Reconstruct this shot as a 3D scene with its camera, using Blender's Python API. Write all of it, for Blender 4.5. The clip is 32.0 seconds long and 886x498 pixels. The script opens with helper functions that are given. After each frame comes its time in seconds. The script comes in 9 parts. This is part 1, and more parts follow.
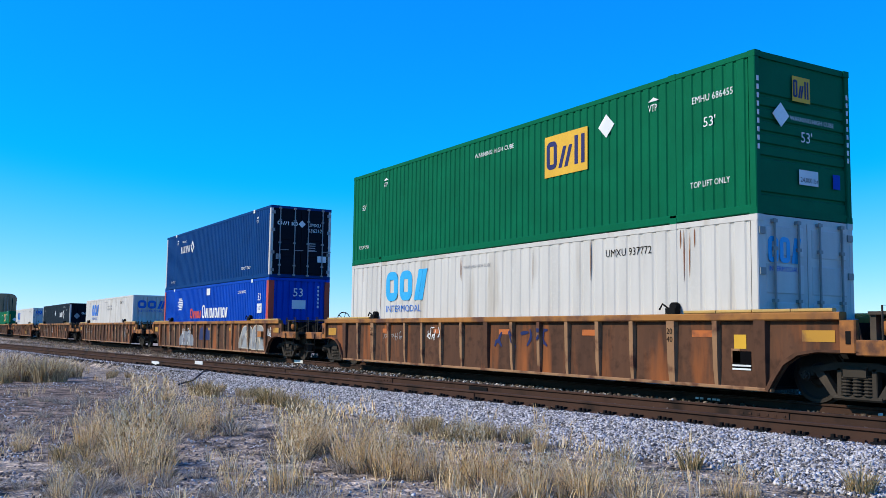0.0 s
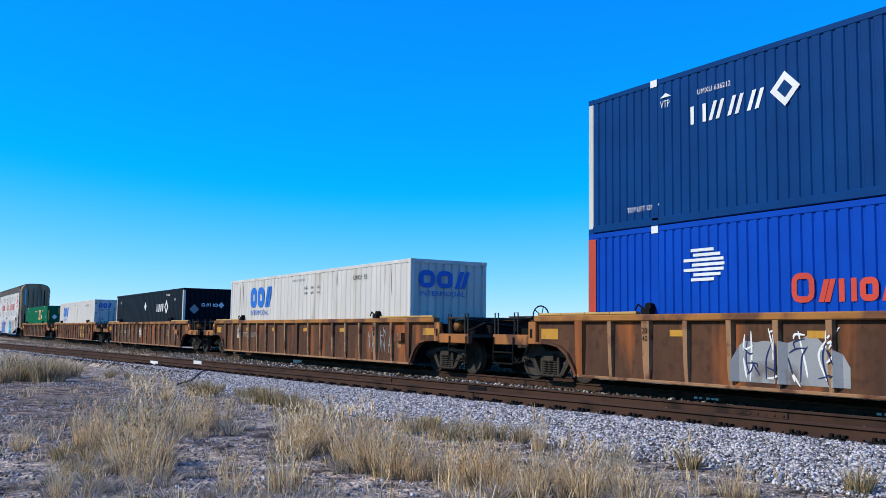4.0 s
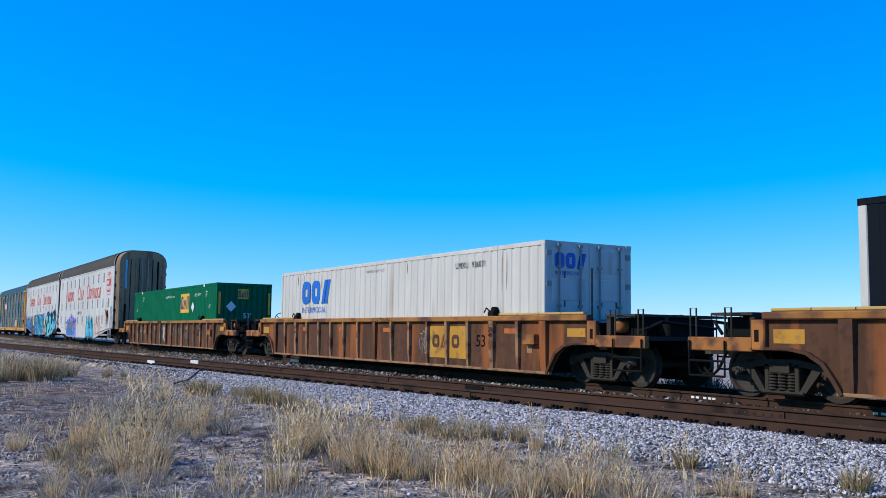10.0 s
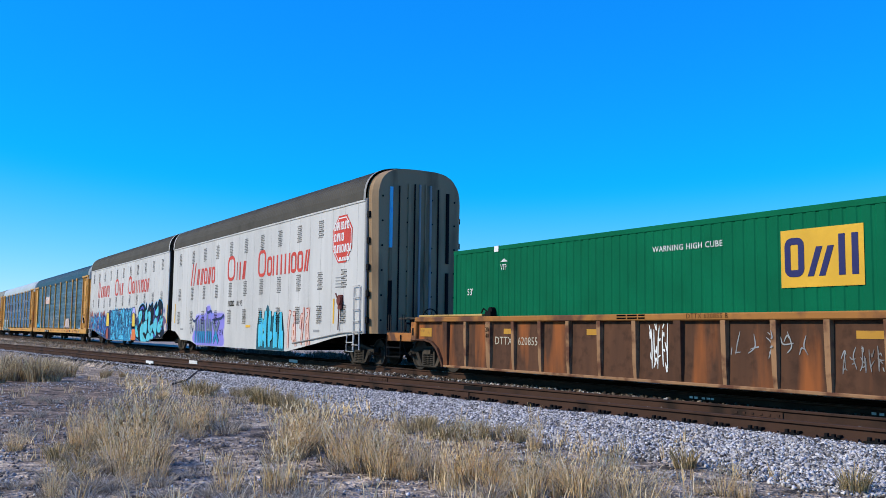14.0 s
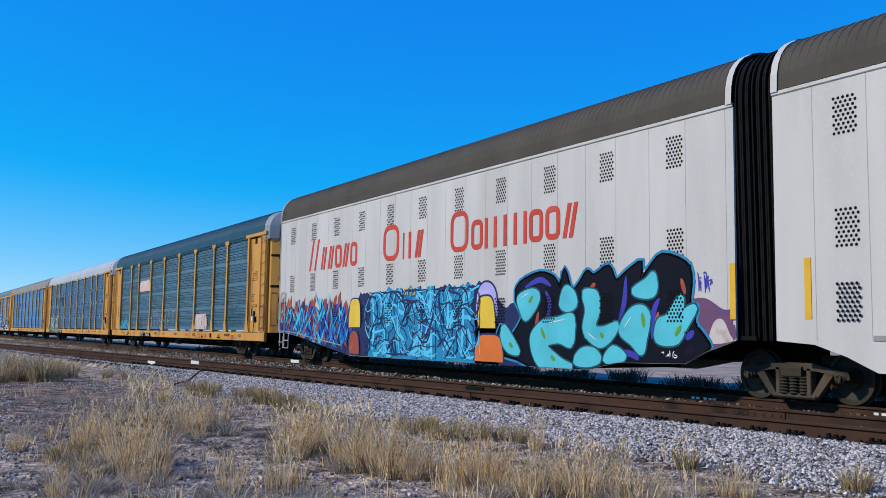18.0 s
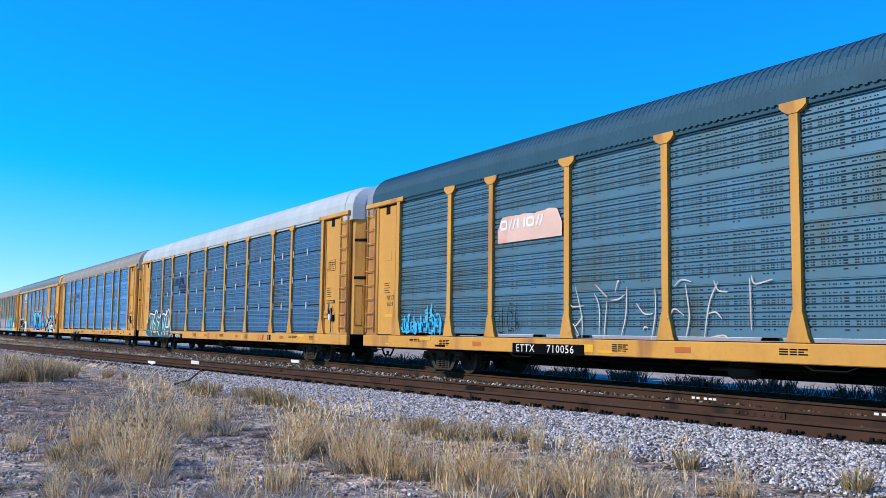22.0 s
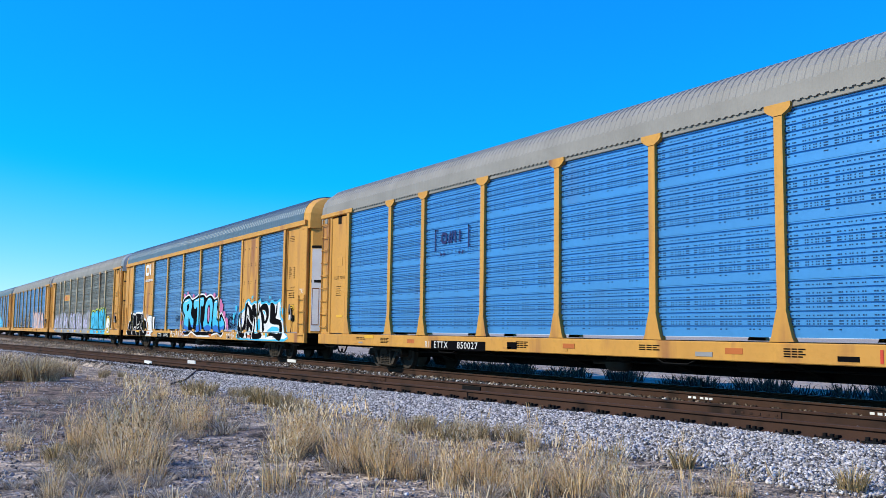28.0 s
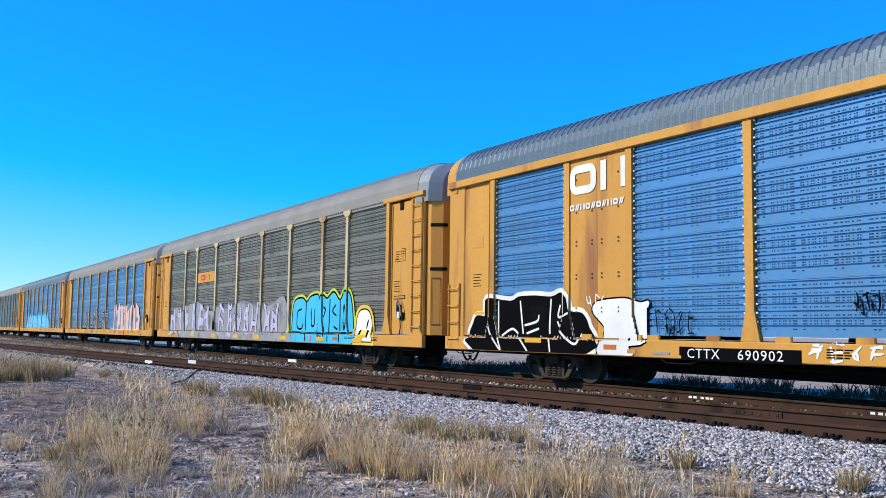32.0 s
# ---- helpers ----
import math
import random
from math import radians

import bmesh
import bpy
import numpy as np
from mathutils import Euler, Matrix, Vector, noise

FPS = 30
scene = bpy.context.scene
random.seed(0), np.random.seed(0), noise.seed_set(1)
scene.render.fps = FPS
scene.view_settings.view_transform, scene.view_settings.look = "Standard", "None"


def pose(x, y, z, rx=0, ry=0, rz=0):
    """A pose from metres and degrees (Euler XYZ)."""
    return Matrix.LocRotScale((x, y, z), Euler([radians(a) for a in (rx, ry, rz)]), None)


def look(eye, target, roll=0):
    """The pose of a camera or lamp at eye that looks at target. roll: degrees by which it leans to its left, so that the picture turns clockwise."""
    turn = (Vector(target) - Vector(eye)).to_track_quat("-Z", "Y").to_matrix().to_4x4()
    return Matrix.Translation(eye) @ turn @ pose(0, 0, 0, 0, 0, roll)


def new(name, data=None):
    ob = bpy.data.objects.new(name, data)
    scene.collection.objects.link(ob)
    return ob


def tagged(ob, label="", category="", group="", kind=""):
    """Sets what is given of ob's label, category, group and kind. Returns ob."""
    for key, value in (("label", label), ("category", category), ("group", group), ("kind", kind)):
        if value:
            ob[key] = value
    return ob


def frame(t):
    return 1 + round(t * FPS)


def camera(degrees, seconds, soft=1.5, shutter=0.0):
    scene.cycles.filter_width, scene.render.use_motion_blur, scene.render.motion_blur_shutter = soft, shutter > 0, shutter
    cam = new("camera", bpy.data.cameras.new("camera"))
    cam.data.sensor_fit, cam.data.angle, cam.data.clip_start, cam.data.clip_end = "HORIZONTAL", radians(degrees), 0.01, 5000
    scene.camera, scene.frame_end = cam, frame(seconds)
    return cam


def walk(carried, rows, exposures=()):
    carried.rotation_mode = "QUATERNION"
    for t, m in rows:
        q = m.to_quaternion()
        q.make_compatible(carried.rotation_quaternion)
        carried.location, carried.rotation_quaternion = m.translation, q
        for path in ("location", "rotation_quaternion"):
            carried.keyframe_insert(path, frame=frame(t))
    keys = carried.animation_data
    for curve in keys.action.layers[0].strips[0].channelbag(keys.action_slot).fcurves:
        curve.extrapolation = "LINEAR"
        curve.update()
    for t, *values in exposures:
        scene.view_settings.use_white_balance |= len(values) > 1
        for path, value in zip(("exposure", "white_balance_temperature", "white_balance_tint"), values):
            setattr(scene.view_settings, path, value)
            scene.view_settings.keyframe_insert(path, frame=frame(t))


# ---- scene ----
EYE = (0.0, 0.0, 1.45)
RAIL = 0.40          # top of the rails above the ground
TRACK_Y = 13.82      # centre line of the main track


def aim(yaw, pitch):
    """A hand-held camera that only turns a little: yaw to the left of +y, pitch up."""
    a, b = radians(yaw), radians(pitch)
    way = Vector((-math.sin(a) * math.cos(b), math.cos(a) * math.cos(b), math.sin(b)))
    return look(EYE, Vector(EYE) + 10 * way, 0.79)


cam = camera(51.8, 32.0, 0.6)
walk(cam, [(t, aim(yaw, pitch)) for t, yaw, pitch in (
    (0, 59.183, 5.29), (1, 59.161, 5.29), (2, 59.136, 5.286), (3, 59.129, 5.279), (4, 59.112, 5.272),
    (5, 59.095, 5.267), (6, 59.075, 5.261), (7, 59.001, 5.246), (8, 58.988, 5.241), (9, 58.953, 5.225),
    (10, 58.932, 5.237), (11, 58.905, 5.25), (12, 58.849, 5.225), (13, 58.84, 5.251), (14, 58.85, 5.257),
    (15, 58.88, 5.262), (16, 58.92, 5.267), (17, 58.943, 5.272), (18, 58.961, 5.272), (19, 58.985, 5.272),
    (20, 58.976, 5.255), (21, 58.965, 5.268), (22, 58.971, 5.273), (23, 58.97, 5.268), (24, 58.946, 5.235),
    (25, 58.853, 5.2), (26, 58.845, 5.228), (27, 58.815, 5.25), (28, 58.76, 5.25), (29, 58.745, 5.235),
    (30, 58.779, 5.233), (31, 58.794, 5.24), (32, 58.794, 5.239))],
    exposures=[(0, 0.64, 6500, 8), (3, 0.64, 6500, 8), (6, 0.36, 6400, 7), (9, 0.46, 6350, 7), (11, 0.48, 6400, 8), (13, 0.62, 6600, 7), (17, 0.34, 6650, 9),
               (20, 0.48, 6700, 9), (21, 0.70, 6650, 9), (22, 0.76, 6600, 9), (25, 0.60, 6500, 4), (28, 0.74, 6650, 6), (32, 0.74, 6800, 8)])


def travelled(t):
    """How far the train has come at t seconds."""
    return -117.063 + 8.8255 * t + 0.018775 * t ** 2 - 4.8026e-4 * t ** 3 + 6.5873e-6 * t ** 4


SUN_WAY = Vector((-0.32, -0.75, 0.58)).normalized()   # towards the sun
world = bpy.data.worlds.new("sky")
scene.world = world
world.use_nodes = True
wn, wl = world.node_tree.nodes, world.node_tree.links
sky = wn.new("ShaderNodeTexSky")
sky.sky_type, sky.sun_disc = "NISHITA", False
sky.sun_elevation = math.asin(SUN_WAY.z)
sky.sun_rotation = math.atan2(SUN_WAY.x, SUN_WAY.y) % (2 * math.pi)
sky.air_density, sky.dust_density, sky.ozone_density, sky.altitude = 1.0, 0.0, 2.4, 2500
# the clear desert sky: each colour graded on its own, deep blue overhead and pale at the horizon
apart, joined = wn.new("ShaderNodeSeparateColor"), wn.new("ShaderNodeCombineColor")
wl.new(sky.outputs[0], apart.inputs[0])
red = [wn.new("ShaderNodeMath") for _ in range(2)]
red[0].operation, red[1].operation = "MULTIPLY_ADD", "SMOOTH_MAX"
red[0].inputs[1].default_value, red[0].inputs[2].default_value = 0.085, -0.175
red[1].inputs[1].default_value, red[1].inputs[2].default_value = 0.003, 0.02
wl.new(apart.outputs[0], red[0].inputs[0])
wl.new(red[0].outputs[0], red[1].inputs[0])
wl.new(red[1].outputs[0], joined.inputs[0])
for band, power, share in ((1, 0.8, 0.118), (2, 0.2, 0.54)):
    bend, scale = wn.new("ShaderNodeMath"), wn.new("ShaderNodeMath")
    bend.operation, scale.operation = "POWER", "MULTIPLY"
    bend.inputs[1].default_value, scale.inputs[1].default_value = power, share
    wl.new(apart.outputs[band], bend.inputs[0])
    wl.new(bend.outputs[0], scale.inputs[0])
    wl.new(scale.outputs[0], joined.inputs[band])
wl.new(joined.outputs[0], wn["Background"].inputs["Color"])
wn["Background"].inputs["Strength"].default_value = 1.0
sun = new("sun", bpy.data.lights.new("sun", "SUN"))
sun.data.energy, sun.data.angle, sun.data.color = 2.9, radians(0.55), (1.0, 0.90, 0.74)
sun.matrix_world = look((0, 0, 60), Vector((0, 0, 60)) - SUN_WAY)
# ---- materials ----
def surface(name, base, other=None, rough=0.6, metal=0.0, scale=1.2, fine=14.0, bump=0.15, dirt=None, dirty=0.0,
            dirt_scale=0.7, streaks=False, detail=0.16, spec=0.3):
    """A node material: two tones by a broad noise, a fine grain, patches of dirt or rust, and a small relief."""
    m = bpy.data.materials.new(name)
    m.use_nodes = True
    n, l = m.node_tree.nodes, m.node_tree.links
    p = n["Principled BSDF"]
    p.inputs["Roughness"].default_value, p.inputs["Metallic"].default_value = rough, metal
    p.inputs["Specular IOR Level"].default_value = spec
    other = other or tuple(c * 0.78 for c in base)
    where = n.new("ShaderNodeTexCoord")
    who = n.new("ShaderNodeObjectInfo")
    shift = n.new("ShaderNodeVectorMath")
    shift.operation = "MULTIPLY_ADD"
    l.new(who.outputs["Random"], shift.inputs[0])
    shift.inputs[1].default_value = (37.0, 11.0, 23.0)
    l.new(where.outputs["Object"], shift.inputs[2])
    place = shift.outputs[0]
    if streaks:
        flat = n.new("ShaderNodeMapping")
        flat.inputs["Scale"].default_value = (1.0, 1.0, 0.16)
        l.new(place, flat.inputs["Vector"])
        place_low = flat.outputs[0]
    else:
        place_low = place

    def noise_of(size, where_from, depth=4):
        t = n.new("ShaderNodeTexNoise")
        t.inputs["Scale"].default_value, t.inputs["Detail"].default_value = size, depth
        l.new(where_from, t.inputs["Vector"])
        return t.outputs["Fac"]

    def ramp(fac, lo, hi):
        r = n.new("ShaderNodeMapRange")
        r.inputs["From Min"].default_value, r.inputs["From Max"].default_value = lo, hi
        l.new(fac, r.inputs["Value"])
        return r.outputs[0]

    def mix(fac, a, b):
        x = n.new("ShaderNodeMix")
        x.data_type = "RGBA"
        l.new(fac, x.inputs["Factor"])
        for v, s in ((a, x.inputs["A"]), (b, x.inputs["B"])):
            if isinstance(v, tuple):
                s.default_value = (*v, 1)
            else:
                l.new(v, s)
        return x.outputs["Result"]

    colour = mix(ramp(noise_of(scale, place_low), 0.3, 0.72), base, other)
    grain = noise_of(fine, place, 5)
    dark = tuple(c * (1 - detail) for c in base)
    colour = mix(ramp(grain, 0.5, 0.85), colour, dark)
    if dirt:
        edge = noise_of(dirt_scale, place_low, 6)
        colour = mix(ramp(edge, 0.72 - dirty * 0.4, 0.86 - dirty * 0.4), colour, dirt)
    l.new(colour, p.inputs["Base Color"])
    if bump:
        b = n.new("ShaderNodeBump")
        b.inputs["Strength"].default_value, b.inputs["Distance"].default_value = bump, 0.02
        l.new(grain, b.inputs["Height"])
        l.new(b.outputs[0], p.inputs["Normal"])
    return m


M = {}


def paint(key, base, rough=0.5, dirty=0.25, dirt=(0.16, 0.12, 0.09), **more):
    M[key] = surface(key, base, rough=rough, dirt=dirt, dirty=dirty, **more)


paint("green_paint", (0.001, 0.130, 0.058), 0.7, 0.06, (0.003, 0.105, 0.055), spec=0.06)
paint("white_paint", (0.61, 0.58, 0.525), 0.6, 0.3, (0.42, 0.37, 0.30), streaks=True, scale=2.0, dirt_scale=1.6, detail=0.08, bump=0.08)
paint("blue_paint", (0.0015, 0.044, 0.175), 0.6, 0.06, (0.004, 0.045, 0.14), spec=0.06)
paint("bright_blue_paint", (0.002, 0.062, 0.43), 0.6, 0.06, (0.006, 0.06, 0.32), spec=0.06)
paint("black_paint", (0.0045, 0.008, 0.014), 0.6, 0.15, (0.010, 0.013, 0.018), spec=0.07)
paint("red_paint", (0.52, 0.06, 0.03), 0.5, 0.15)
paint("rack_yellow", (0.61, 0.306, 0.056), 0.6, 0.42, (0.30, 0.125, 0.045), streaks=True, dirt_scale=1.3, other=(0.50, 0.245, 0.050), detail=0.22, fine=10)
paint("post_cream", (0.60, 0.46, 0.26), 0.6, 0.4, (0.36, 0.21, 0.10), streaks=True, dirt_scale=1.3)
paint("slot_dark", (0.010, 0.016, 0.024), 0.9, 0.1, (0.02, 0.02, 0.02))
paint("slot_blue", (0.012, 0.055, 0.14), 0.9, 0.1, (0.02, 0.05, 0.1))
paint("clip_white", (0.72, 0.74, 0.74), 0.45, 0.2, (0.4, 0.38, 0.34))
paint("chord_yellow", (0.37, 0.155, 0.036), 0.75, 0.62, (0.12, 0.05, 0.026), dirt_scale=1.3, spec=0.25)
paint("well_brown", (0.062, 0.030, 0.018), 0.85, 0.5, (0.28, 0.088, 0.026), dirt_scale=1.5, streaks=True, scale=2.6, spec=0.2, other=(0.115, 0.052, 0.028), detail=0.4, fine=6)
paint("rib_tan", (0.33, 0.18, 0.09), 0.8, 0.55, (0.12, 0.05, 0.028), dirt_scale=2.6, spec=0.2)
paint("well_orange", (0.42, 0.155, 0.032), 0.75, 0.6, (0.10, 0.042, 0.022), dirt_scale=2.2, detail=0.3, fine=9, other=(0.26, 0.10, 0.03))
paint("guide_yellow", (0.52, 0.33, 0.10), 0.65, 0.25, (0.2, 0.1, 0.04))
paint("kcs_white", (0.57, 0.555, 0.53), 0.6, 0.24, (0.44, 0.415, 0.375), streaks=True, dirt_scale=0.5, detail=0.05, bump=0.04)
paint("kcs_end", (0.36, 0.235, 0.125), 0.7, 0.5, (0.17, 0.105, 0.055), streaks=True, dirt_scale=1.6)
paint("truck_black", (0.050, 0.042, 0.034), 0.8, 0.35, (0.095, 0.074, 0.054), fine=22, spec=0.12)
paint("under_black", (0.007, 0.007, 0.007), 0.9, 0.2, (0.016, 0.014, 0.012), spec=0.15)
paint("roof_dark", (0.078, 0.070, 0.056), 0.75, 0.3, (0.05, 0.045, 0.036), spec=0.15)
paint("roof_blue_grey", (0.024, 0.080, 0.125), 0.55, 0.2, (0.020, 0.056, 0.085), spec=0.12)
paint("roof_white", (0.45, 0.50, 0.525), 0.5, 0.25, (0.36, 0.395, 0.415), streaks=True)
paint("cap_grey", (0.27, 0.30, 0.32), 0.5, 0.4, (0.12, 0.13, 0.14), streaks=True, dirt_scale=1.4, metal=0.2)
paint("roof_grey", (0.27, 0.26, 0.235), 0.6, 0.2, (0.19, 0.18, 0.16), spec=0.3)
paint("rail_rust", (0.070, 0.036, 0.024), 0.85, 0.45, (0.026, 0.017, 0.013), fine=30, dirt_scale=1.6, spec=0.12, other=(0.046, 0.026, 0.018))
paint("rail_top", (0.13, 0.115, 0.105), 0.5, 0.2, (0.07, 0.05, 0.04), metal=0.4)
paint("tie_wood", (0.060, 0.048, 0.040), 0.9, 0.3, (0.03, 0.024, 0.02), fine=40, bump=0.5)
paint("wheel_steel", (0.045, 0.037, 0.030), 0.6, 0.35, (0.024, 0.019, 0.016), fine=22, spec=0.2)
paint("roof_silver", (0.105, 0.15, 0.185), 0.45, 0.2, (0.085, 0.115, 0.14), spec=0.35, metal=0.2)
paint("steel_grey", (0.30, 0.29, 0.27), 0.55, 0.25, (0.16, 0.12, 0.09))
paint("mark_white", (0.78, 0.78, 0.76), 0.6, 0.05, (0.6, 0.6, 0.58), detail=0.15)
paint("mark_black", (0.005, 0.005, 0.006), 0.9, 0.05, (0.010, 0.010, 0.010), spec=0.02)
paint("mark_blue", (0.010, 0.14, 0.55), 0.55, 0.08, (0.03, 0.15, 0.4))
paint("mark_cyan", (0.03, 0.40, 0.75), 0.55, 0.1, (0.2, 0.45, 0.6))
paint("mark_navy", (0.012, 0.016, 0.11), 0.55, 0.08)
paint("worn_amber", (0.52, 0.26, 0.03), 0.65, 0.42, (0.22, 0.10, 0.03), dirt_scale=3.0)
paint("worn_orange", (0.52, 0.14, 0.03), 0.65, 0.45, (0.18, 0.06, 0.025), dirt_scale=3.0)
paint("rust_run", (0.20, 0.075, 0.03), 0.8, 0.4, (0.36, 0.2, 0.11), dirt_scale=5.0)
paint("mark_red", (0.60, 0.055, 0.03), 0.55, 0.12, (0.5, 0.12, 0.09))
paint("mark_amber", (0.75, 0.42, 0.03), 0.55, 0.1, (0.5, 0.28, 0.05))
paint("mark_orange", (0.72, 0.17, 0.03), 0.6, 0.15, (0.4, 0.1, 0.04))
paint("mark_bone", (0.52, 0.46, 0.36), 0.65, 0.3, (0.25, 0.18, 0.12), dirt_scale=4.0)
paint("mark_grey", (0.30, 0.30, 0.30), 0.6, 0.15)
paint("tag_deep", (0.008, 0.085, 0.12), 0.5, 0.3, (0.02, 0.11, 0.15), dirt_scale=2.0)
paint("tag_teal", (0.012, 0.24, 0.46), 0.5, 0.4, (0.01, 0.10, 0.40), dirt_scale=1.2)
paint("tag_blue", (0.010, 0.15, 0.56), 0.5, 0.35, (0.03, 0.36, 0.68), dirt_scale=1.4)
paint("tag_sky", (0.10, 0.58, 0.85), 0.5, 0.3, (0.02, 0.30, 0.75), dirt_scale=1.4)
paint("tag_violet", (0.26, 0.22, 0.68), 0.5, 0.35, (0.05, 0.25, 0.75), dirt_scale=1.3)
paint("tag_lilac", (0.42, 0.38, 0.75), 0.5, 0.2, (0.6, 0.6, 0.8))
paint("tag_rust", (0.36, 0.070, 0.036), 0.5, 0.35, (0.50, 0.17, 0.05), dirt_scale=1.6)
paint("tag_yellow", (0.80, 0.55, 0.05), 0.5, 0.15, (0.7, 0.35, 0.05))
paint("tag_navy", (0.012, 0.02, 0.10), 0.5, 0.2, (0.05, 0.05, 0.25))
paint("seam_grey", (0.40, 0.385, 0.36), 0.7, 0.4, (0.28, 0.26, 0.23), dirt_scale=2.0)
paint("brake_red", (0.16, 0.035, 0.025), 0.7, 0.4, (0.05, 0.03, 0.025))
paint("tag_ink", (0.004, 0.006, 0.014), 0.6, 0.3, (0.014, 0.012, 0.04), dirt_scale=1.4, spec=0.1)
paint("tag_indigo", (0.05, 0.045, 0.42), 0.45, 0.3, (0.02, 0.02, 0.16), dirt_scale=2.0)
paint("tag_aqua", (0.09, 0.55, 0.66), 0.45, 0.25, (0.03, 0.40, 0.55), dirt_scale=1.2)
paint("mark_aqua", (0.045, 0.50, 0.78), 0.5, 0.15, (0.02, 0.36, 0.70), dirt_scale=1.0)
paint("tag_green", (0.11, 0.33, 0.03), 0.5, 0.2, (0.05, 0.2, 0.05))
paint("tag_lime", (0.50, 0.62, 0.06), 0.5, 0.2, (0.45, 0.4, 0.05))
paint("tag_plum", (0.16, 0.07, 0.15), 0.5, 0.4, (0.08, 0.04, 0.2), dirt_scale=1.6)
paint("tag_slate", (0.16, 0.19, 0.26), 0.5, 0.3, (0.07, 0.10, 0.16), dirt_scale=1.6)
paint("tag_pale_lilac", (0.50, 0.47, 0.66), 0.55, 0.4, (0.55, 0.53, 0.6), dirt_scale=2.0)
paint("tag_teal_green", (0.012, 0.16, 0.17), 0.5, 0.3, (0.01, 0.10, 0.12), dirt_scale=1.6)
paint("tag_pink", (0.62, 0.16, 0.36), 0.5, 0.35, (0.4, 0.3, 0.5), dirt_scale=3.0)
paint("tag_peach", (0.75, 0.50, 0.42), 0.5, 0.3, (0.6, 0.2, 0.15))
paint("tag_chalk", (0.58, 0.52, 0.49), 0.6, 0.4, (0.42, 0.30, 0.28), dirt_scale=2.5)
paint("tag_silver", (0.30, 0.31, 0.32), 0.6, 0.45, (0.13, 0.11, 0.10), dirt_scale=1.8)


def sheet_steel(name, base, other, dark, rust=0.14, rough=0.45, metal=0.25):
    """Galvanised pressed sheet with rust runs."""
    M[name] = surface(name, base, other, rough=rough, metal=metal, scale=0.9, fine=9, bump=0.1, dirt=dark, dirty=rust, streaks=True, spec=0.25, dirt_scale=0.9)


sheet_steel("panel_grey", (0.080, 0.190, 0.290), (0.080, 0.150, 0.180), (0.10, 0.085, 0.07), 0.2)
sheet_steel("panel_slate", (0.048, 0.150, 0.305), (0.068, 0.148, 0.235), (0.085, 0.055, 0.04), 0.33)
sheet_steel("panel_blue", (0.070, 0.30, 0.64), (0.075, 0.265, 0.54), (0.10, 0.21, 0.42), rough=0.36, metal=0.4)
sheet_steel("panel_steel", (0.095, 0.275, 0.54), (0.105, 0.245, 0.43), (0.11, 0.20, 0.31), rough=0.36, metal=0.4)
sheet_steel("panel_brown", (0.23, 0.215, 0.175), (0.16, 0.15, 0.125), (0.11, 0.08, 0.055), 0.2)
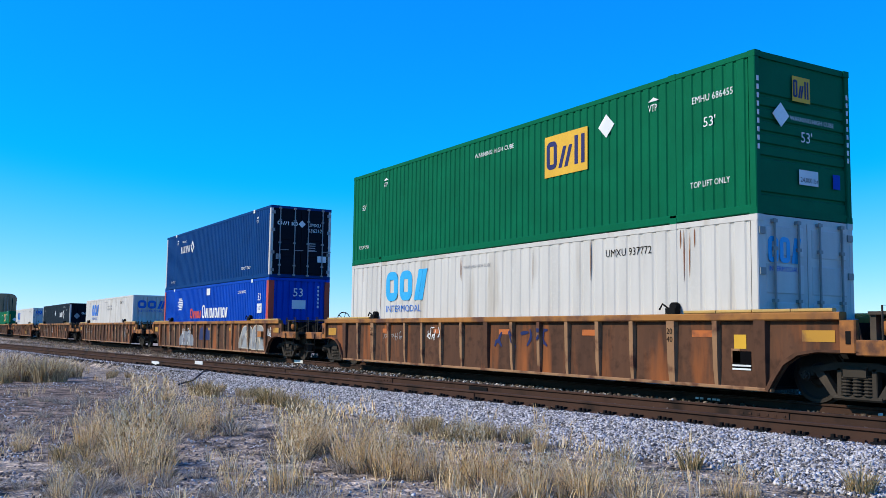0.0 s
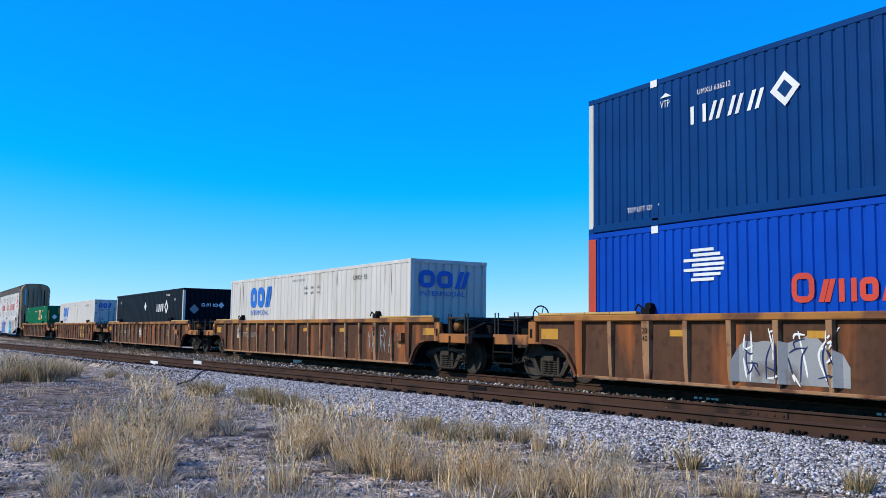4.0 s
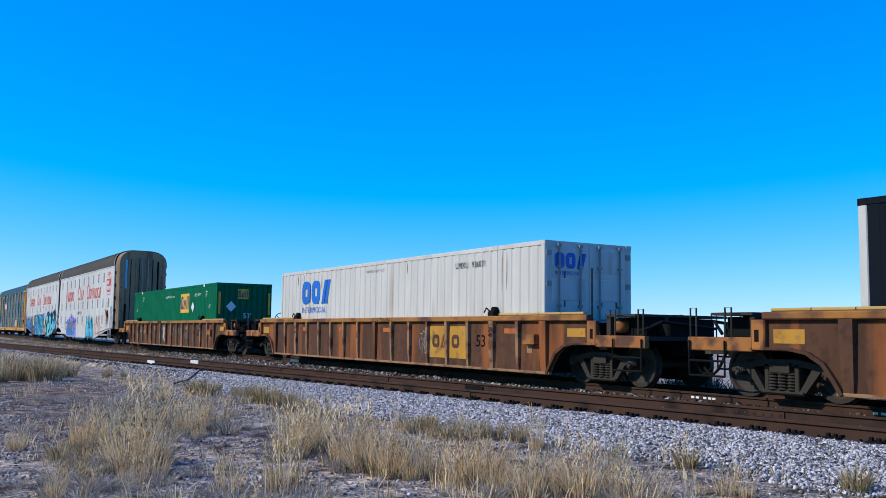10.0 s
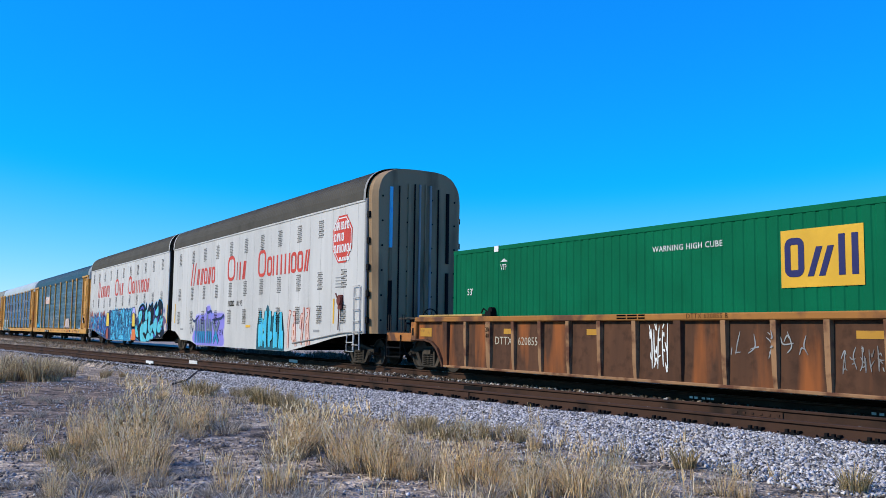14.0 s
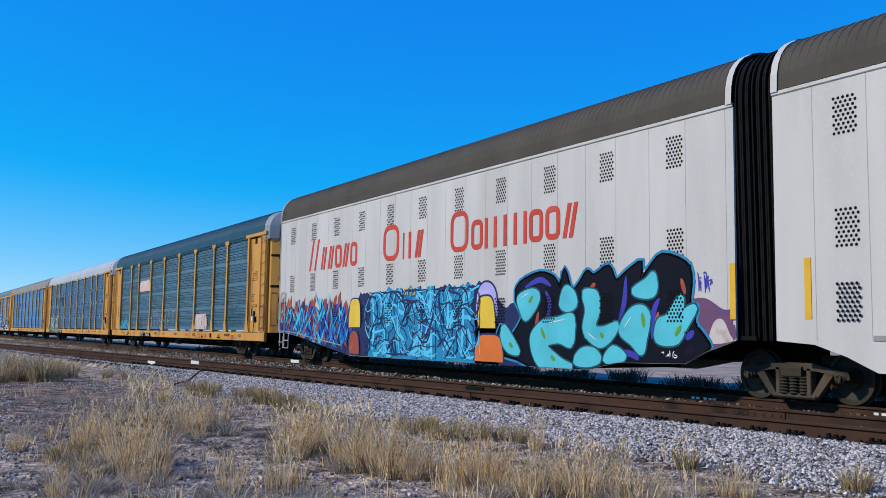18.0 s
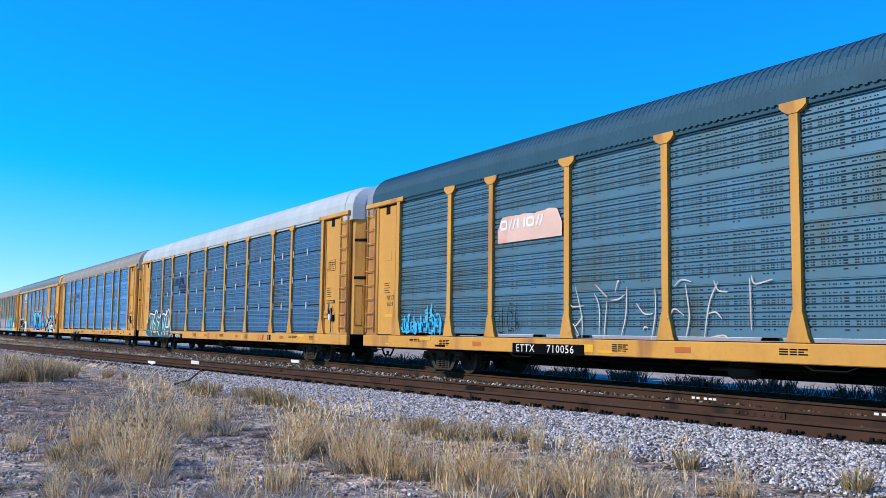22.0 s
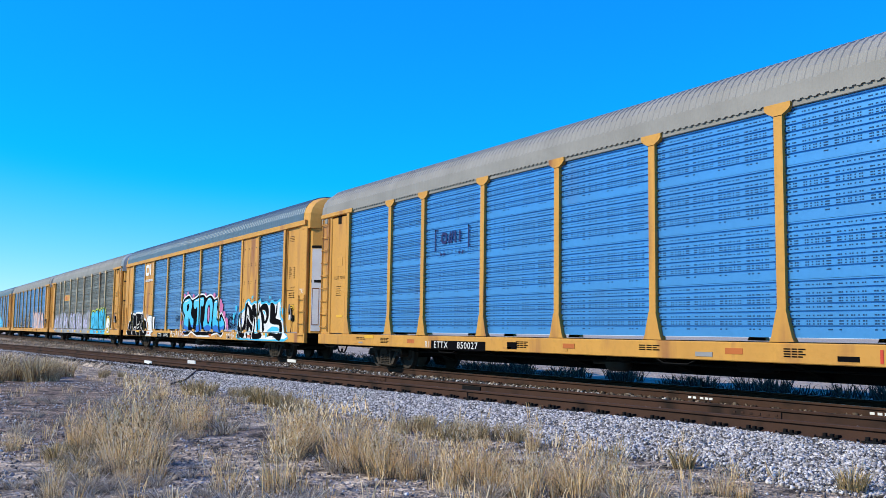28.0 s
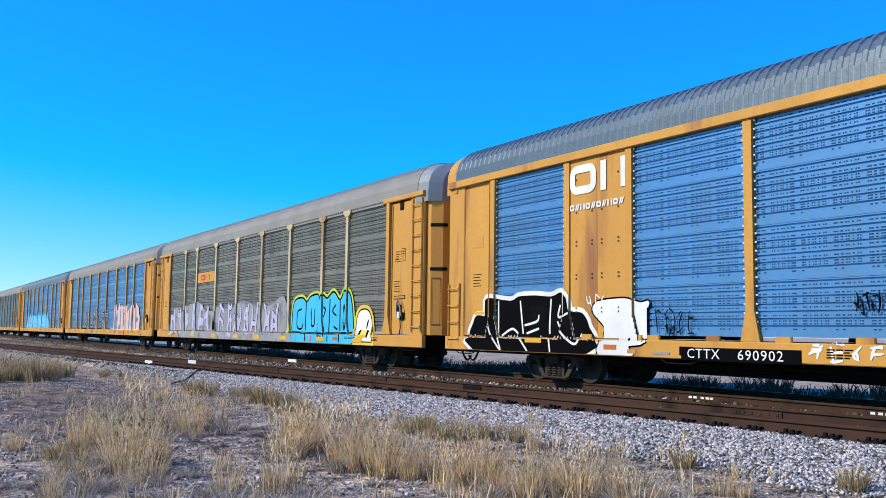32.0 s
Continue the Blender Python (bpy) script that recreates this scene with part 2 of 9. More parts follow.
# ---- mesh helpers ----
class Build:
    """Collects faces of one part."""

    def __init__(self):
        self.v, self.f = [], []

    def add(self, verts, faces):
        k = len(self.v)
        self.v += [tuple(p) for p in verts]
        self.f += [tuple(i + k for i in q) for q in faces]
        return self

    def box(self, x0, x1, y0, y1, z0, z1):
        return self.add([(x0, y0, z0), (x1, y0, z0), (x1, y1, z0), (x0, y1, z0), (x0, y0, z1), (x1, y0, z1), (x1, y1, z1), (x0, y1, z1)],
                        [(3, 2, 1, 0), (4, 5, 6, 7), (0, 1, 5, 4), (1, 2, 6, 5), (2, 3, 7, 6), (3, 0, 4, 7)])

    def loft(self, rings, caps=True):
        """Rings of equally many points, joined one to the next."""
        n = len(rings[0])
        verts = [p for r in rings for p in r]
        faces = [(i * n + j, i * n + (j + 1) % n, (i + 1) * n + (j + 1) % n, (i + 1) * n + j) for i in range(len(rings) - 1) for j in range(n)]
        if caps:
            faces += [tuple(range(n))[::-1], tuple((len(rings) - 1) * n + j for j in range(n))]
        return self.add(verts, faces)

    def bar(self, x0, x1, y0, y1, z0, z1, c=0.012):
        """A long member along x with chamfered edges."""
        yz = [(y0 + c, z0), (y1 - c, z0), (y1, z0 + c), (y1, z1 - c), (y1 - c, z1), (y0 + c, z1), (y0, z1 - c), (y0, z0 + c)]
        return self.loft([[(x, y, z) for y, z in yz] for x in (x0, x1)])

    def post(self, x0, x1, y0, y1, z0, z1, c=0.012):
        """An upright member with chamfered edges."""
        xy = [(x0 + c, y0), (x1 - c, y0), (x1, y0 + c), (x1, y1 - c), (x1 - c, y1), (x0 + c, y1), (x0, y1 - c), (x0, y0 + c)]
        return self.loft([[(x, y, z) for x, y in xy] for z in (z0, z1)])

    def prism(self, xz, y0, y1):
        return self.loft([[(x, y, z) for x, z in xz] for y in (y0, y1)])

    def slab(self, xy, z0, z1):
        return self.loft([[(x, y, z) for x, y in xy] for z in (z0, z1)])

    def sheet(self, rows):
        """An open skin over a grid of points."""
        m, n = len(rows), len(rows[0])
        return self.add([p for r in rows for p in r], [(i * n + j, i * n + j + 1, (i + 1) * n + j + 1, (i + 1) * n + j) for i in range(m - 1) for j in range(n - 1)])

    def cyl(self, a, b, r, n=10, r2=None):
        a, b = Vector(a), Vector(b)
        w = (b - a).normalized()
        u = w.orthogonal().normalized()
        v = w.cross(u)
        ring = lambda p, q: [tuple(p + q * (math.cos(2 * math.pi * k / n) * u + math.sin(2 * math.pi * k / n) * v)) for k in range(n)]
        return self.loft([ring(a, r), ring(b, r if r2 is None else r2)])

    def tube(self, points, r=0.016, n=6):
        """A bent rod through the points, in one piece."""
        pts = [Vector(p) for p in points]
        rings, u = [], None
        for i, p in enumerate(pts):
            w = (pts[min(i + 1, len(pts) - 1)] - pts[max(i - 1, 0)]).normalized()
            u = w.orthogonal().normalized() if u is None else (u - w * u.dot(w)).normalized()
            v = w.cross(u)
            rings.append([tuple(p + r * (math.cos(2 * math.pi * k / n) * u + math.sin(2 * math.pi * k / n) * v)) for k in range(n)])
        return self.loft(rings)

    def turned(self, centre, profile, n=24):
        """A body of revolution about the y axis; profile of (y, radius)."""
        x, y, z = centre
        return self.loft([[(x + r * math.cos(2 * math.pi * k / n), y + d, z + r * math.sin(2 * math.pi * k / n)) for k in range(n)] for d, r in profile])

    def mesh(self, name, material, smooth=False):
        me = bpy.data.meshes.new(name)
        me.from_pydata(self.v, [], self.f)
        if material:
            me.materials.append(M[material] if isinstance(material, str) else material)
        if smooth:
            me.polygons.foreach_set("use_smooth", [True] * len(me.polygons))
        me.update()
        return me


def part(name, shape, material, parent, label="", smooth=False):
    """One mesh object under a thing or a part. shape: a Build, or a mesh that is shared."""
    me = shape.mesh(name, material, smooth) if isinstance(shape, Build) else shape
    ob = new(name, me)
    ob.parent = parent
    if label:
        ob["label"] = label
    return ob


def thing(name, x, y, z, label, category, group=""):
    ob = new(name)
    ob.empty_display_size = 0.2
    ob.location = (x, y, z)
    return tagged(ob, label, category, group)


LETTERS = {}


def lettering(words, size, material, spread=1.0, squeeze=1.0):
    """Words as a flat mesh in the plane y = 0, read from -y, with its lower left corner at the origin."""
    key = (words, size, material, spread, squeeze)
    if key not in LETTERS:
        cu = bpy.data.curves.new("words", "FONT")
        cu.body, cu.size, cu.resolution_u, cu.space_character = words, size * 1.38, 2, spread
        ob = new("words", cu)
        me = bpy.data.meshes.new_from_object(ob.evaluated_get(bpy.context.evaluated_depsgraph_get()))
        bpy.data.objects.remove(ob)
        me.transform(Matrix(((squeeze, 0, 0, 0), (0, 0, -1, 0), (0, 1, 0, 0), (0, 0, 0, 1))))
        me.materials.clear()
        me.materials.append(M[material])
        LETTERS[key] = me
    return LETTERS[key]


def words_on(parent, words, x, y, z, size, material, spread=1.0, squeeze=1.0, end=False):
    """Writing on a side at depth y, or, with end, on a face that looks along +x (x is that face, y its left edge)."""
    ob = part("lettering", lettering(words, size, material, spread, squeeze), None, parent)
    ob.location = (x, y, z)
    if end:
        ob.rotation_euler = (0, 0, radians(90))
    return ob


def patch(parent, name, x0, x1, z0, z1, y, material, label="", end=False):
    """A thin plate or decal on a side (or on an end face: then x0, x1 run along y, and y is the face's x)."""
    b = Build()
    if end:
        b.box(y, y + 0.006, x0, x1, z0, z1)
    else:
        b.box(x0, x1, y - 0.006, y, z0, z1)
    return part(name, b, material, parent, label)


def diamond(parent, x, z, r, y, material="mark_white", end=False, name="placard"):
    b = Build()
    ring = [(-r, 0), (0, -r), (r, 0), (0, r)]
    if end:
        b.loft([[(y + d, x + a, z + c) for a, c in ring] for d in (0, 0.008)])
    else:
        b.prism([(x + a, z + c) for a, c in ring], y - 0.008, y)
    return part(name, b, material, parent)


def figures(forms, k, w, h, t):
    """One plain shape of a trade mark: o a rounded frame, / a leaning bar with its echo, u two uprights, i one upright, = two level bars."""
    form = forms[k % len(forms)]
    if form == "o":
        e = min(w, h) * 0.36
        rings = []
        for m in (0.0, t):
            q, ring = max(0.0, e - m), []
            for cx, cz, a0 in ((w - m - q, m + q, -90), (w - m - q, h - m - q, 0), (m + q, h - m - q, 90), (m + q, m + q, 180)):
                ring += [(cx + q * math.cos(radians(a0 + 22.5 * j)), cz + q * math.sin(radians(a0 + 22.5 * j))) for j in range(5)]
            rings.append(ring)
        return rings
    if form == "/":
        lean = w * 0.34
        return [[(0, 0), (t, 0), (t + lean, h), (lean, h)], [(w - t - lean, 0), (w - lean, 0), (w, h), (w - t, h)]]
    if form == "u":
        return [[(0, 0), (t, 0), (t, h), (0, h)], [(w - t, 0), (w, 0), (w, h), (w - t, h)]]
    if form == "=":
        return [[(0, h - t), (w, h - t), (w, h), (0, h)], [(0, 0), (w, 0), (w, t), (0, t)]]
    return [[(w / 2 - t / 2, 0), (w / 2 + t / 2, 0), (w / 2 + t / 2, h), (w / 2 - t / 2, h)]]


def block_letters(parent, x, z, widths, height, weight, y, material, name="logo", seed=1, end=False, face=0.0, forms="o/uo/"):
    """A trade mark reduced to a row of plain shapes of its size, weight and colour."""
    for n, w in enumerate(widths):
        h = height
        if isinstance(w, tuple):
            w, h = w
        g = w * 0.86
        b = Build()
        shapes = figures(forms, n, g, h, min(weight, 0.36 * g))
        if forms[n % len(forms)] == "o":
            at = (lambda a, c, d: (face + d, x + a, z + c)) if end else (lambda a, c, d: (x + a, y - d, z + c))
            loops = [[at(a, c, d) for a, c in shapes[m]] for m, d in ((0, 0), (0, 0.005), (1, 0.005), (1, 0))]
            b.loft(loops, False)
            shapes = []
            part(name, b, material, parent)
        for q in shapes:
            b = Build()
            if end:
                b.loft([[(face + d, x + a, z + c) for a, c in q] for d in (0, 0.005)])
            else:
                b.loft([[(x + a, y - d, z + c) for a, c in q][::-1] for d in (0, 0.005)])
            part(name, b, material, parent)
        x += w


def corrugated(x0, x1, y, z0, z1, pitch, deep, out=-1):
    """A side of pressed sheet with upright waves."""
    n = max(1, round((x1 - x0) / pitch))
    p = (x1 - x0) / n
    line = []
    for i in range(n):
        a = x0 + i * p
        line += [(a, y), (a + 0.62 * p, y), (a + 0.72 * p, y - out * deep), (a + 0.90 * p, y - out * deep)]
    line.append((x1, y))
    return Build().sheet([[(px, py, z) for px, py in line] for z in (z0, z1)])
# ---- ground and tracks ----
def steps(*stretches):
    """Grid lines: (from, to, step) one after another."""
    out = []
    for a, b, s in stretches:
        n = max(1, round((b - a) / s))
        out += [a + (b - a) * i / n for i in range(n)]
    return out + [stretches[-1][1]]


SIDING = 0.0925          # slope of the siding against the main line


def siding_y(x):
    """Centre line of the siding, which leaves the main line at a small angle."""
    return 10.58 + SIDING * (x + 9.0)


def bed(x, y):
    """Height of the ground with the ballast beds."""
    d1, d2 = abs(y - TRACK_Y), abs(y - siding_y(x))
    h = 0.0
    front = 2.9 if x > -18 else max(1.5, 2.9 + (x + 18) * 0.13)
    for d, top, foot in ((d1, 0.22, 2.5), (d2, 0.20 if x < 6 else 0.0, front)):
        t = min(1.0, max(0.0, (foot - d) / (foot - 1.25)))
        h = max(h, top * t)
    return h


def land(x, y):
    rough = 0.05 * noise.noise((x * 0.35, y * 0.35, 0)) + 0.025 * noise.noise((x * 1.3, y * 1.3, 4))
    away = max(0.0, min(1.0, (abs(y - 12) - 4) / 3))
    return bed(x, y) + rough * (0.3 + 0.7 * away) * (1 if abs(x) < 200 else 0)


xs = steps((-3000, -400, 520), (-400, -120, 20), (-120, -50, 2.0), (-50, 4, 0.25), (4, 60, 4), (60, 400, 60), (400, 3000, 650))
ys = steps((-3000, -300, 540), (-300, -10, 30), (-10, 2, 0.6), (2, 17, 0.22), (17, 40, 1.2), (40, 300, 26), (300, 3000, 540))
g = Build()
g.sheet([[(x, y, land(x, y)) for y in ys] for x in xs])
ground_ob = new("ground", g.mesh("ground", None, True))
tagged(ground_ob, "dry tan gravelly desert ground beside the tracks", "ground", kind="structure")


def ground_material():
    m = bpy.data.materials.new("desert_ground")
    m.use_nodes = True
    n, l = m.node_tree.nodes, m.node_tree.links
    p = n["Principled BSDF"]
    p.inputs["Roughness"].default_value = 0.95
    p.inputs["Specular IOR Level"].default_value = 0.2
    where = n.new("ShaderNodeTexCoord").outputs["Object"]

    def tex(kind, size, depth=5):
        t = n.new(kind)
        t.inputs["Scale"].default_value = size
        if kind == "ShaderNodeTexNoise":
            t.inputs["Detail"].default_value = depth
        l.new(where, t.inputs["Vector"])
        return t

    def ramp(out, stops):
        r = n.new("ShaderNodeValToRGB")
        while len(r.color_ramp.elements) < len(stops):
            r.color_ramp.elements.new(0.5)
        for e, (pos, col) in zip(r.color_ramp.elements, stops):
            e.position, e.color = pos, (*col, 1)
        l.new(out, r.inputs[0])
        return r.outputs[0]

    def mix(fac, a, b, how="MIX"):
        x = n.new("ShaderNodeMix")
        x.data_type, x.blend_type = "RGBA", how
        if isinstance(fac, float):
            x.inputs["Factor"].default_value = fac
        else:
            l.new(fac, x.inputs["Factor"])
        l.new(a, x.inputs["A"])
        l.new(b, x.inputs["B"])
        return x.outputs["Result"]

    broad = ramp(tex("ShaderNodeTexNoise", 0.35).outputs["Fac"], [(0.3, (0.315, 0.258, 0.198)), (0.55, (0.470, 0.388, 0.295)), (0.75, (0.615, 0.508, 0.38))])
    # darkest stops stand in for small shadows among gravel and grass
    mid = ramp(tex("ShaderNodeTexNoise", 3.0, 8).outputs["Fac"], [(0.35, (0.20, 0.19, 0.18)), (0.5, (0.78, 0.76, 0.74)), (0.68, (1.45, 1.40, 1.34))])
    stones = tex("ShaderNodeTexVoronoi", 26.0)
    fleck = ramp(stones.outputs["Color"], [(0.2, (0.38, 0.36, 0.36)), (0.6, (1.0, 0.98, 0.96)), (0.9, (1.75, 1.7, 1.65))])
    col = mix(0.8, mix(1.0, broad, mid, "MULTIPLY"), fleck, "MULTIPLY")
    # a bare patch of darker, purplish soil
    patch = n.new("ShaderNodeVectorMath")
    patch.operation = "MULTIPLY_ADD"
    l.new(where, patch.inputs[0])
    patch.inputs[1].default_value, patch.inputs[2].default_value = (0.115, 0.36, 0.0), (2.30, -1.05, 0.0)
    span = n.new("ShaderNodeVectorMath")
    span.operation = "LENGTH"
    l.new(patch.outputs[0], span.inputs[0])
    wander = n.new("ShaderNodeMath")
    wander.operation = "MULTIPLY_ADD"
    l.new(tex("ShaderNodeTexNoise", 0.9, 6).outputs["Fac"], wander.inputs[0])
    wander.inputs[1].default_value = 1.1
    l.new(span.outputs["Value"], wander.inputs[2])
    inside = n.new("ShaderNodeMapRange")
    inside.inputs["From Min"].default_value, inside.inputs["From Max"].default_value = 1.7, 1.25
    l.new(wander.outputs[0], inside.inputs["Value"])
    soil = n.new("ShaderNodeRGB")
    soil.outputs[0].default_value = (0.67, 0.60, 0.575, 1)
    col = mix(inside.outputs[0], col, mix(1.0, col, soil.outputs[0], "MULTIPLY"))
    # brake dust and oil along both tracks; main band also paints the train's shade
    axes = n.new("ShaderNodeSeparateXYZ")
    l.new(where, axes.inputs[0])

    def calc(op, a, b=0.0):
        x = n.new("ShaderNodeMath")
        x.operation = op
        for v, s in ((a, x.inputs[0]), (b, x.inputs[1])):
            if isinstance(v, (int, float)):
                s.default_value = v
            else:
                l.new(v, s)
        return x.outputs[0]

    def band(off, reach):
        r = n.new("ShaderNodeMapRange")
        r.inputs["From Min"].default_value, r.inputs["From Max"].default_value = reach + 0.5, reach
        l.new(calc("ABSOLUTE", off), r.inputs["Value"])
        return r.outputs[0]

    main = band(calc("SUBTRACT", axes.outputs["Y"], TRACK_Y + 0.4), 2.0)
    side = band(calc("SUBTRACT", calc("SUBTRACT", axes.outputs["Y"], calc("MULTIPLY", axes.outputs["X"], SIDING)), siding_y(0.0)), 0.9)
    # open pale sand beyond the main track
    sand = n.new("ShaderNodeMapRange")
    sand.inputs["From Min"].default_value, sand.inputs["From Max"].default_value = TRACK_Y + 3.2, TRACK_Y + 6.0
    l.new(axes.outputs["Y"], sand.inputs["Value"])
    pale = ramp(tex("ShaderNodeTexNoise", 0.8, 8).outputs["Fac"], [(0.3, (0.28, 0.22, 0.165)), (0.5, (0.41, 0.33, 0.25)), (0.7, (0.53, 0.44, 0.34))])
    col = mix(sand.outputs[0], col, pale)
    oil_and_shade = n.new("ShaderNodeRGB")
    oil_and_shade.outputs[0].default_value = (0.15, 0.105, 0.07, 1)
    stained = mix(1.0, col, oil_and_shade.outputs[0], "MULTIPLY")
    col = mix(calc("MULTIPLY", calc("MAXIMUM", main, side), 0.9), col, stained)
    l.new(col, p.inputs["Base Color"])
    b = n.new("ShaderNodeBump")
    b.inputs["Strength"].default_value, b.inputs["Distance"].default_value = 0.9, 0.03
    l.new(stones.outputs["Distance"], b.inputs["Height"])
    b2 = n.new("ShaderNodeBump")
    b2.inputs["Strength"].default_value, b2.inputs["Distance"].default_value = 0.9, 0.14
    l.new(tex("ShaderNodeTexNoise", 5.0, 8).outputs["Fac"], b2.inputs["Height"])
    l.new(b.outputs[0], b2.inputs["Normal"])
    l.new(b2.outputs[0], p.inputs["Normal"])
    return m


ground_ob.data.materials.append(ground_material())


def rail_profile():
    return [(-0.07, 0), (0.07, 0), (0.07, 0.012), (0.012, 0.03), (0.009, 0.125), (0.036, 0.14), (0.036, 0.166), (0.028, 0.172),
            (-0.028, 0.172), (-0.036, 0.166), (-0.036, 0.14), (-0.009, 0.125), (-0.012, 0.03), (-0.07, 0.012)]


def rail(name, x0, x1, line, label):
    """A rail along y = line(x), its top at rail height."""
    rings = []
    for x in (x0, x1):
        rings.append([(x, line(x) + a, RAIL - 0.172 + b) for a, b in rail_profile()])
    ob = new(name, Build().loft(rings).mesh(name, "rail_rust"))
    tagged(ob, label, "rail", "rails", kind="structure")
    top = Build().sheet([[(x, line(x) - 0.024, RAIL + 0.002), (x, line(x) + 0.024, RAIL + 0.002)] for x in (x0, x1)])
    return ob, top


RAILS = {}
for name, off in (("rail_main_near", -0.7525), ("rail_main_far", 0.7525)):
    RAILS[name], top = rail(name, -420, 160, lambda x, off=off: TRACK_Y + off, "worn steel rail of the main track with rusty web")
    part("running_surface", top, "rail_top", RAILS[name], "polished steel running surface")
for name, off in (("rail_siding_near", -0.7525), ("rail_siding_far", 0.7525)):
    RAILS[name], _ = rail(name, -120, 6, lambda x, off=off: siding_y(x) + off, "disused siding rail, brown with rust")


def tie_shape():
    c = 0.015
    return Build().loft([[(-0.11, y, -0.17), (0.11, y, -0.17), (0.115, y, -c), (0.11 - c, y, 0), (-0.11 + c, y, 0), (-0.115, y, -c)] for y in (-1.29, -0.6, 0.6, 1.29)])


def plate_shape():
    b = Build().add([(-0.09, -0.19, 0), (0.09, -0.19, 0), (0.09, 0.19, 0), (-0.09, 0.19, 0), (-0.09, -0.17, 0.02), (0.09, -0.17, 0.02), (0.09, 0.17, 0.02), (-0.09, 0.17, 0.02)],
                    [(4, 5, 6, 7), (0, 1, 5, 4), (1, 2, 6, 5), (2, 3, 7, 6), (3, 0, 4, 7)])
    for x in (-0.055, 0.05):
        for y in (-0.095, 0.095):
            b.box(x - 0.018, x + 0.018, y - 0.022, y + 0.022, 0.01, 0.055)
    return b


tie_mesh, plate_mesh = tie_shape().mesh("tie", "tie_wood"), plate_shape().mesh("tie_plate", "rail_rust")
tr = random.Random(5)
for k in range(96):
    x = 4.0 - k * 0.54
    ob = part("tie", tie_mesh, None, RAILS["rail_siding_near"])
    ob.location, ob.rotation_euler = (x, siding_y(x) + tr.uniform(-0.05, 0.05), RAIL - 0.192), (0, 0, math.atan(SIDING) + tr.uniform(-0.03, 0.03))
    for name, off in (("rail_siding_near", -0.7525), ("rail_siding_far", 0.7525)):
        ob = part("tie_plate", plate_mesh, None, RAILS[name])
        ob.location, ob.rotation_euler = (x, siding_y(x) + off, RAIL - 0.193), (0, 0, math.atan(SIDING))
for k in range(110):
    x = 3.0 - k * 0.54
    ob = part("tie", tie_mesh, None, RAILS["rail_main_near"])
    ob.location = (x, TRACK_Y + tr.uniform(-0.04, 0.04), RAIL - 0.192)
    ob = part("tie_plate", plate_mesh, None, RAILS["rail_main_near"])
    ob.location = (x, TRACK_Y - 0.7525, RAIL - 0.193)


def rail_mark(name, rail_name, x, length, line, low, high, material, out=0.013):
    """Paint or a joint bar on the near face of a rail's web."""
    b = Build()
    y0, y1 = line(x) - out, line(x + length) - out
    b.add([(x, y0, low), (x + length, y1, low), (x + length, y1, high), (x, y0, high), (x, y0 + 0.02, low), (x + length, y1 + 0.02, low), (x + length, y1 + 0.02, high), (x, y0 + 0.02, high)],
          [(0, 1, 2, 3), (0, 3, 7, 4), (1, 5, 6, 2), (3, 2, 6, 7), (0, 4, 5, 1)])
    return part(name, b, material, RAILS[rail_name])


anchor_mesh = Build().box(-0.10, 0.10, -0.15, -0.02, -0.012, 0.006).box(-0.075, -0.035, -0.105, -0.06, 0.0, 0.05).box(0.02, 0.06, -0.11, -0.065, 0.0, 0.045).box(0.085, 0.115, -0.09, 0.0, 0.0, 0.035).mesh("rail_anchor", "under_black")
for k in range(70):
    x = 3.6 - k * 0.54
    ob = part("rail_anchor", anchor_mesh, None, RAILS["rail_siding_near"])
    ob.location, ob.rotation_euler = (x, siding_y(x) - 0.7525, RAIL - 0.155), (0, 0, math.atan(SIDING))
near_line, far_line, main_line = (lambda x: siding_y(x) - 0.7525), (lambda x: siding_y(x) + 0.7525), (lambda x: TRACK_Y - 0.7525)
rail_mark("white_mark", "rail_siding_near", -32.25, 0.72, near_line, 0.255, 0.375, "mark_white", 0.04)
rail_mark("white_mark", "rail_siding_far", -32.3, 0.72, far_line, 0.255, 0.375, "mark_white", 0.04)
rail_mark("white_mark", "rail_main_near", -32.7, 0.82, main_line, 0.275, 0.385, "mark_white", 0.04)
for x in (-12.5, -12.38, -12.2, -12.08, -11.98, -8.75, -8.62, -8.5, -8.3, -8.2):
    rail_mark("chalk_mark", "rail_main_near", x, 0.08, main_line, 0.285, 0.325, "mark_white", 0.013)
for x in (-9.9, -20.5, -26.2):
    bar_ob = rail_mark("joint_bar", "rail_siding_far", x, 0.9, far_line, 0.262, 0.352, "rail_rust", 0.03)
    for k in range(6):
        rail_mark("joint_bolt", "rail_siding_far", x + 0.08 + k * 0.145, 0.045, far_line, 0.288, 0.318, "rail_rust", 0.04)
rail_mark("joint_bar", "rail_siding_near", -15.3, 0.9, near_line, 0.262, 0.352, "rail_rust", 0.03)
rail_mark("blue_mark", "rail_siding_far", -16.6, 0.6, far_line, 0.26, 0.34, "under_black", 0.032)

rod = new("steel_bar", Build().tube([(x, y, land(x, y) + 0.045) for x, y in [(-27.6 + 3.3 * k / 12, 8.42 - 1.95 * k / 12) for k in range(13)]], 0.025, 8).mesh("steel_bar", "tie_wood"))
tagged(rod, "rusty steel bar lying from the siding to the ground", "scrap")
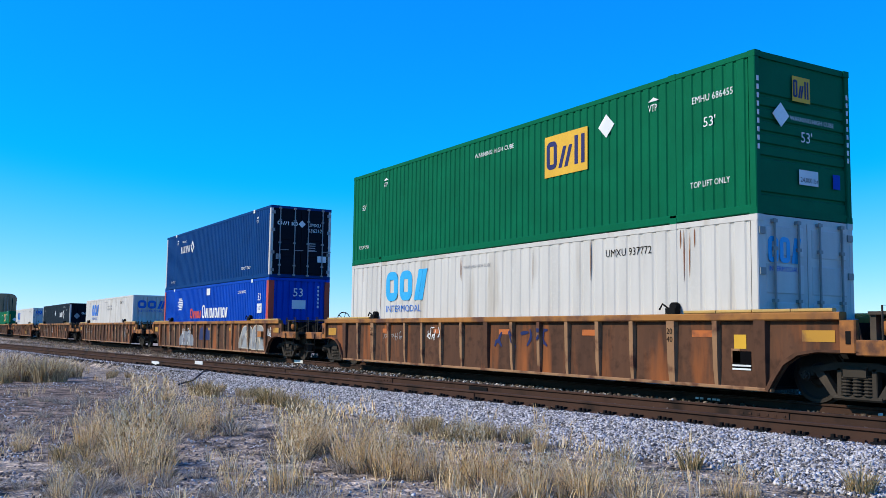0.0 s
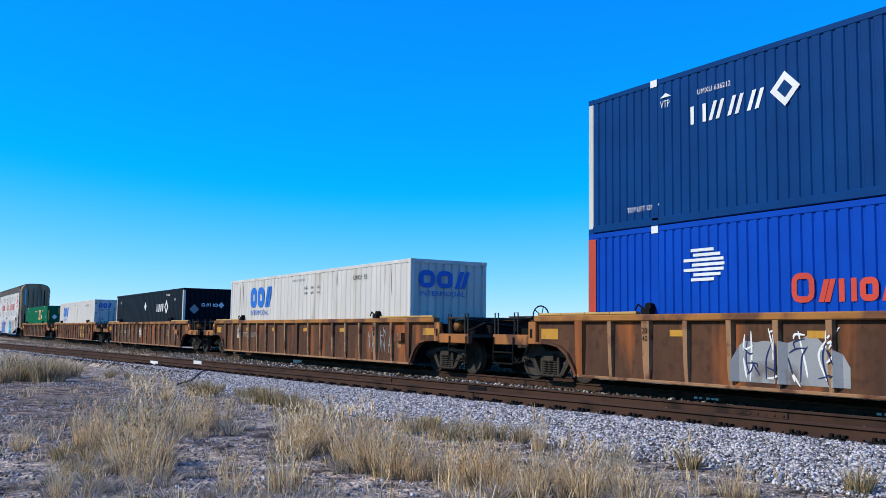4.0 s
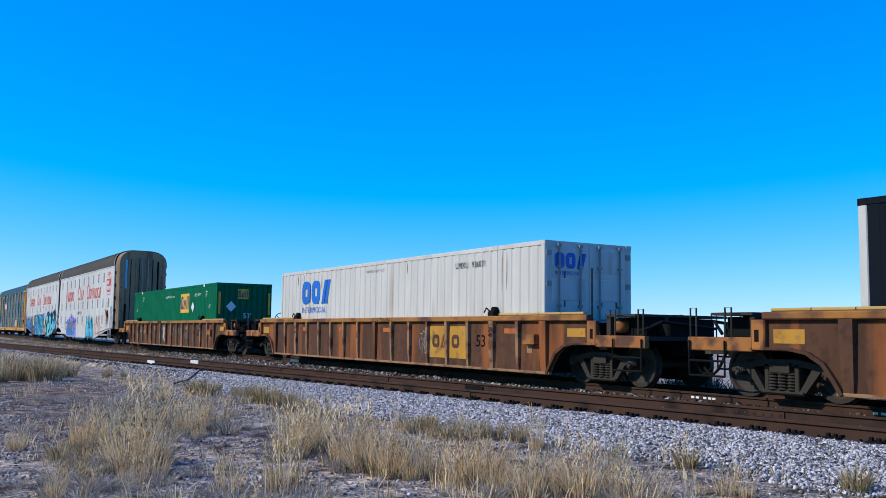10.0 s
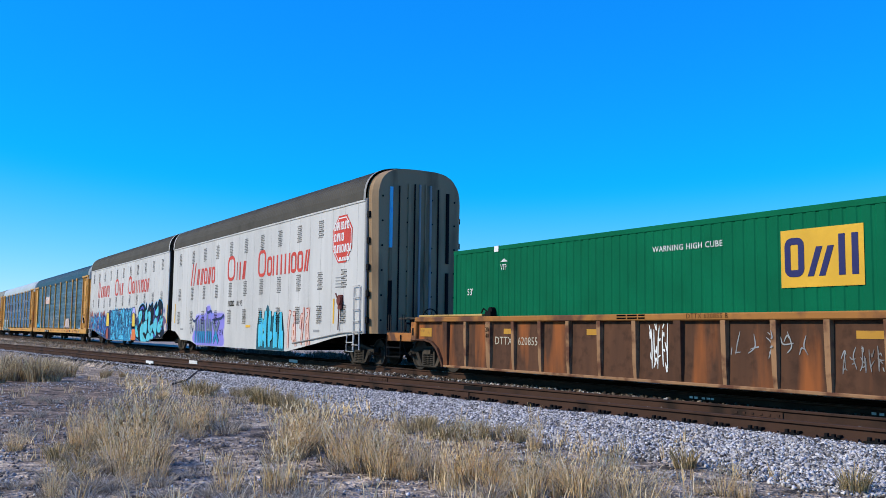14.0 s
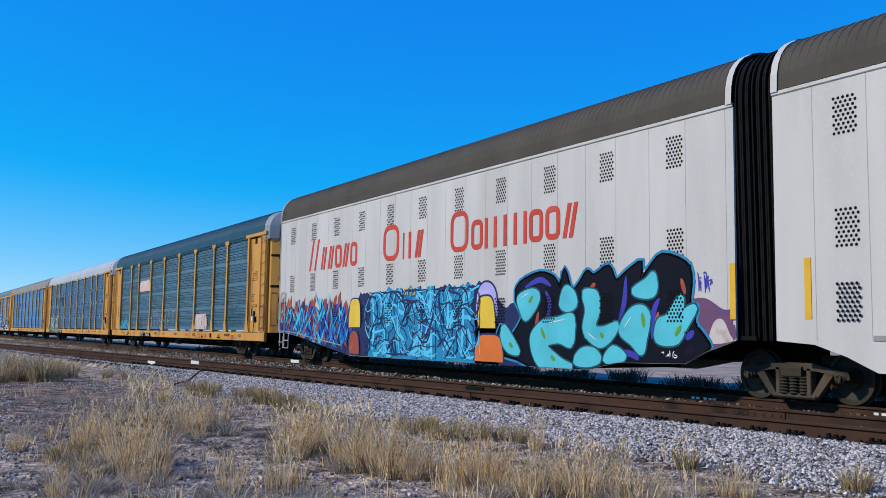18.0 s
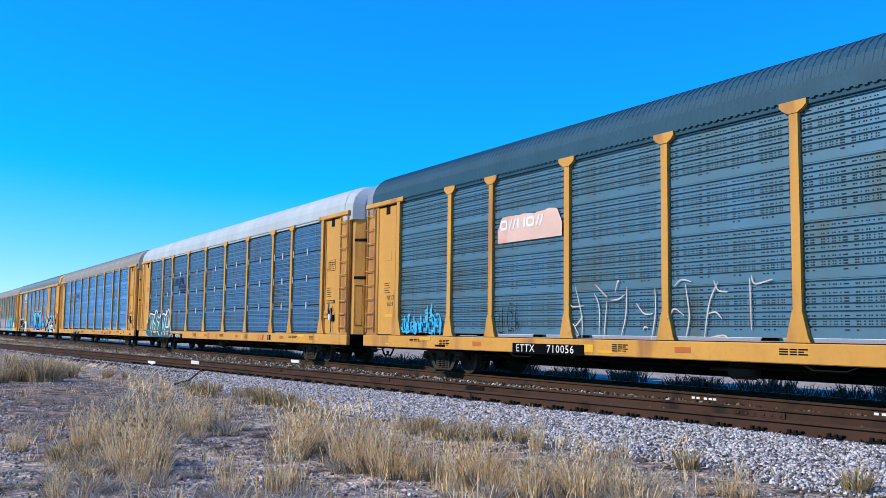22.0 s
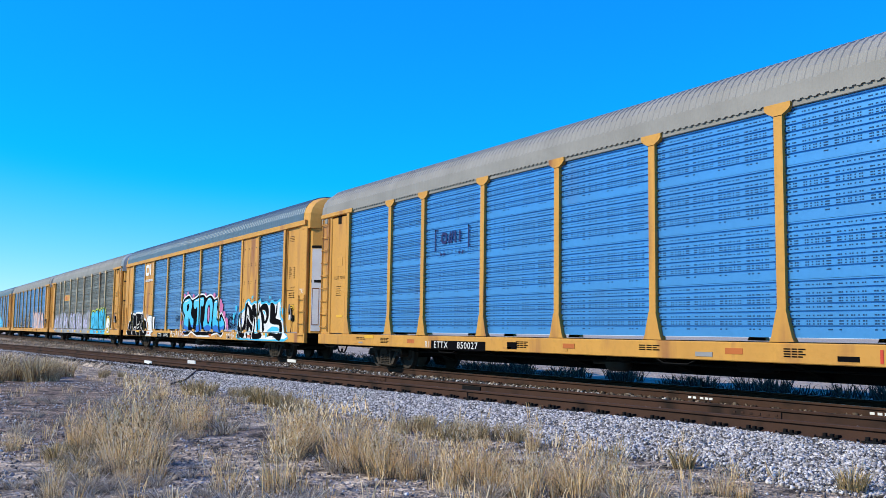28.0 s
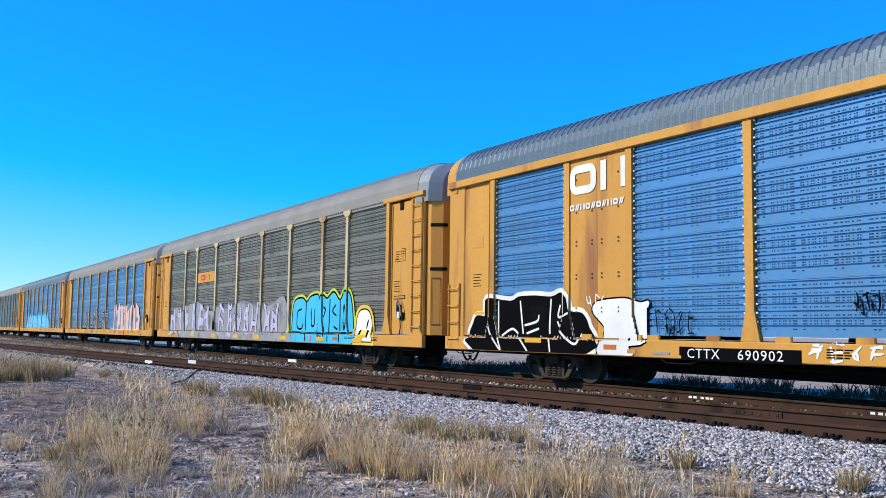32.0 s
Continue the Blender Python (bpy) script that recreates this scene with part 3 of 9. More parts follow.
# ---- ballast stones, pebbles and grass ----
def island_material(name, stops, rough=0.9, leafy=False):
    """Colours picked piece by piece from a ramp, with a fine grain."""
    m = bpy.data.materials.new(name)
    m.use_nodes = True
    n, l = m.node_tree.nodes, m.node_tree.links
    p = n["Principled BSDF"]
    p.inputs["Roughness"].default_value = rough
    p.inputs["Specular IOR Level"].default_value = 0.25
    r = n.new("ShaderNodeValToRGB")
    while len(r.color_ramp.elements) < len(stops):
        r.color_ramp.elements.new(0.5)
    for e, (pos, col) in zip(r.color_ramp.elements, stops):
        e.position, e.color = pos, (*col, 1)
    l.new(n.new("ShaderNodeNewGeometry").outputs["Random Per Island"], r.inputs[0])
    t = n.new("ShaderNodeTexNoise")
    t.inputs["Scale"].default_value, t.inputs["Detail"].default_value = 60, 3
    l.new(n.new("ShaderNodeTexCoord").outputs["Object"], t.inputs["Vector"])
    v = n.new("ShaderNodeMapRange")
    v.inputs["To Min"].default_value, v.inputs["To Max"].default_value = 0.65, 1.3
    l.new(t.outputs["Fac"], v.inputs["Value"])
    x = n.new("ShaderNodeMix")
    x.data_type, x.blend_type = "RGBA", "MULTIPLY"
    x.inputs["Factor"].default_value = 1.0
    l.new(r.outputs[0], x.inputs["A"])
    l.new(v.outputs[0], x.inputs["B"])
    l.new(x.outputs["Result"], p.inputs["Base Color"])
    if leafy:
        thin, both = n.new("ShaderNodeBsdfTranslucent"), n.new("ShaderNodeMixShader")
        l.new(x.outputs["Result"], thin.inputs["Color"])
        both.inputs[0].default_value = 0.28
        l.new(p.outputs[0], both.inputs[1])
        l.new(thin.outputs[0], both.inputs[2])
        l.new(both.outputs[0], n["Material Output"].inputs["Surface"])
    return m


CUBE = np.array([(-1, -1, -1), (1, -1, -1), (1, 1, -1), (-1, 1, -1), (-1, -1, 1), (1, -1, 1), (1, 1, 1), (-1, 1, 1)], float)
CUBE_FACES = np.array([(3, 2, 1, 0), (4, 5, 6, 7), (0, 1, 5, 4), (1, 2, 6, 5), (2, 3, 7, 6), (3, 0, 4, 7)])


def stones_mesh(name, spots, size, material, rng):
    """Many angular stones in one mesh; spots: rows of x, y, z."""
    n = len(spots)
    corners = CUBE[None] * rng.uniform(0.42, 1.0, (n, 8, 3)) * rng.uniform(0.36, 1.45, (n, 1, 3)) * (size * rng.uniform(0.6, 1.3, (n, 1, 1)))
    q = rng.normal(size=(n, 4))
    q /= np.linalg.norm(q, axis=1, keepdims=True)
    w, x, y, z = q.T
    turn = np.stack([1 - 2 * (y * y + z * z), 2 * (x * y - z * w), 2 * (x * z + y * w), 2 * (x * y + z * w), 1 - 2 * (x * x + z * z), 2 * (y * z - x * w), 2 * (x * z - y * w), 2 * (y * z + x * w), 1 - 2 * (x * x + y * y)], -1).reshape(n, 3, 3)
    verts = np.einsum("nij,nkj->nki", turn, corners) + spots[:, None]
    faces = (CUBE_FACES[None] + 8 * np.arange(n)[:, None, None]).reshape(-1)
    me = bpy.data.meshes.new(name)
    me.vertices.add(8 * n)
    me.vertices.foreach_set("co", verts.reshape(-1))
    me.loops.add(24 * n)
    me.loops.foreach_set("vertex_index", faces)
    me.polygons.add(6 * n)
    me.polygons.foreach_set("loop_start", np.arange(0, 24 * n, 4))
    me.materials.append(material)
    me.update(calc_edges=True)
    return me


rng = np.random.default_rng(3)


def front_reach(x):
    return 2.9 if x > -18 else max(1.5, 2.9 + (x + 18) * 0.13)


def scatter(count, x0, x1, y0, y1, keep, lift):
    out = []
    for x, y, u in zip(rng.uniform(x0, x1, count), rng.uniform(0, 1, count), rng.uniform(0, 1, count)):
        lo, hi = y0(x), y1(x)
        yy = lo + (hi - lo) * y
        if u < keep(x, yy):
            out.append((x, yy, land(x, yy) + lift))
    return np.array(out)


def on_front(x, y):
    """Ballast thins out towards its foot."""
    d = siding_y(x) - y
    edge = front_reach(x) + 0.35 * noise.noise((x * 0.6, 3.0, 0))
    return 1.0 if d < edge - 0.25 else max(0.0, (edge + 0.3 - d) / 0.9)


grey = island_material("ballast_stone", [(0.0, (0.035, 0.032, 0.031)), (0.3, (0.21, 0.195, 0.182)), (0.65, (0.46, 0.43, 0.405)), (1.0, (0.72, 0.68, 0.64))])
spots = np.concatenate([
    scatter(84000, -16, 2, lambda x: siding_y(x) - 3.4, lambda x: siding_y(x) - 0.78, on_front, 0.012),
    scatter(38000, -34, -16, lambda x: siding_y(x) - 2.9, lambda x: siding_y(x) - 0.78, on_front, 0.012),
    scatter(7000, -70, -34, lambda x: siding_y(x) - 2.0, lambda x: siding_y(x) - 0.78, on_front, 0.012)])
tagged(new("ballast", stones_mesh("ballast", spots, 0.0195, grey, rng)), "pale grey crushed-stone ballast along the siding", "ballast", kind="stuff")
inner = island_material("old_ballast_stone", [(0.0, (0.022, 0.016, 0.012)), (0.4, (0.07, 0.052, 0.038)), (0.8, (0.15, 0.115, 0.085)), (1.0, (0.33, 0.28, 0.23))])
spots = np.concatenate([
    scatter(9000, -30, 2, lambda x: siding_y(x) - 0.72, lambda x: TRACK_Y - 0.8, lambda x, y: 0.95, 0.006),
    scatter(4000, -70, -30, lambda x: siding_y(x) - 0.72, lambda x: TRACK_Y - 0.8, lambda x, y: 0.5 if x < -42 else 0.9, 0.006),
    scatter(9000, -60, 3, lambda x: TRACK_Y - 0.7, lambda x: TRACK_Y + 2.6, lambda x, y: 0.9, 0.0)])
mid = scatter(5200, -48, -11, lambda x: siding_y(x) + 0.84, lambda x: TRACK_Y - 1.05, lambda x, y: 1.0 if x < -16 else (-11 - x) / 5, 0.02)
tagged(new("clean_ballast", stones_mesh("clean_ballast", mid, 0.027, grey, rng)), "pale ballast stones between the two tracks", "ballast", kind="stuff")
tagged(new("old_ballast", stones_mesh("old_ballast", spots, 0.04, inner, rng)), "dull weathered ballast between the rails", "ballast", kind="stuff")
pebble = island_material("pebble_stone", [(0.0, (0.08, 0.062, 0.052)), (0.5, (0.24, 0.20, 0.17)), (0.8, (0.38, 0.345, 0.32)), (1.0, (0.68, 0.66, 0.63))])
spots = scatter(38000, -26, -3, lambda x: 0.2, lambda x: siding_y(x) - 2.0, lambda x, y: 0.35 + 0.9 * noise.noise((x * 0.5, y * 0.5, 9)), 0.004)
tagged(new("gravel", stones_mesh("gravel", spots, 0.015, pebble, rng)), "scattered brown and grey pebbles on the ground", "gravel", kind="stuff")

straw = island_material("straw", [(0.0, (0.15, 0.085, 0.035)), (0.35, (0.74, 0.50, 0.22)), (0.7, (0.94, 0.71, 0.40)), (1.0, (0.97, 0.82, 0.58))], 0.7, True)
grey_stalk = island_material("grey_stalk", [(0.0, (0.14, 0.115, 0.09)), (0.5, (0.42, 0.355, 0.275)), (1.0, (0.74, 0.66, 0.53))], 0.8, True)
green_blade = island_material("green_blade", [(0.0, (0.13, 0.10, 0.045)), (0.4, (0.34, 0.255, 0.11)), (0.7, (0.60, 0.43, 0.21)), (1.0, (0.78, 0.60, 0.34))], 0.7, True)


def blades(b, r, cx, cy, cz, count, tall, spread, wide=0.005, lean=0.35):
    """Thin bent blades that rise from one root."""
    for _ in range(count):
        a, rad = r.uniform(0, 6.283), spread * math.sqrt(r.random()) * 0.6
        x, y = cx + rad * math.cos(a), cy + rad * math.sin(a)
        h = tall * r.uniform(0.45, 1.1)
        out = h * lean * r.uniform(0.15, 1.2)
        b_a = a + r.uniform(-0.7, 0.7)
        ux, uy = math.cos(b_a), math.sin(b_a)
        f = r.uniform(0, 3.1416)
        wx, wy = wide * math.cos(f), wide * math.sin(f)
        droop = r.uniform(0.0, 0.22)
        pts = [(0, 0, 1.0), (0.22 * out, 0.45 * h, 0.9), (0.62 * out, 0.85 * h, 0.65), (1.25 * out, h * (1 - droop), 0.15)]
        rows = [[(x + ux * d - wx * k, y + uy * d - wy * k, cz + z), (x + ux * d + wx * k, y + uy * d + wy * k, cz + z)] for d, z, k in pts]
        b.sheet(rows)


def clump_mesh(name, seed, material, count, lean, wide, seeds=0):
    r, b = random.Random(seed), Build()
    blades(b, r, 0, 0, -0.01, count, 1.0, 0.55, wide, lean)
    for _ in range(seeds):
        a, d = r.uniform(0, 6.28), r.uniform(0, 0.5)
        x, y, h = d * math.cos(a), d * math.sin(a), r.uniform(0.7, 1.15)
        for k in range(5):
            z = h - k * 0.05
            b.sheet([[(x - 0.012, y, z), (x + 0.012, y, z)], [(x - 0.02 + r.uniform(-0.02, 0.02), y + r.uniform(-0.02, 0.02), z + 0.06), (x + 0.002, y, z + 0.07)]])
    return b.mesh(name, material)


def bunch_mesh(name, seed, stalks, litter, lean):
    """A bunch of pale stalks with feathery heads over a low skirt of grey and green leaves."""
    r, b = random.Random(seed), Build()
    blades(b, r, 0, 0, -0.01, stalks, 1.0, 0.50, 0.0062, lean)
    for _ in range(stalks // 2):
        a, d = r.uniform(0, 6.28), 0.42 * math.sqrt(r.random())
        x, y, h = d * math.cos(a), d * math.sin(a), r.uniform(0.62, 1.12)
        dx, dy = r.uniform(-0.10, 0.16), r.uniform(-0.10, 0.10)
        for k in range(4):
            z, q = h + k * 0.045, k / 4
            b.sheet([[(x + dx * q - 0.009, y + dy * q, z), (x + dx * q + 0.009, y + dy * q, z)], [(x + dx * (q + 0.25) + r.uniform(-0.022, 0.0), y + dy * (q + 0.25), z + 0.05), (x + dx * (q + 0.25) + 0.006, y + dy * (q + 0.25), z + 0.055)]])
    count = len(b.f)
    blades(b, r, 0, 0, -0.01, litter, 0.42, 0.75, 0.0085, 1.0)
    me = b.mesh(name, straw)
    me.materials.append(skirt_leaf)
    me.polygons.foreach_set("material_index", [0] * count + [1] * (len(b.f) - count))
    return me


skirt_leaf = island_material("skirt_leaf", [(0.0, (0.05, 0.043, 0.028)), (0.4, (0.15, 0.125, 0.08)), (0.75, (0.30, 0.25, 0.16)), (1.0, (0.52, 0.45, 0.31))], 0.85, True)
DRY = [bunch_mesh("dry_tuft", 20 + k, 110, 80, 0.34 + 0.07 * k) for k in range(5)]
GREY = [clump_mesh("grey_tuft", 30 + k, grey_stalk, 130, 1.0, 0.0105) for k in range(3)]
GREEN = [clump_mesh("green_tuft", 40 + k, green_blade, 170, 0.5, 0.012) for k in range(3)]
TUFTS = [(-11.9, 2.1, 0.52), (-12.2, 2.4, 0.46), (-9.8, 2.2, 0.52), (-10.2, 2.5, 0.46), (-13.0, 3.1, 0.60), (-12.6, 3.5, 0.45), (-13.3, 3.8, 0.45), (-9.2, 2.3, 0.36),
         (-12.2, 1.4, 0.24), (-8.6, 1.3, 0.25), (-7.9, 3.1, 0.38), (-10.2, 4.1, 0.48), (-10.9, 4.7, 0.50), (-10.4, 4.4, 0.42), (-9.5, 4.5, 0.50),
         (-9.9, 4.9, 0.42), (-8.7, 4.5, 0.52), (-8.5, 4.8, 0.42), (-7.7, 4.9, 0.46), (-7.4, 4.9, 0.44), (-8.1, 4.8, 0.40), (-6.7, 5.0, 0.36),
         (-9.3, 7.0, 0.30), (-7.0, 5.1, 0.36), (-6.5, 5.4, 0.48), (-6.4, 5.7, 0.40), (-7.3, 5.7, 0.30), (-6.0, 6.7, 0.27), (-19.4, 5.0, 0.32)]
FAR_TUFTS = [(-27.8, 3.0, 0.80), (-27.0, 2.6, 0.7), (-26.8, 3.5, 0.72), (-28.6, 3.9, 0.6), (-29.6, 4.7, 0.5), (-28.7, 5.6, 0.36)]
GREENS = [(-20.4, 5.9, 0.36), (-20.0, 6.1, 0.34), (-7.4, 7.65, 0.21), (-11.8, 6.9, 0.25), (-5.5, 7.9, 0.25), (-10.0, 1.7, 0.22), (-17.4, 6.45, 0.34), (-18.1, 6.5, 0.30)]


def plant(name, mesh, x, y, tall, r, label, wide=1.0):
    ob = new(name, mesh)
    ob.location = (x, y, land(x, y) - 0.01)
    ob.rotation_euler = (0, 0, r.uniform(0, 6.28))
    k = tall * r.uniform(0.85, 1.15)
    ob.scale = (k * wide, k * wide, k)
    return tagged(ob, label, "grass", name + "s beside the track")


gr = random.Random(8)
for x, y, h in TUFTS:
    plant("dry_grass_tuft", gr.choice(DRY), x, y, h, gr, "straw-coloured tuft of dry bunch grass", gr.uniform(0.9, 1.25))
    for _ in range(2):
        xx, yy = x + gr.gauss(0, 0.26), y + gr.gauss(0, 0.18)
        plant("dry_grass_tuft", gr.choice(DRY), xx, yy, h * gr.uniform(0.5, 0.9), gr, "straw-coloured tuft of dry bunch grass", gr.uniform(0.9, 1.4))
for x, y, h in GREENS:
    plant("green_tuft", gr.choice(GREEN), x, y, h, gr, "low yellow-green tuft at the ballast foot", 1.5)
FOOT = [(-20.2, 6.0), (-19.7, 6.5), (-19.4, 6.85), (-18.8, 6.65), (-18.3, 6.6), (-17.4, 6.6), (-16.8, 6.6), (-16.2, 6.5), (-15.5, 6.4), (-14.9, 6.3), (-11.3, 6.5), (-11.0, 6.8), (-10.5, 7.0), (-10.1, 7.15), (-12.3, 7.0), (-10.8, 6.6)]
dun_tuft = island_material("dun_tuft", [(0.0, (0.16, 0.11, 0.06)), (0.5, (0.46, 0.34, 0.18)), (1.0, (0.74, 0.60, 0.36))], 0.8, True)
DUN = [clump_mesh("dun_tuft", 50 + k, dun_tuft, 190, 0.55, 0.010) for k in range(3)]
for x, y, h in FAR_TUFTS:
    for _ in range(3):
        plant("dun_grass_tuft", gr.choice(DUN), x + gr.gauss(0, 0.5), y + gr.gauss(0, 0.25), h * gr.uniform(0.6, 1.0), gr, "dull yellow-brown bunch of dry grass", 1.25)
for k, (x, y) in enumerate(FOOT):
    for _ in range(2):
        kind = ("green_tuft", GREEN, "low yellow-green tuft at the ballast foot") if (k + _) % 4 == 0 else ("dun_grass_tuft", DUN, "rust-brown dry tuft at the ballast foot")
        plant(kind[0], gr.choice(kind[1]), x + gr.gauss(0, 0.25), y + gr.gauss(0, 0.12), gr.uniform(0.15, 0.30), gr, kind[2], 1.3)
for x, y in ((-11.0, 1.7), (-10.7, 1.9), (-9.5, 1.6)):
    plant("green_tuft", gr.choice(GREEN), x, y, 0.2, gr, "low yellow-green tuft at the ballast foot", 1.7)
for _ in range(75):
    x, y = gr.uniform(-20, -5), gr.uniform(0.8, 6.8)
    plant("grey_stalk_tuft", gr.choice(GREY), x, y, gr.uniform(0.10, 0.24), gr, "grey dead stalks lying low on the gravel", 1.7)
for _ in range(55):
    x, y = gr.uniform(-9.5, -5.5), gr.uniform(0.5, 3.2)
    plant("grey_stalk_tuft", gr.choice(GREY), x, y, gr.uniform(0.07, 0.17), gr, "grey dead stalks lying low on the gravel", 1.8)
sparse, dun = Build(), Build()
dun_blade = island_material("dun_blade", [(0.0, (0.10, 0.075, 0.05)), (0.6, (0.30, 0.24, 0.17)), (1.0, (0.48, 0.40, 0.29))], 0.8, True)
for _ in range(900):
    x = -4 - 60 * gr.random() ** 1.7
    y = gr.uniform(0.2, siding_y(x) - 1.9)
    bare = -26 < x < -13.2 and y < 4.6
    if noise.noise((x * 0.33, y * 0.5, 2)) > (0.2 if bare else -0.12):
        blades(sparse, gr, x, y, land(x, y) - 0.01, 11, gr.uniform(0.10, 0.34), 0.14, 0.0045, 0.6)
for _ in range(420):
    x = gr.uniform(-110, -34)
    y = gr.uniform(siding_y(x) + 1.0, TRACK_Y - 1.3) if x > -80 or gr.random() < 0.5 else gr.uniform(TRACK_Y - 4, TRACK_Y - 1.3)
    blades(dun, gr, x, y, land(x, y), 22, gr.uniform(0.10, 0.24), 0.45, 0.012, 0.9)
tagged(new("dun_grass", dun.mesh("dun_grass", dun_blade)), "dun weeds between the two tracks", "grass", kind="stuff")
tagged(new("dry_grass", sparse.mesh("dry_grass", straw)), "sparse straw-coloured dry grass over gravel", "grass", kind="stuff")
far = Build()
for _ in range(260):
    x, y = gr.uniform(-150, 6), 34 + 90 * gr.random() ** 1.4
    blades(far, gr, x, y, 0, 26, gr.uniform(0.12, 0.36), 0.5, 0.014, 0.7)
bushes = Build()
# leaf colours darkened to stand in for the train's shade on the scrub
shaded_scrub_leaf = island_material("shaded_scrub_leaf", [(0.0, (0.020, 0.017, 0.011)), (0.5, (0.07, 0.055, 0.034)), (1.0, (0.19, 0.15, 0.095))], 0.85, True)
for _ in range(105):
    x, y = gr.uniform(-62, 4), gr.uniform(17.4, 21.5)
    for _ in range(gr.randint(2, 5)):
        blades(bushes, gr, x + gr.gauss(0, 0.5), y + gr.gauss(0, 0.3), 0, 45, gr.uniform(0.25, 0.52), 0.5, 0.014, 0.8)
tagged(new("dark_scrub", bushes.mesh("dark_scrub", shaded_scrub_leaf)), "low dark scrub along the far side of the main track", "scrub", kind="stuff")
tagged(new("far_scrub", far.mesh("far_scrub", green_blade)), "low dusty green scrub beyond the main track", "scrub", kind="stuff")
far = Build()
for _ in range(560):
    x, y = -110 - 500 * gr.random() ** 2, gr.uniform(-60, 160)
    if abs(y - TRACK_Y) > 4:
        blades(far, gr, x, y, 0, 12, gr.uniform(0.3, 0.8), 0.8, 0.05, 0.6)
tagged(new("distant_grass", far.mesh("distant_grass", straw)), "dry grass of the open plain", "grass", kind="stuff")
# ---- running gear ----
WHEELS = []          # (wheelset, radius), keyed in motions()
CARS = []            # every thing that runs with the train
MESHES = {}


def shared(key, make, material, smooth=False):
    if key not in MESHES:
        MESHES[key] = make().mesh(key.split("/")[0], material, smooth)
    return MESHES[key]


def wheelset_shape(r):
    b = Build()
    for s in (-1, 1):
        y = 0.7525 * s
        b.turned((0, y, 0), [(d * s, q) for d, q in ((-0.075, r * 0.78), (-0.075, r + 0.026), (-0.045, r + 0.026), (-0.038, r), (0.06, r - 0.006), (0.065, r * 0.86), (0.02, r * 0.80), (-0.005, r * 0.45), (0.05, r * 0.36), (0.05, 0.1))], 28)
        b.turned((0, s * 0.9, 0), [(0, 0.075), (s * 0.20, 0.085), (s * 0.205, 0.065), (s * 0.24, 0.06)], 12)
        for k in range(3):
            a = 2 * math.pi * k / 3
            b.cyl((0.045 * math.cos(a), s * 1.13, 0.045 * math.sin(a)), (0.045 * math.cos(a), s * 1.165, 0.045 * math.sin(a)), 0.014, 6)
    b.turned((0, 0, 0), [(-0.9, 0.07), (0.9, 0.07)], 12)
    return b


def frame_shape(s, r, half=0.89):
    """A cast side frame: arched top bar, two pedestals and a spring window."""
    y0, y1 = (s * 0.93, s * 1.07)
    b = Build()
    top = [(-half - 0.16, r + 0.02), (-half - 0.12, r + 0.13), (-half + 0.16, r + 0.15), (-0.34, r + 0.23), (0.34, r + 0.23), (half - 0.16, r + 0.15), (half + 0.12, r + 0.13), (half + 0.16, r + 0.02)]
    low = [(half + 0.13, r - 0.02), (half - 0.12, r + 0.05), (0.45, r + 0.10), (0.0, r + 0.12), (-0.45, r + 0.10), (-half + 0.12, r + 0.05), (-half - 0.13, r - 0.02)]
    b.prism(low + top if s < 0 else (low + top)[::-1], min(y0, y1), max(y0, y1))
    for d in (-1, 1):
        leg = [(d * (half - 0.13), r + 0.06), (d * (half - 0.30), r + 0.08), (d * 0.36, r - 0.27), (d * 0.36, r - 0.34), (d * 0.47, r - 0.30)]
        b.prism(leg, min(y0, y1) + 0.015, max(y0, y1) - 0.015)
        b.post(d * 0.30 - 0.045, d * 0.30 + 0.045, min(y0, y1), max(y0, y1), r - 0.30, r + 0.14)
        b.post(d * half - 0.13, d * half + 0.13, min(y0, y1) - 0.01, max(y0, y1) + 0.01, r + 0.0, r + 0.10, 0.03)
    b.bar(-0.42, 0.42, min(y0, y1), max(y0, y1), r - 0.36, r - 0.27, 0.03)
    return b


def spring_shape(r):
    """A coil spring, wavy in outline."""
    rings = []
    for k in range(13):
        z, q = r - 0.27 + k * 0.0255, 0.068 if k % 2 else 0.095
        rings.append([(q * math.cos(2 * math.pi * j / 10), q * math.sin(2 * math.pi * j / 10), z) for j in range(10)])
    return Build().loft(rings)


def truck(parent, x, r):
    bol = part("truck_bolster", shared("truck_bolster/%g" % r, lambda: Build().bar(-0.2, 0.2, -1.12, 1.12, r - 0.02, r + 0.17, 0.03).cyl((0, 0, r + 0.15), (0, 0, r + 0.34), 0.2, 14), "truck_black"), None, parent)
    bol.location.x = x
    for s in (-1, 1):
        part("side_frame", shared("side_frame/%g/%d" % (r, s), lambda: frame_shape(s, r), "truck_black"), None, bol, "grimy cast steel side frame")
        for dx in (-0.19, 0.0, 0.19):
            ob = part("spring", shared("spring/%g" % r, lambda: spring_shape(r), "truck_black"), None, bol)
            ob.location = (dx, s * 1.02, 0)
    for d in (-0.89, 0.89):
        w = part("wheelset", shared("wheelset/%g" % r, lambda: wheelset_shape(r), "wheel_steel", False), None, bol, "dark steel wheels on an axle")
        w.location = (d, 0, r)
        WHEELS.append((w, r))
        part("brake_beam", shared("brake_beam/%g/%g" % (r, d), lambda: Build().box(d * 0.42 - 0.04, d * 0.42 + 0.04, -0.7, 0.7, r - 0.1, r + 0.02), "under_black"), None, bol) if d > 0 else None
    return bol


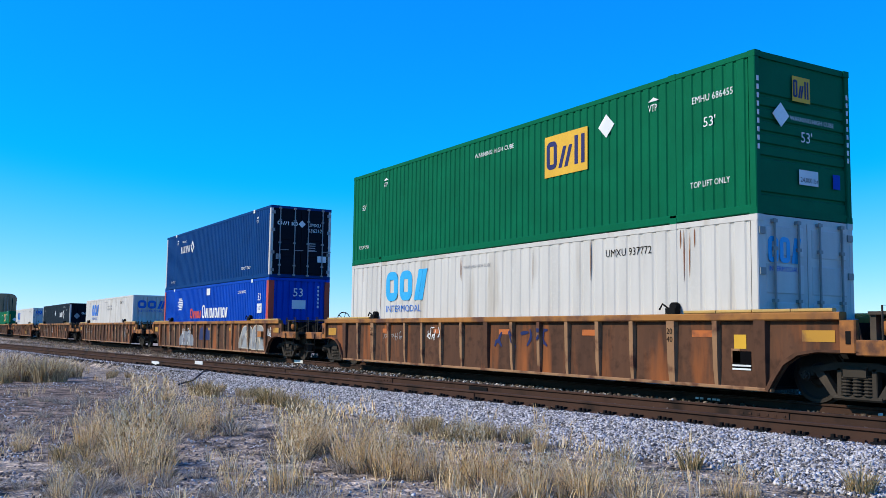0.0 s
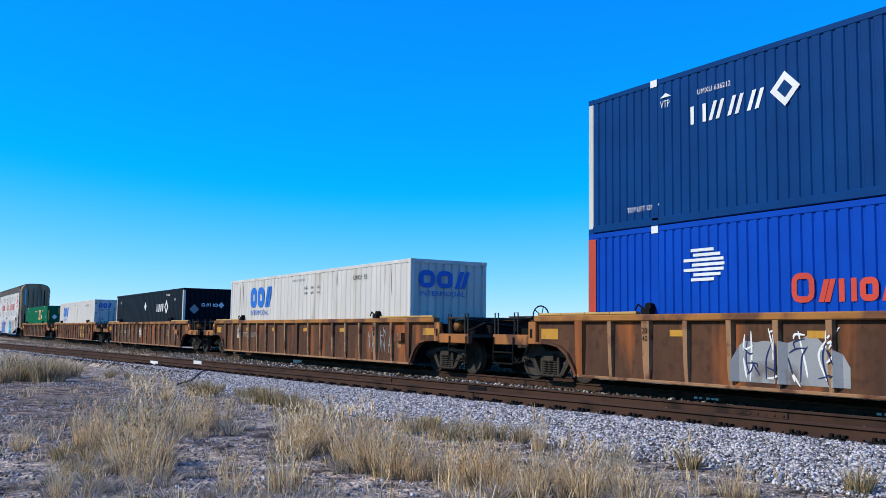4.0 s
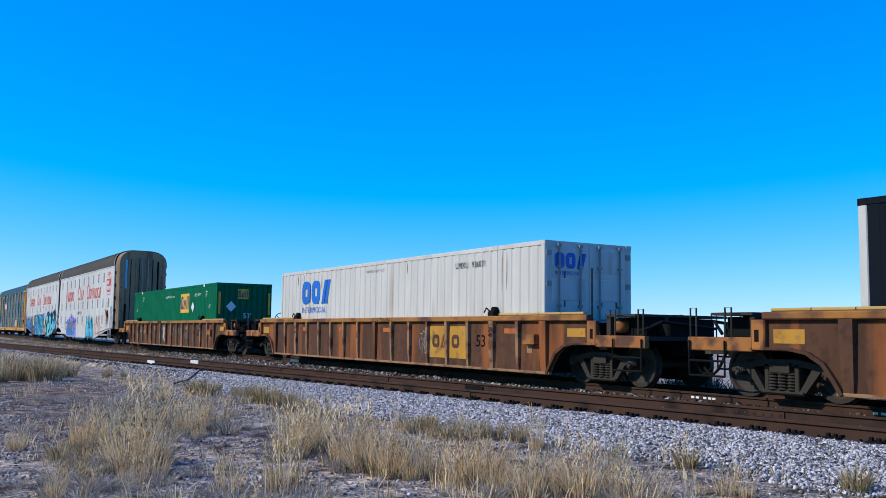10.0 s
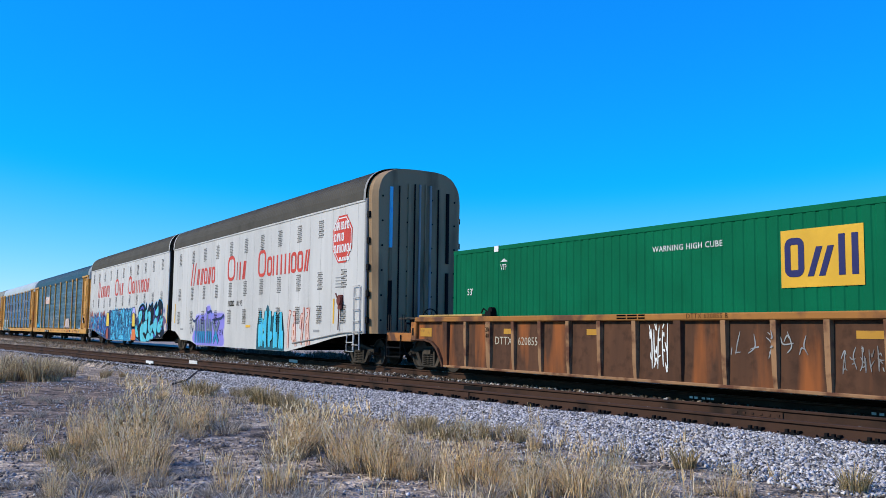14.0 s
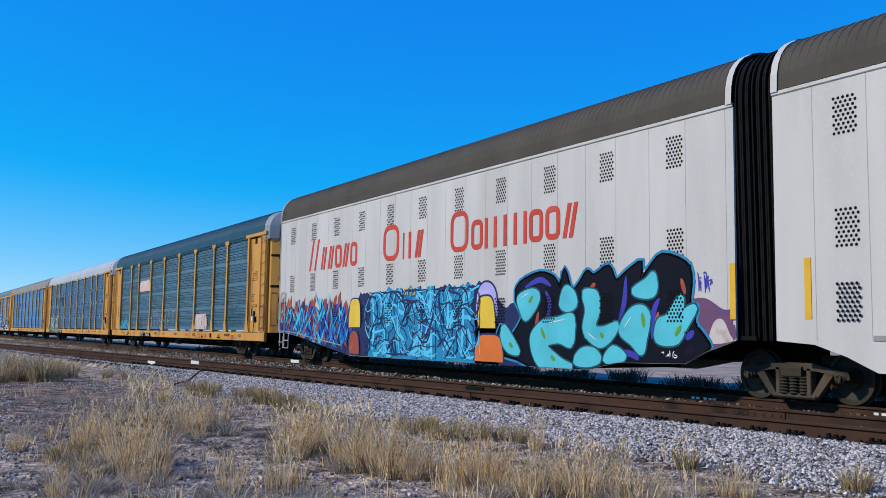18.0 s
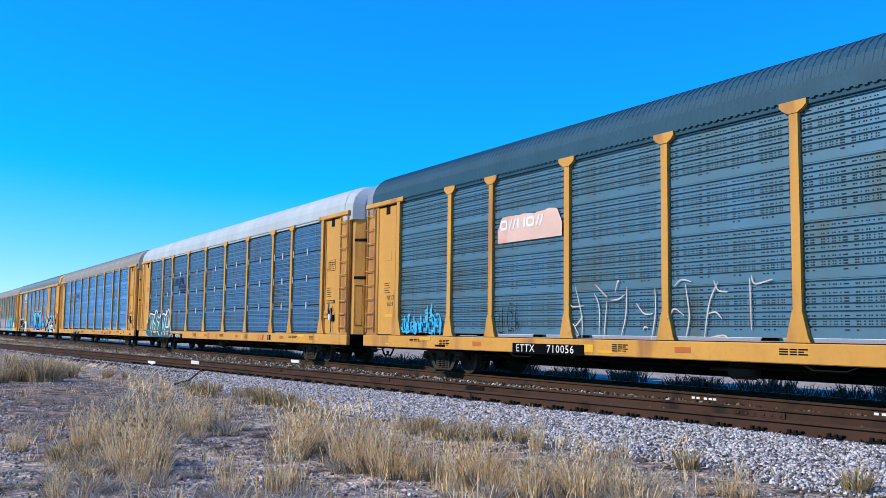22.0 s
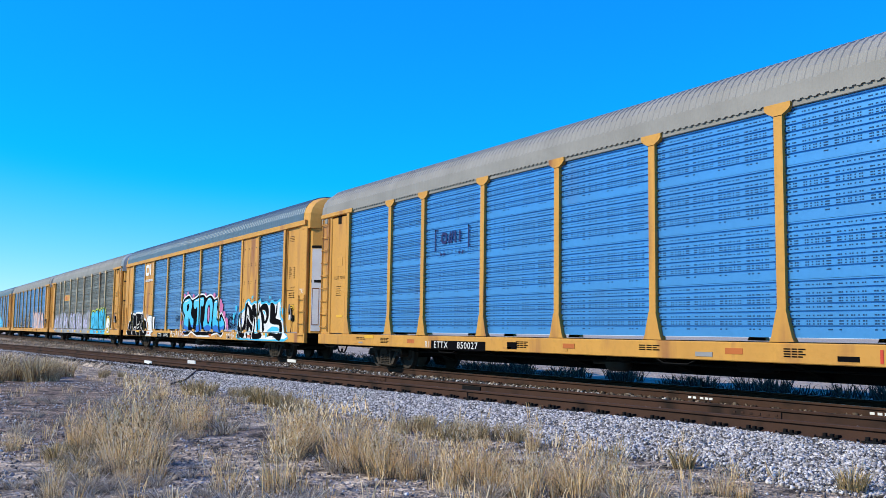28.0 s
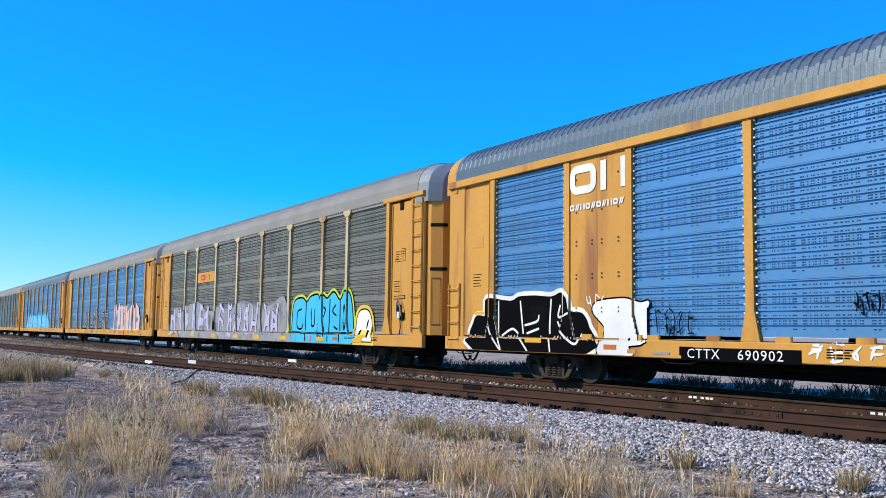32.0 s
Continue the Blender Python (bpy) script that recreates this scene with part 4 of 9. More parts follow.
def coupler(parent, x, s, z=0.87):
    b = Build().box(min(x, x + s * 0.55), max(x, x + s * 0.55), -0.09, 0.09, z - 0.1, z + 0.1)
    b.loft([[(x + s * q, y, zz) for y, zz in ((-w, z - 0.16), (w, z - 0.16), (w, z + 0.16), (-w, z + 0.16))] for q, w in ((0.52, 0.1), (0.62, 0.19), (0.80, 0.16))])
    part("coupler", b, "truck_black", parent)
    h = Build()
    pts = [(x + s * (0.1 + 0.55 * q), -0.35, z - 0.12 - 0.42 * math.sin(math.pi * min(1, q * 0.75))) for q in [i / 7 for i in range(8)]]
    h.tube(pts, 0.028, 6)
    part("brake_hose", h, "under_black", parent)


# ---- well cars ----
RIBS = [-7.25, -6.22, -5.2, -4.18, -3.2, -2.2, -1.17, -0.03, 1.05, 2.1, 3.1, 4.1, 5.12, 6.18, 7.25]


def side_plate_shape(s):
    half = [(0, 0.2), (8.42, 0.2), (8.56, 0.42), (8.72, 0.62), (8.95, 0.76), (9.25, 0.82), (10.05, 0.82), (10.05, 1.02), (9.98, 1.34), (0, 1.34)]
    ring = half[1:-1] + [(-x, z) for x, z in half[1:-1]][::-1]
    y = s * 1.385
    return Build().prism(ring, min(y, y - s * 0.03), max(y, y - s * 0.03))


def rib_shape(s, wide):
    w, t = wide / 2, wide / 2 * 0.72
    ya, yb, yc = s * 1.386, s * 1.475, s * 1.43
    rings = []
    for z, q, yo in ((0.22, t, yc), (0.5, (w + t) / 2, s * 1.455), (1.34, w, yb)):
        ring = [(-q, ya, z), (-q * 0.8, yo, z), (q * 0.8, yo, z), (q, ya, z)]
        rings.append(ring if s < 0 else ring[::-1])
    return Build().loft(rings)


def arch_flange(s, d):
    """The bent flange round the wheel arch."""
    line = [(8.30, 0.2), (8.44, 0.42), (8.62, 0.66), (8.90, 0.82), (9.25, 0.88), (10.0, 0.88)]
    b = Build()
    for (xa, za), (xb, zb) in zip(line, line[1:]):
        y0, y1 = sorted((s * 1.38, s * 1.46))
        b.loft([[(d * x, y0, z), (d * x, y1, z), (d * (x + 0.06), y1, z - 0.04), (d * (x + 0.06), y0, z - 0.04)] for x, z in ((xa, za), (xb, zb))])
    return b


def well_car(x, label, seed, brake=-1):
    car = thing("well_car", x, TRACK_Y, RAIL, label, "railway car", "double-stack well cars")
    CARS.append(car)
    r = random.Random(seed)
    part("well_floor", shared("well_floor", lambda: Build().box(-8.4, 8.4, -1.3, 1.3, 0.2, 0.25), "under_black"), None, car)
    for s in (-1, 1):
        part("side_plate", shared("side_plate/%d" % s, lambda: side_plate_shape(s), "well_brown"), None, car, "rust-stained brown side plate")
        y0, y1 = sorted((s * 1.31, s * 1.49))
        part("top_chord", shared("top_chord/%d" % s, lambda: Build().bar(-9.75, 9.75, y0, y1, 1.335, 1.465, 0.02), "chord_yellow"), None, car, "faded yellow top chord streaked with rust")
        part("bottom_sill", shared("bottom_sill/%d" % s, lambda: Build().bar(-8.42, 8.42, *sorted((s * 1.36, s * 1.44)), 0.165, 0.225, 0.01), "rib_tan"), None, car)
        for x_rib in RIBS:
            wide = 0.25 if abs(abs(x_rib) - 6.2) < 0.05 else (0.22 if abs(x_rib) < 0.1 else 0.14)
            mat = "well_brown" if abs(x_rib) < 0.1 else "rib_tan"
            ob = part("rib", shared("rib/%d/%g" % (s, wide), lambda: rib_shape(s, wide), mat), None, car)
            ob.location.x = x_rib
        for d in (-1, 1):
            ob = part("corner_post", shared("corner_post/%d" % s, lambda: rib_shape(s, 0.30), "well_brown"), None, car)
            ob.location.x = d * 8.22
            part("arch_flange", shared("arch_flange/%d/%d" % (s, d), lambda: arch_flange(s, d), "well_brown"), None, car)
            part("end_stanchion", shared("end_stanchion/%d/%d" % (s, d), lambda: Build().post(d * 9.86 - 0.14, d * 9.86 + 0.14, *sorted((s * 1.36, s * 1.47)), 0.84, 1.335, 0.02), "well_orange"), None, car)
            part("stanchion_slot", shared("stanchion_slot/%d/%d" % (s, d), lambda: Build().post(d * 9.88 - 0.045, d * 9.88 + 0.045, *sorted((s * 1.47, s * 1.476)), 0.97, 1.17, 0.002), "under_black"), None, car)
            for k in range(4):
                a = d * (6.5 + k * 0.78)
                part("container_guide", shared("container_guide/%d/%d/%d" % (s, d, k), lambda: Build().bar(min(a, a + d * 0.76), max(a, a + d * 0.76), *sorted((s * 1.34, s * 1.45)), 1.468, 1.525, 0.015), "guide_yellow"), None, car)
            lock = Build().box(d * 6.2 - 0.14, d * 6.2 + 0.1, *sorted((s * 1.33, s * 1.47)), 1.468, 1.58)
            lock.cyl((d * 6.2, s * 1.42, 1.60), (d * 6.2, s * 1.30, 1.60), 0.09, 10).tube([(d * 6.2 - 0.1, s * 1.4, 1.56), (d * 6.2 - 0.22, s * 1.46, 1.66), (d * 6.2 - 0.3, s * 1.46, 1.55)], 0.02)
            part("locking_bracket", shared("locking_bracket/%d/%d" % (s, d), lambda: lock, "under_black"), None, car)
    for d in (-1, 1):
        lo, hi = sorted((d * 10.0, d * 11.42))
        part("end_platform", shared("end_platform/%d" % d, lambda: Build().box(lo, hi, -1.36, 1.36, 0.95, 1.03), "truck_black"), None, car, "dark checker-plate end platform")
        part("well_end", shared("well_end/%d" % d, lambda: Build().box(*sorted((d * 8.2, d * 8.3)), -1.34, 1.34, 0.22, 1.32), "under_black"), None, car)
        for s in (-1, 1):
            part("platform_sill", shared("platform_sill/%d/%d" % (d, s), lambda: Build().bar(lo, hi, *sorted((s * 1.34, s * 1.46)), 0.80, 1.04, 0.015), "well_orange"), None, car, "orange platform sill")
            st = Build()
            for x_st in (10.55, 11.36):
                st.tube([(d * x_st, s * 1.49, 0.98), (d * x_st, s * 1.49, 0.36)], 0.017)
            for z_st in (0.36, 0.62):
                st.tube([(d * 10.55, s * 1.49, z_st), (d * 11.36, s * 1.49, z_st)], 0.02)
            part("side_step", shared("side_step/%d/%d" % (d, s), lambda: st, "under_black"), None, car)
            for x_st in (10.5, 11.3):
                part("grab_iron", shared("grab_iron/%d/%d/%g" % (d, s, x_st), lambda: Build().tube([(d * (x_st - 0.07), s * 1.44, 1.03), (d * (x_st - 0.07), s * 1.44, 1.55), (d * (x_st + 0.07), s * 1.44, 1.55), (d * (x_st + 0.07), s * 1.44, 1.03)], 0.016), "truck_black"), None, car)
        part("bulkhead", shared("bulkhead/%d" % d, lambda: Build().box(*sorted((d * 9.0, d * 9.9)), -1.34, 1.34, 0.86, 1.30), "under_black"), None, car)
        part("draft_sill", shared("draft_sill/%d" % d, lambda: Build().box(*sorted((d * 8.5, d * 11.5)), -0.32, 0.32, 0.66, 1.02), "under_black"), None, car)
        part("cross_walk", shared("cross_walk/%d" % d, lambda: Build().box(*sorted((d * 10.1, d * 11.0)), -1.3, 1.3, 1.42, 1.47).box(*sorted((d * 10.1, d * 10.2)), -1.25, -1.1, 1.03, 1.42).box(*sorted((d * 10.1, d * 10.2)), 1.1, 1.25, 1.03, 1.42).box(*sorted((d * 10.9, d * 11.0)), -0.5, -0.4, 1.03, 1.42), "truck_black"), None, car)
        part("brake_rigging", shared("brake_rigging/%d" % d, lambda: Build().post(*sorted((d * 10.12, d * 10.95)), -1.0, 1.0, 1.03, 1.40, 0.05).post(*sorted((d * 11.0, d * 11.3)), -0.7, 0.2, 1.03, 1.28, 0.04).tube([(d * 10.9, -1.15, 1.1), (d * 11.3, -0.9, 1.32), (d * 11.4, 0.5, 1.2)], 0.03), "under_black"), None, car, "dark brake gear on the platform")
        coupler(car, d * 11.42, d)
        truck(car, d * 9.72, 0.457)
    tank = Build().turned((10.35, -0.95, 1.24), [(-0.25, 0.06), (-0.2, 0.15), (0.2, 0.15), (0.25, 0.06)], 14)
    part("air_tank", shared("air_tank", lambda: tank, "well_orange", True), None, car, "dull orange air reservoir")
    bw = Build()
    ring = [(brake * 11.46, 0.24 * math.cos(a), 1.52 + 0.24 * math.sin(a)) for a in [2 * math.pi * k / 20 for k in range(21)]]
    bw.tube(ring, 0.018, 6)
    for k in range(5):
        a = 2 * math.pi * k / 5
        bw.tube([(brake * 11.44, 0, 1.52), (brake * 11.46, 0.24 * math.cos(a), 1.52 + 0.24 * math.sin(a))], 0.012, 5)
    part("brake_wheel", shared("brake_wheel/%d" % brake, lambda: bw, "under_black"), None, car)
    part("brake_stand", shared("brake_stand/%d" % brake, lambda: Build().post(*sorted((brake * 11.2, brake * 11.42)), -0.16, 0.16, 1.03, 1.56, 0.04), "well_orange"), None, car, "orange hand-brake housing")
    return car


# ---- containers ----


def door_end(box, base, d, panel, bars):
    """Two doors with four locking bars, hinges and cams on the end that looks along d."""
    x = d * 8.075
    for y0, y1 in ((-1.19, -0.01), (0.01, 1.19)):
        door = part("door", Build().box(*sorted((x - d * 0.05, x)), y0, y1, base + 0.14, base + 2.78), panel, box)
        for z0 in (0.2, 0.86, 1.52, 2.18):
            b = Build().loft([[(x + d * q, y, z) for y, z in ((y0 + 0.1 + m, base + z0 + m), (y1 - 0.1 - m, base + z0 + m), (y1 - 0.1 - m, base + z0 + 0.52 - m), (y0 + 0.1 + m, base + z0 + 0.52 - m))][::d] for q, m in ((0.0, 0), (0.012, 0.02))])
            part("door_panel", b, panel, door)
        for y in (y0 + 0.28, y1 - 0.28):
            b = Build().cyl((x + d * 0.05, y, base + 0.1), (x + d * 0.05, y, base + 2.82), 0.022, 8)
            for z in (0.12, 0.5, 1.4, 2.3, 2.78):
                b.box(*sorted((x, x + d * 0.075)), y - 0.05, y + 0.05, base + z - 0.03, base + z + 0.03)
            part("locking_bar", b, bars, door)
            part("door_handle", Build().tube([(x + d * 0.06, y, base + 1.1), (x + d * 0.08, y + 0.36, base + 1.12)], 0.014), bars, door)
        for z in (0.3, 1.0, 1.9, 2.6):
            y = y0 if y0 < -0.5 else y1
            part("hinge", Build().box(*sorted((x, x + d * 0.03)), y - 0.07, y + 0.07, base + z - 0.06, base + z + 0.06), bars, door)


def container(x, base, skin, label, end="ribbed", post=None, castings=None, far_end="ribbed", group="freight containers", pitch=0.28, wave=0.036, end_skin=None, door_skin=None, door_bars=None):
    """A 53-foot container; base above the rail."""
    box = thing("container", x, TRACK_Y, RAIL, label, "container", group)
    CARS.append(box)
    post, end_skin = post or skin, end_skin or skin
    tall = 2.88
    for s in (-1, 1):
        y = s * 1.295
        for k, (a, c) in enumerate(((-7.92, -6.2), (-6.02, 6.02), (6.2, 7.92))):
            part("side_panel", shared("side_panel/%s/%d/%d/%g/%g" % (skin, s, k, base, pitch), lambda: corrugated(a, c, y - s * 0.010, base + 0.16, base + 2.78, pitch, wave, s), skin), None, box)
        part("top_rail", shared("top_rail/%s/%d/%g" % (skin, s, base), lambda: Build().bar(-7.95, 7.95, *sorted((y, y - s * 0.07)), base + 2.77, base + tall, 0.012), skin), None, box)
        part("bottom_rail", shared("bottom_rail/%s/%d/%g" % (skin, s, base), lambda: Build().bar(-7.95, 7.95, *sorted((y, y - s * 0.07)), base + 0.02, base + 0.17, 0.012), skin), None, box)
        for d in (-1, 1):
            part("lifting_post", shared("lifting_post/%s/%d/%d/%g" % (skin, s, d, base), lambda: Build().post(d * 6.11 - 0.09, d * 6.11 + 0.09, *sorted((y, y - s * 0.05)), base + 0.05, base + 2.8, 0.01), skin), None, box)
            part("corner_post", shared("container_corner/%s/%d/%d/%g" % (post, s, d, base), lambda: Build().post(*sorted((d * 7.93, d * 8.08)), *sorted((y + s * 0.003, y - s * 0.12)), base + 0.1, base + tall - 0.1, 0.015), post), None, box)
            for z in (0.0, tall - 0.11):
                cm = castings or skin
                part("corner_casting", shared("corner_casting/%s/%d/%d/%g/%g" % (cm, s, d, base, z), lambda: Build().post(*sorted((d * 7.91, d * 8.09)), *sorted((y + s * 0.006, y - s * 0.16)), base + z, base + z + 0.11, 0.012), cm), None, box)
                part("lifting_casting", shared("lifting_casting/%s/%d/%d/%g/%g" % (cm, s, d, base, z), lambda: Build().post(d * 6.11 - 0.1, d * 6.11 + 0.1, *sorted((y + s * 0.008, y - s * 0.16)), base + z, base + z + 0.115, 0.012), cm), None, box)
    b = Build()
    for k in range(40):
        a = -7.95 + k * 15.9 / 40
        b.sheet([[(a + q, y, base + tall - 0.03 + h) for q, h in ((0, 0), (0.12, 0.0), (0.16, 0.02), (0.36, 0.02), (0.3975, 0))] for y in (-1.24, 1.24)])
    part("roof", shared("roof/%s/%g" % (skin, base), lambda: b, skin), None, box)
    part("floor", shared("floor/%g" % base, lambda: Build().box(-7.9, 7.9, -1.24, 1.24, base + 0.05, base + 0.16), "under_black"), None, box)
    for d, kind in ((1, end), (-1, far_end)):
        x = d * 8.03
        for z0, z1, nm in ((2.77, tall, "end_header"), (0.02, 0.15, "end_sill")):
            part(nm, Build().box(*sorted((x - d * 0.06, x + d * 0.03)), -1.18, 1.18, base + z0, base + z1), end_skin, box)
        if kind == "doors":
            door_end(box, base, d, door_skin or skin, door_bars or "steel_grey")
        elif kind == "level":
            rows = []
            for k, z in enumerate([0.15, 0.34, 0.36, 0.40, 0.42] + [q for i in range(6) for q in (0.98 + i * 0.22, 1.0 + i * 0.22, 1.04 + i * 0.22, 1.06 + i * 0.22)] + [2.6, 2.77]):
                deep = 0.03 if k % 4 in (2, 3) and 1 < k < 29 else 0.0
                rows.append([(x - d * deep, y, base + z) for y in (-1.18, 1.18)])
            part("end_wall", Build().sheet(rows), end_skin, box)
        else:
            line = corrugated(-1.18, 1.18, 0, 0, 1, 0.26, 0.04)
            half = len(line.v) // 2
            pts = [(x + d * (0.01 - q[1]), q[0]) for q in line.v[:half]]
            part("end_wall", Build().sheet([[(px, py, base + z) for px, py in pts] for z in (0.14, 2.78)]), end_skin, box)
    return box


# ---- autoracks ----
POSTS = [-9.2, -7.28, -4.36, -1.45, 1.45, 4.36, 7.28, 9.2]


COLUMNS = [(0.022 + 0.0228 * k + 0.004 * ((k * 7) % 3 - 1), 1 if (k * 5) % 11 in (0, 4, 5) else 0) for k in range(43) if k % 9 != 4]


def rack_panel_mesh(x0, x1, z0, z1, y, s, panel, ridged):
    """One pressed sheet: level creases or bold ridges, and upright columns of small slots."""
    tall, rows, levels = z1 - z0, [(z0, y)], []
    if ridged:
        creases = [z0 + tall * (0.17 + 0.128 * k) for k in range(7)]
        for z in creases:
            rows += [(z, y), (z + 0.006, y - s * 0.032), (z + 0.030, y - s * 0.032), (z + 0.038, y)]
    else:
        creases = [z0 + tall * (0.14 + 0.18 * k) for k in range(5)]
        for z in creases:
            rows += [(z, y), (z + 0.010, y + s * 0.012), (z + 0.022, y + s * 0.012), (z + 0.040, y)]
    rows.append((z1, y))
    b = Build().sheet([[(x, yy, z) for x in (x0, x1)] for z, yy in rows])
    plain = len(b.f)
    if s < 0:
        z = z0 + (0.13 * tall if ridged else 0.05)
        while z < z1 - 0.04:
            if not any(-0.02 < z - c < (0.042 if ridged else 0.045) for c in creases):
                levels.append(z)
            z += 0.044
        for f, big in COLUMNS:
            x, w = x0 + (x1 - x0) * f, 0.021 if big else 0.0125
            for z in levels:
                if z < z0 + 0.22 * tall and ridged and not big:
                    continue
                b.add([(x - w, y - 0.003, z), (x + w, y - 0.003, z), (x + w, y - 0.003, z + 0.022), (x - w, y - 0.003, z + 0.022)], [(0, 1, 2, 3)])
    me = b.mesh("side_panel", panel)
    me.materials.append(M["slot_blue" if panel in ("panel_blue", "panel_steel") else "slot_dark"])
    me.polygons.foreach_set("material_index", [0] * plain + [1] * (len(b.f) - plain))
    return me


def clip_shape():
    return Build().post(-0.035, 0.035, -1.462, -1.43, -0.12, 0.12, 0.008).cyl((0, -1.472, -0.07), (0, -1.462, -0.07), 0.014, 6).cyl((0, -1.472, 0.07), (0, -1.462, 0.07), 0.014, 6)


def t_post_shape(s):
    y0, y1 = sorted((s * 1.50, s * 1.40))
    b = Build().prism([(-0.085, 1.22), (0.085, 1.22), (0.085, 4.74), (-0.085, 4.74)], y0, y1)
    b.prism([(-0.24, 0.98), (0.24, 0.98), (0.20, 1.06), (0.09, 1.50), (-0.09, 1.50), (-0.20, 1.06)], y0 - (0.012 if s < 0 else 0), y1 + (0.012 if s > 0 else 0))
    b.prism([(-0.26, 4.80), (-0.20, 4.74), (-0.09, 4.68), (0.09, 4.68), (0.20, 4.74), (0.26, 4.80), (0.26, 4.88), (-0.26, 4.88)], y0 - (0.014 if s < 0 else 0), y1 + (0.014 if s > 0 else 0))
    return b


def roof_profile(w, z_eave, z_top, n):
    out = []
    for k in range(n + 1):
        a = math.pi * k / n
        c = math.cos(a)
        out.append((-w * math.copysign(abs(c) ** 0.58, c), z_eave + (z_top - z_eave) * math.sin(a) ** 0.75))
    return out


def arc_roof(x0, x1, pitch, deep, w=1.5, z_eave=4.86, z_top=5.82, n=14):
    """A rounded roof of corrugated sheet."""
    prof = roof_profile(w, z_eave, z_top, n)
    m = max(2, round((x1 - x0) / pitch))
    rows = []
    for i in range(m):
        a = x0 + (x1 - x0) * i / m
        p = (x1 - x0) / m
        for q, h in ((0, 0), (0.45, 0), (0.55, 1), (0.9, 1)):
            rows.append([(a + q * p, y, z + deep * h) for y, z in prof])
    rows.append([(x1, y, z) for y, z in prof])
    return Build().sheet(rows)


def ladder_parts(parent, x, y, z0, z1, width, material, step=0.42, rails=True):
    b = Build()
    for d in (-width / 2, width / 2):
        b.tube([(x + d, y, z0), (x + d, y, z1)], 0.02, 6)
    lad = part("ladder", b, material, parent)
    n = int((z1 - z0 - 0.1) / step)
    for k in range(n + 1):
        part("rung", Build().tube([(x - width / 2, y, z0 + 0.15 + k * step), (x - width / 2, y - 0.04, z0 + 0.15 + k * step), (x + width / 2, y - 0.04, z0 + 0.15 + k * step), (x + width / 2, y, z0 + 0.15 + k * step)], 0.014, 5), material, lad)
    return lad


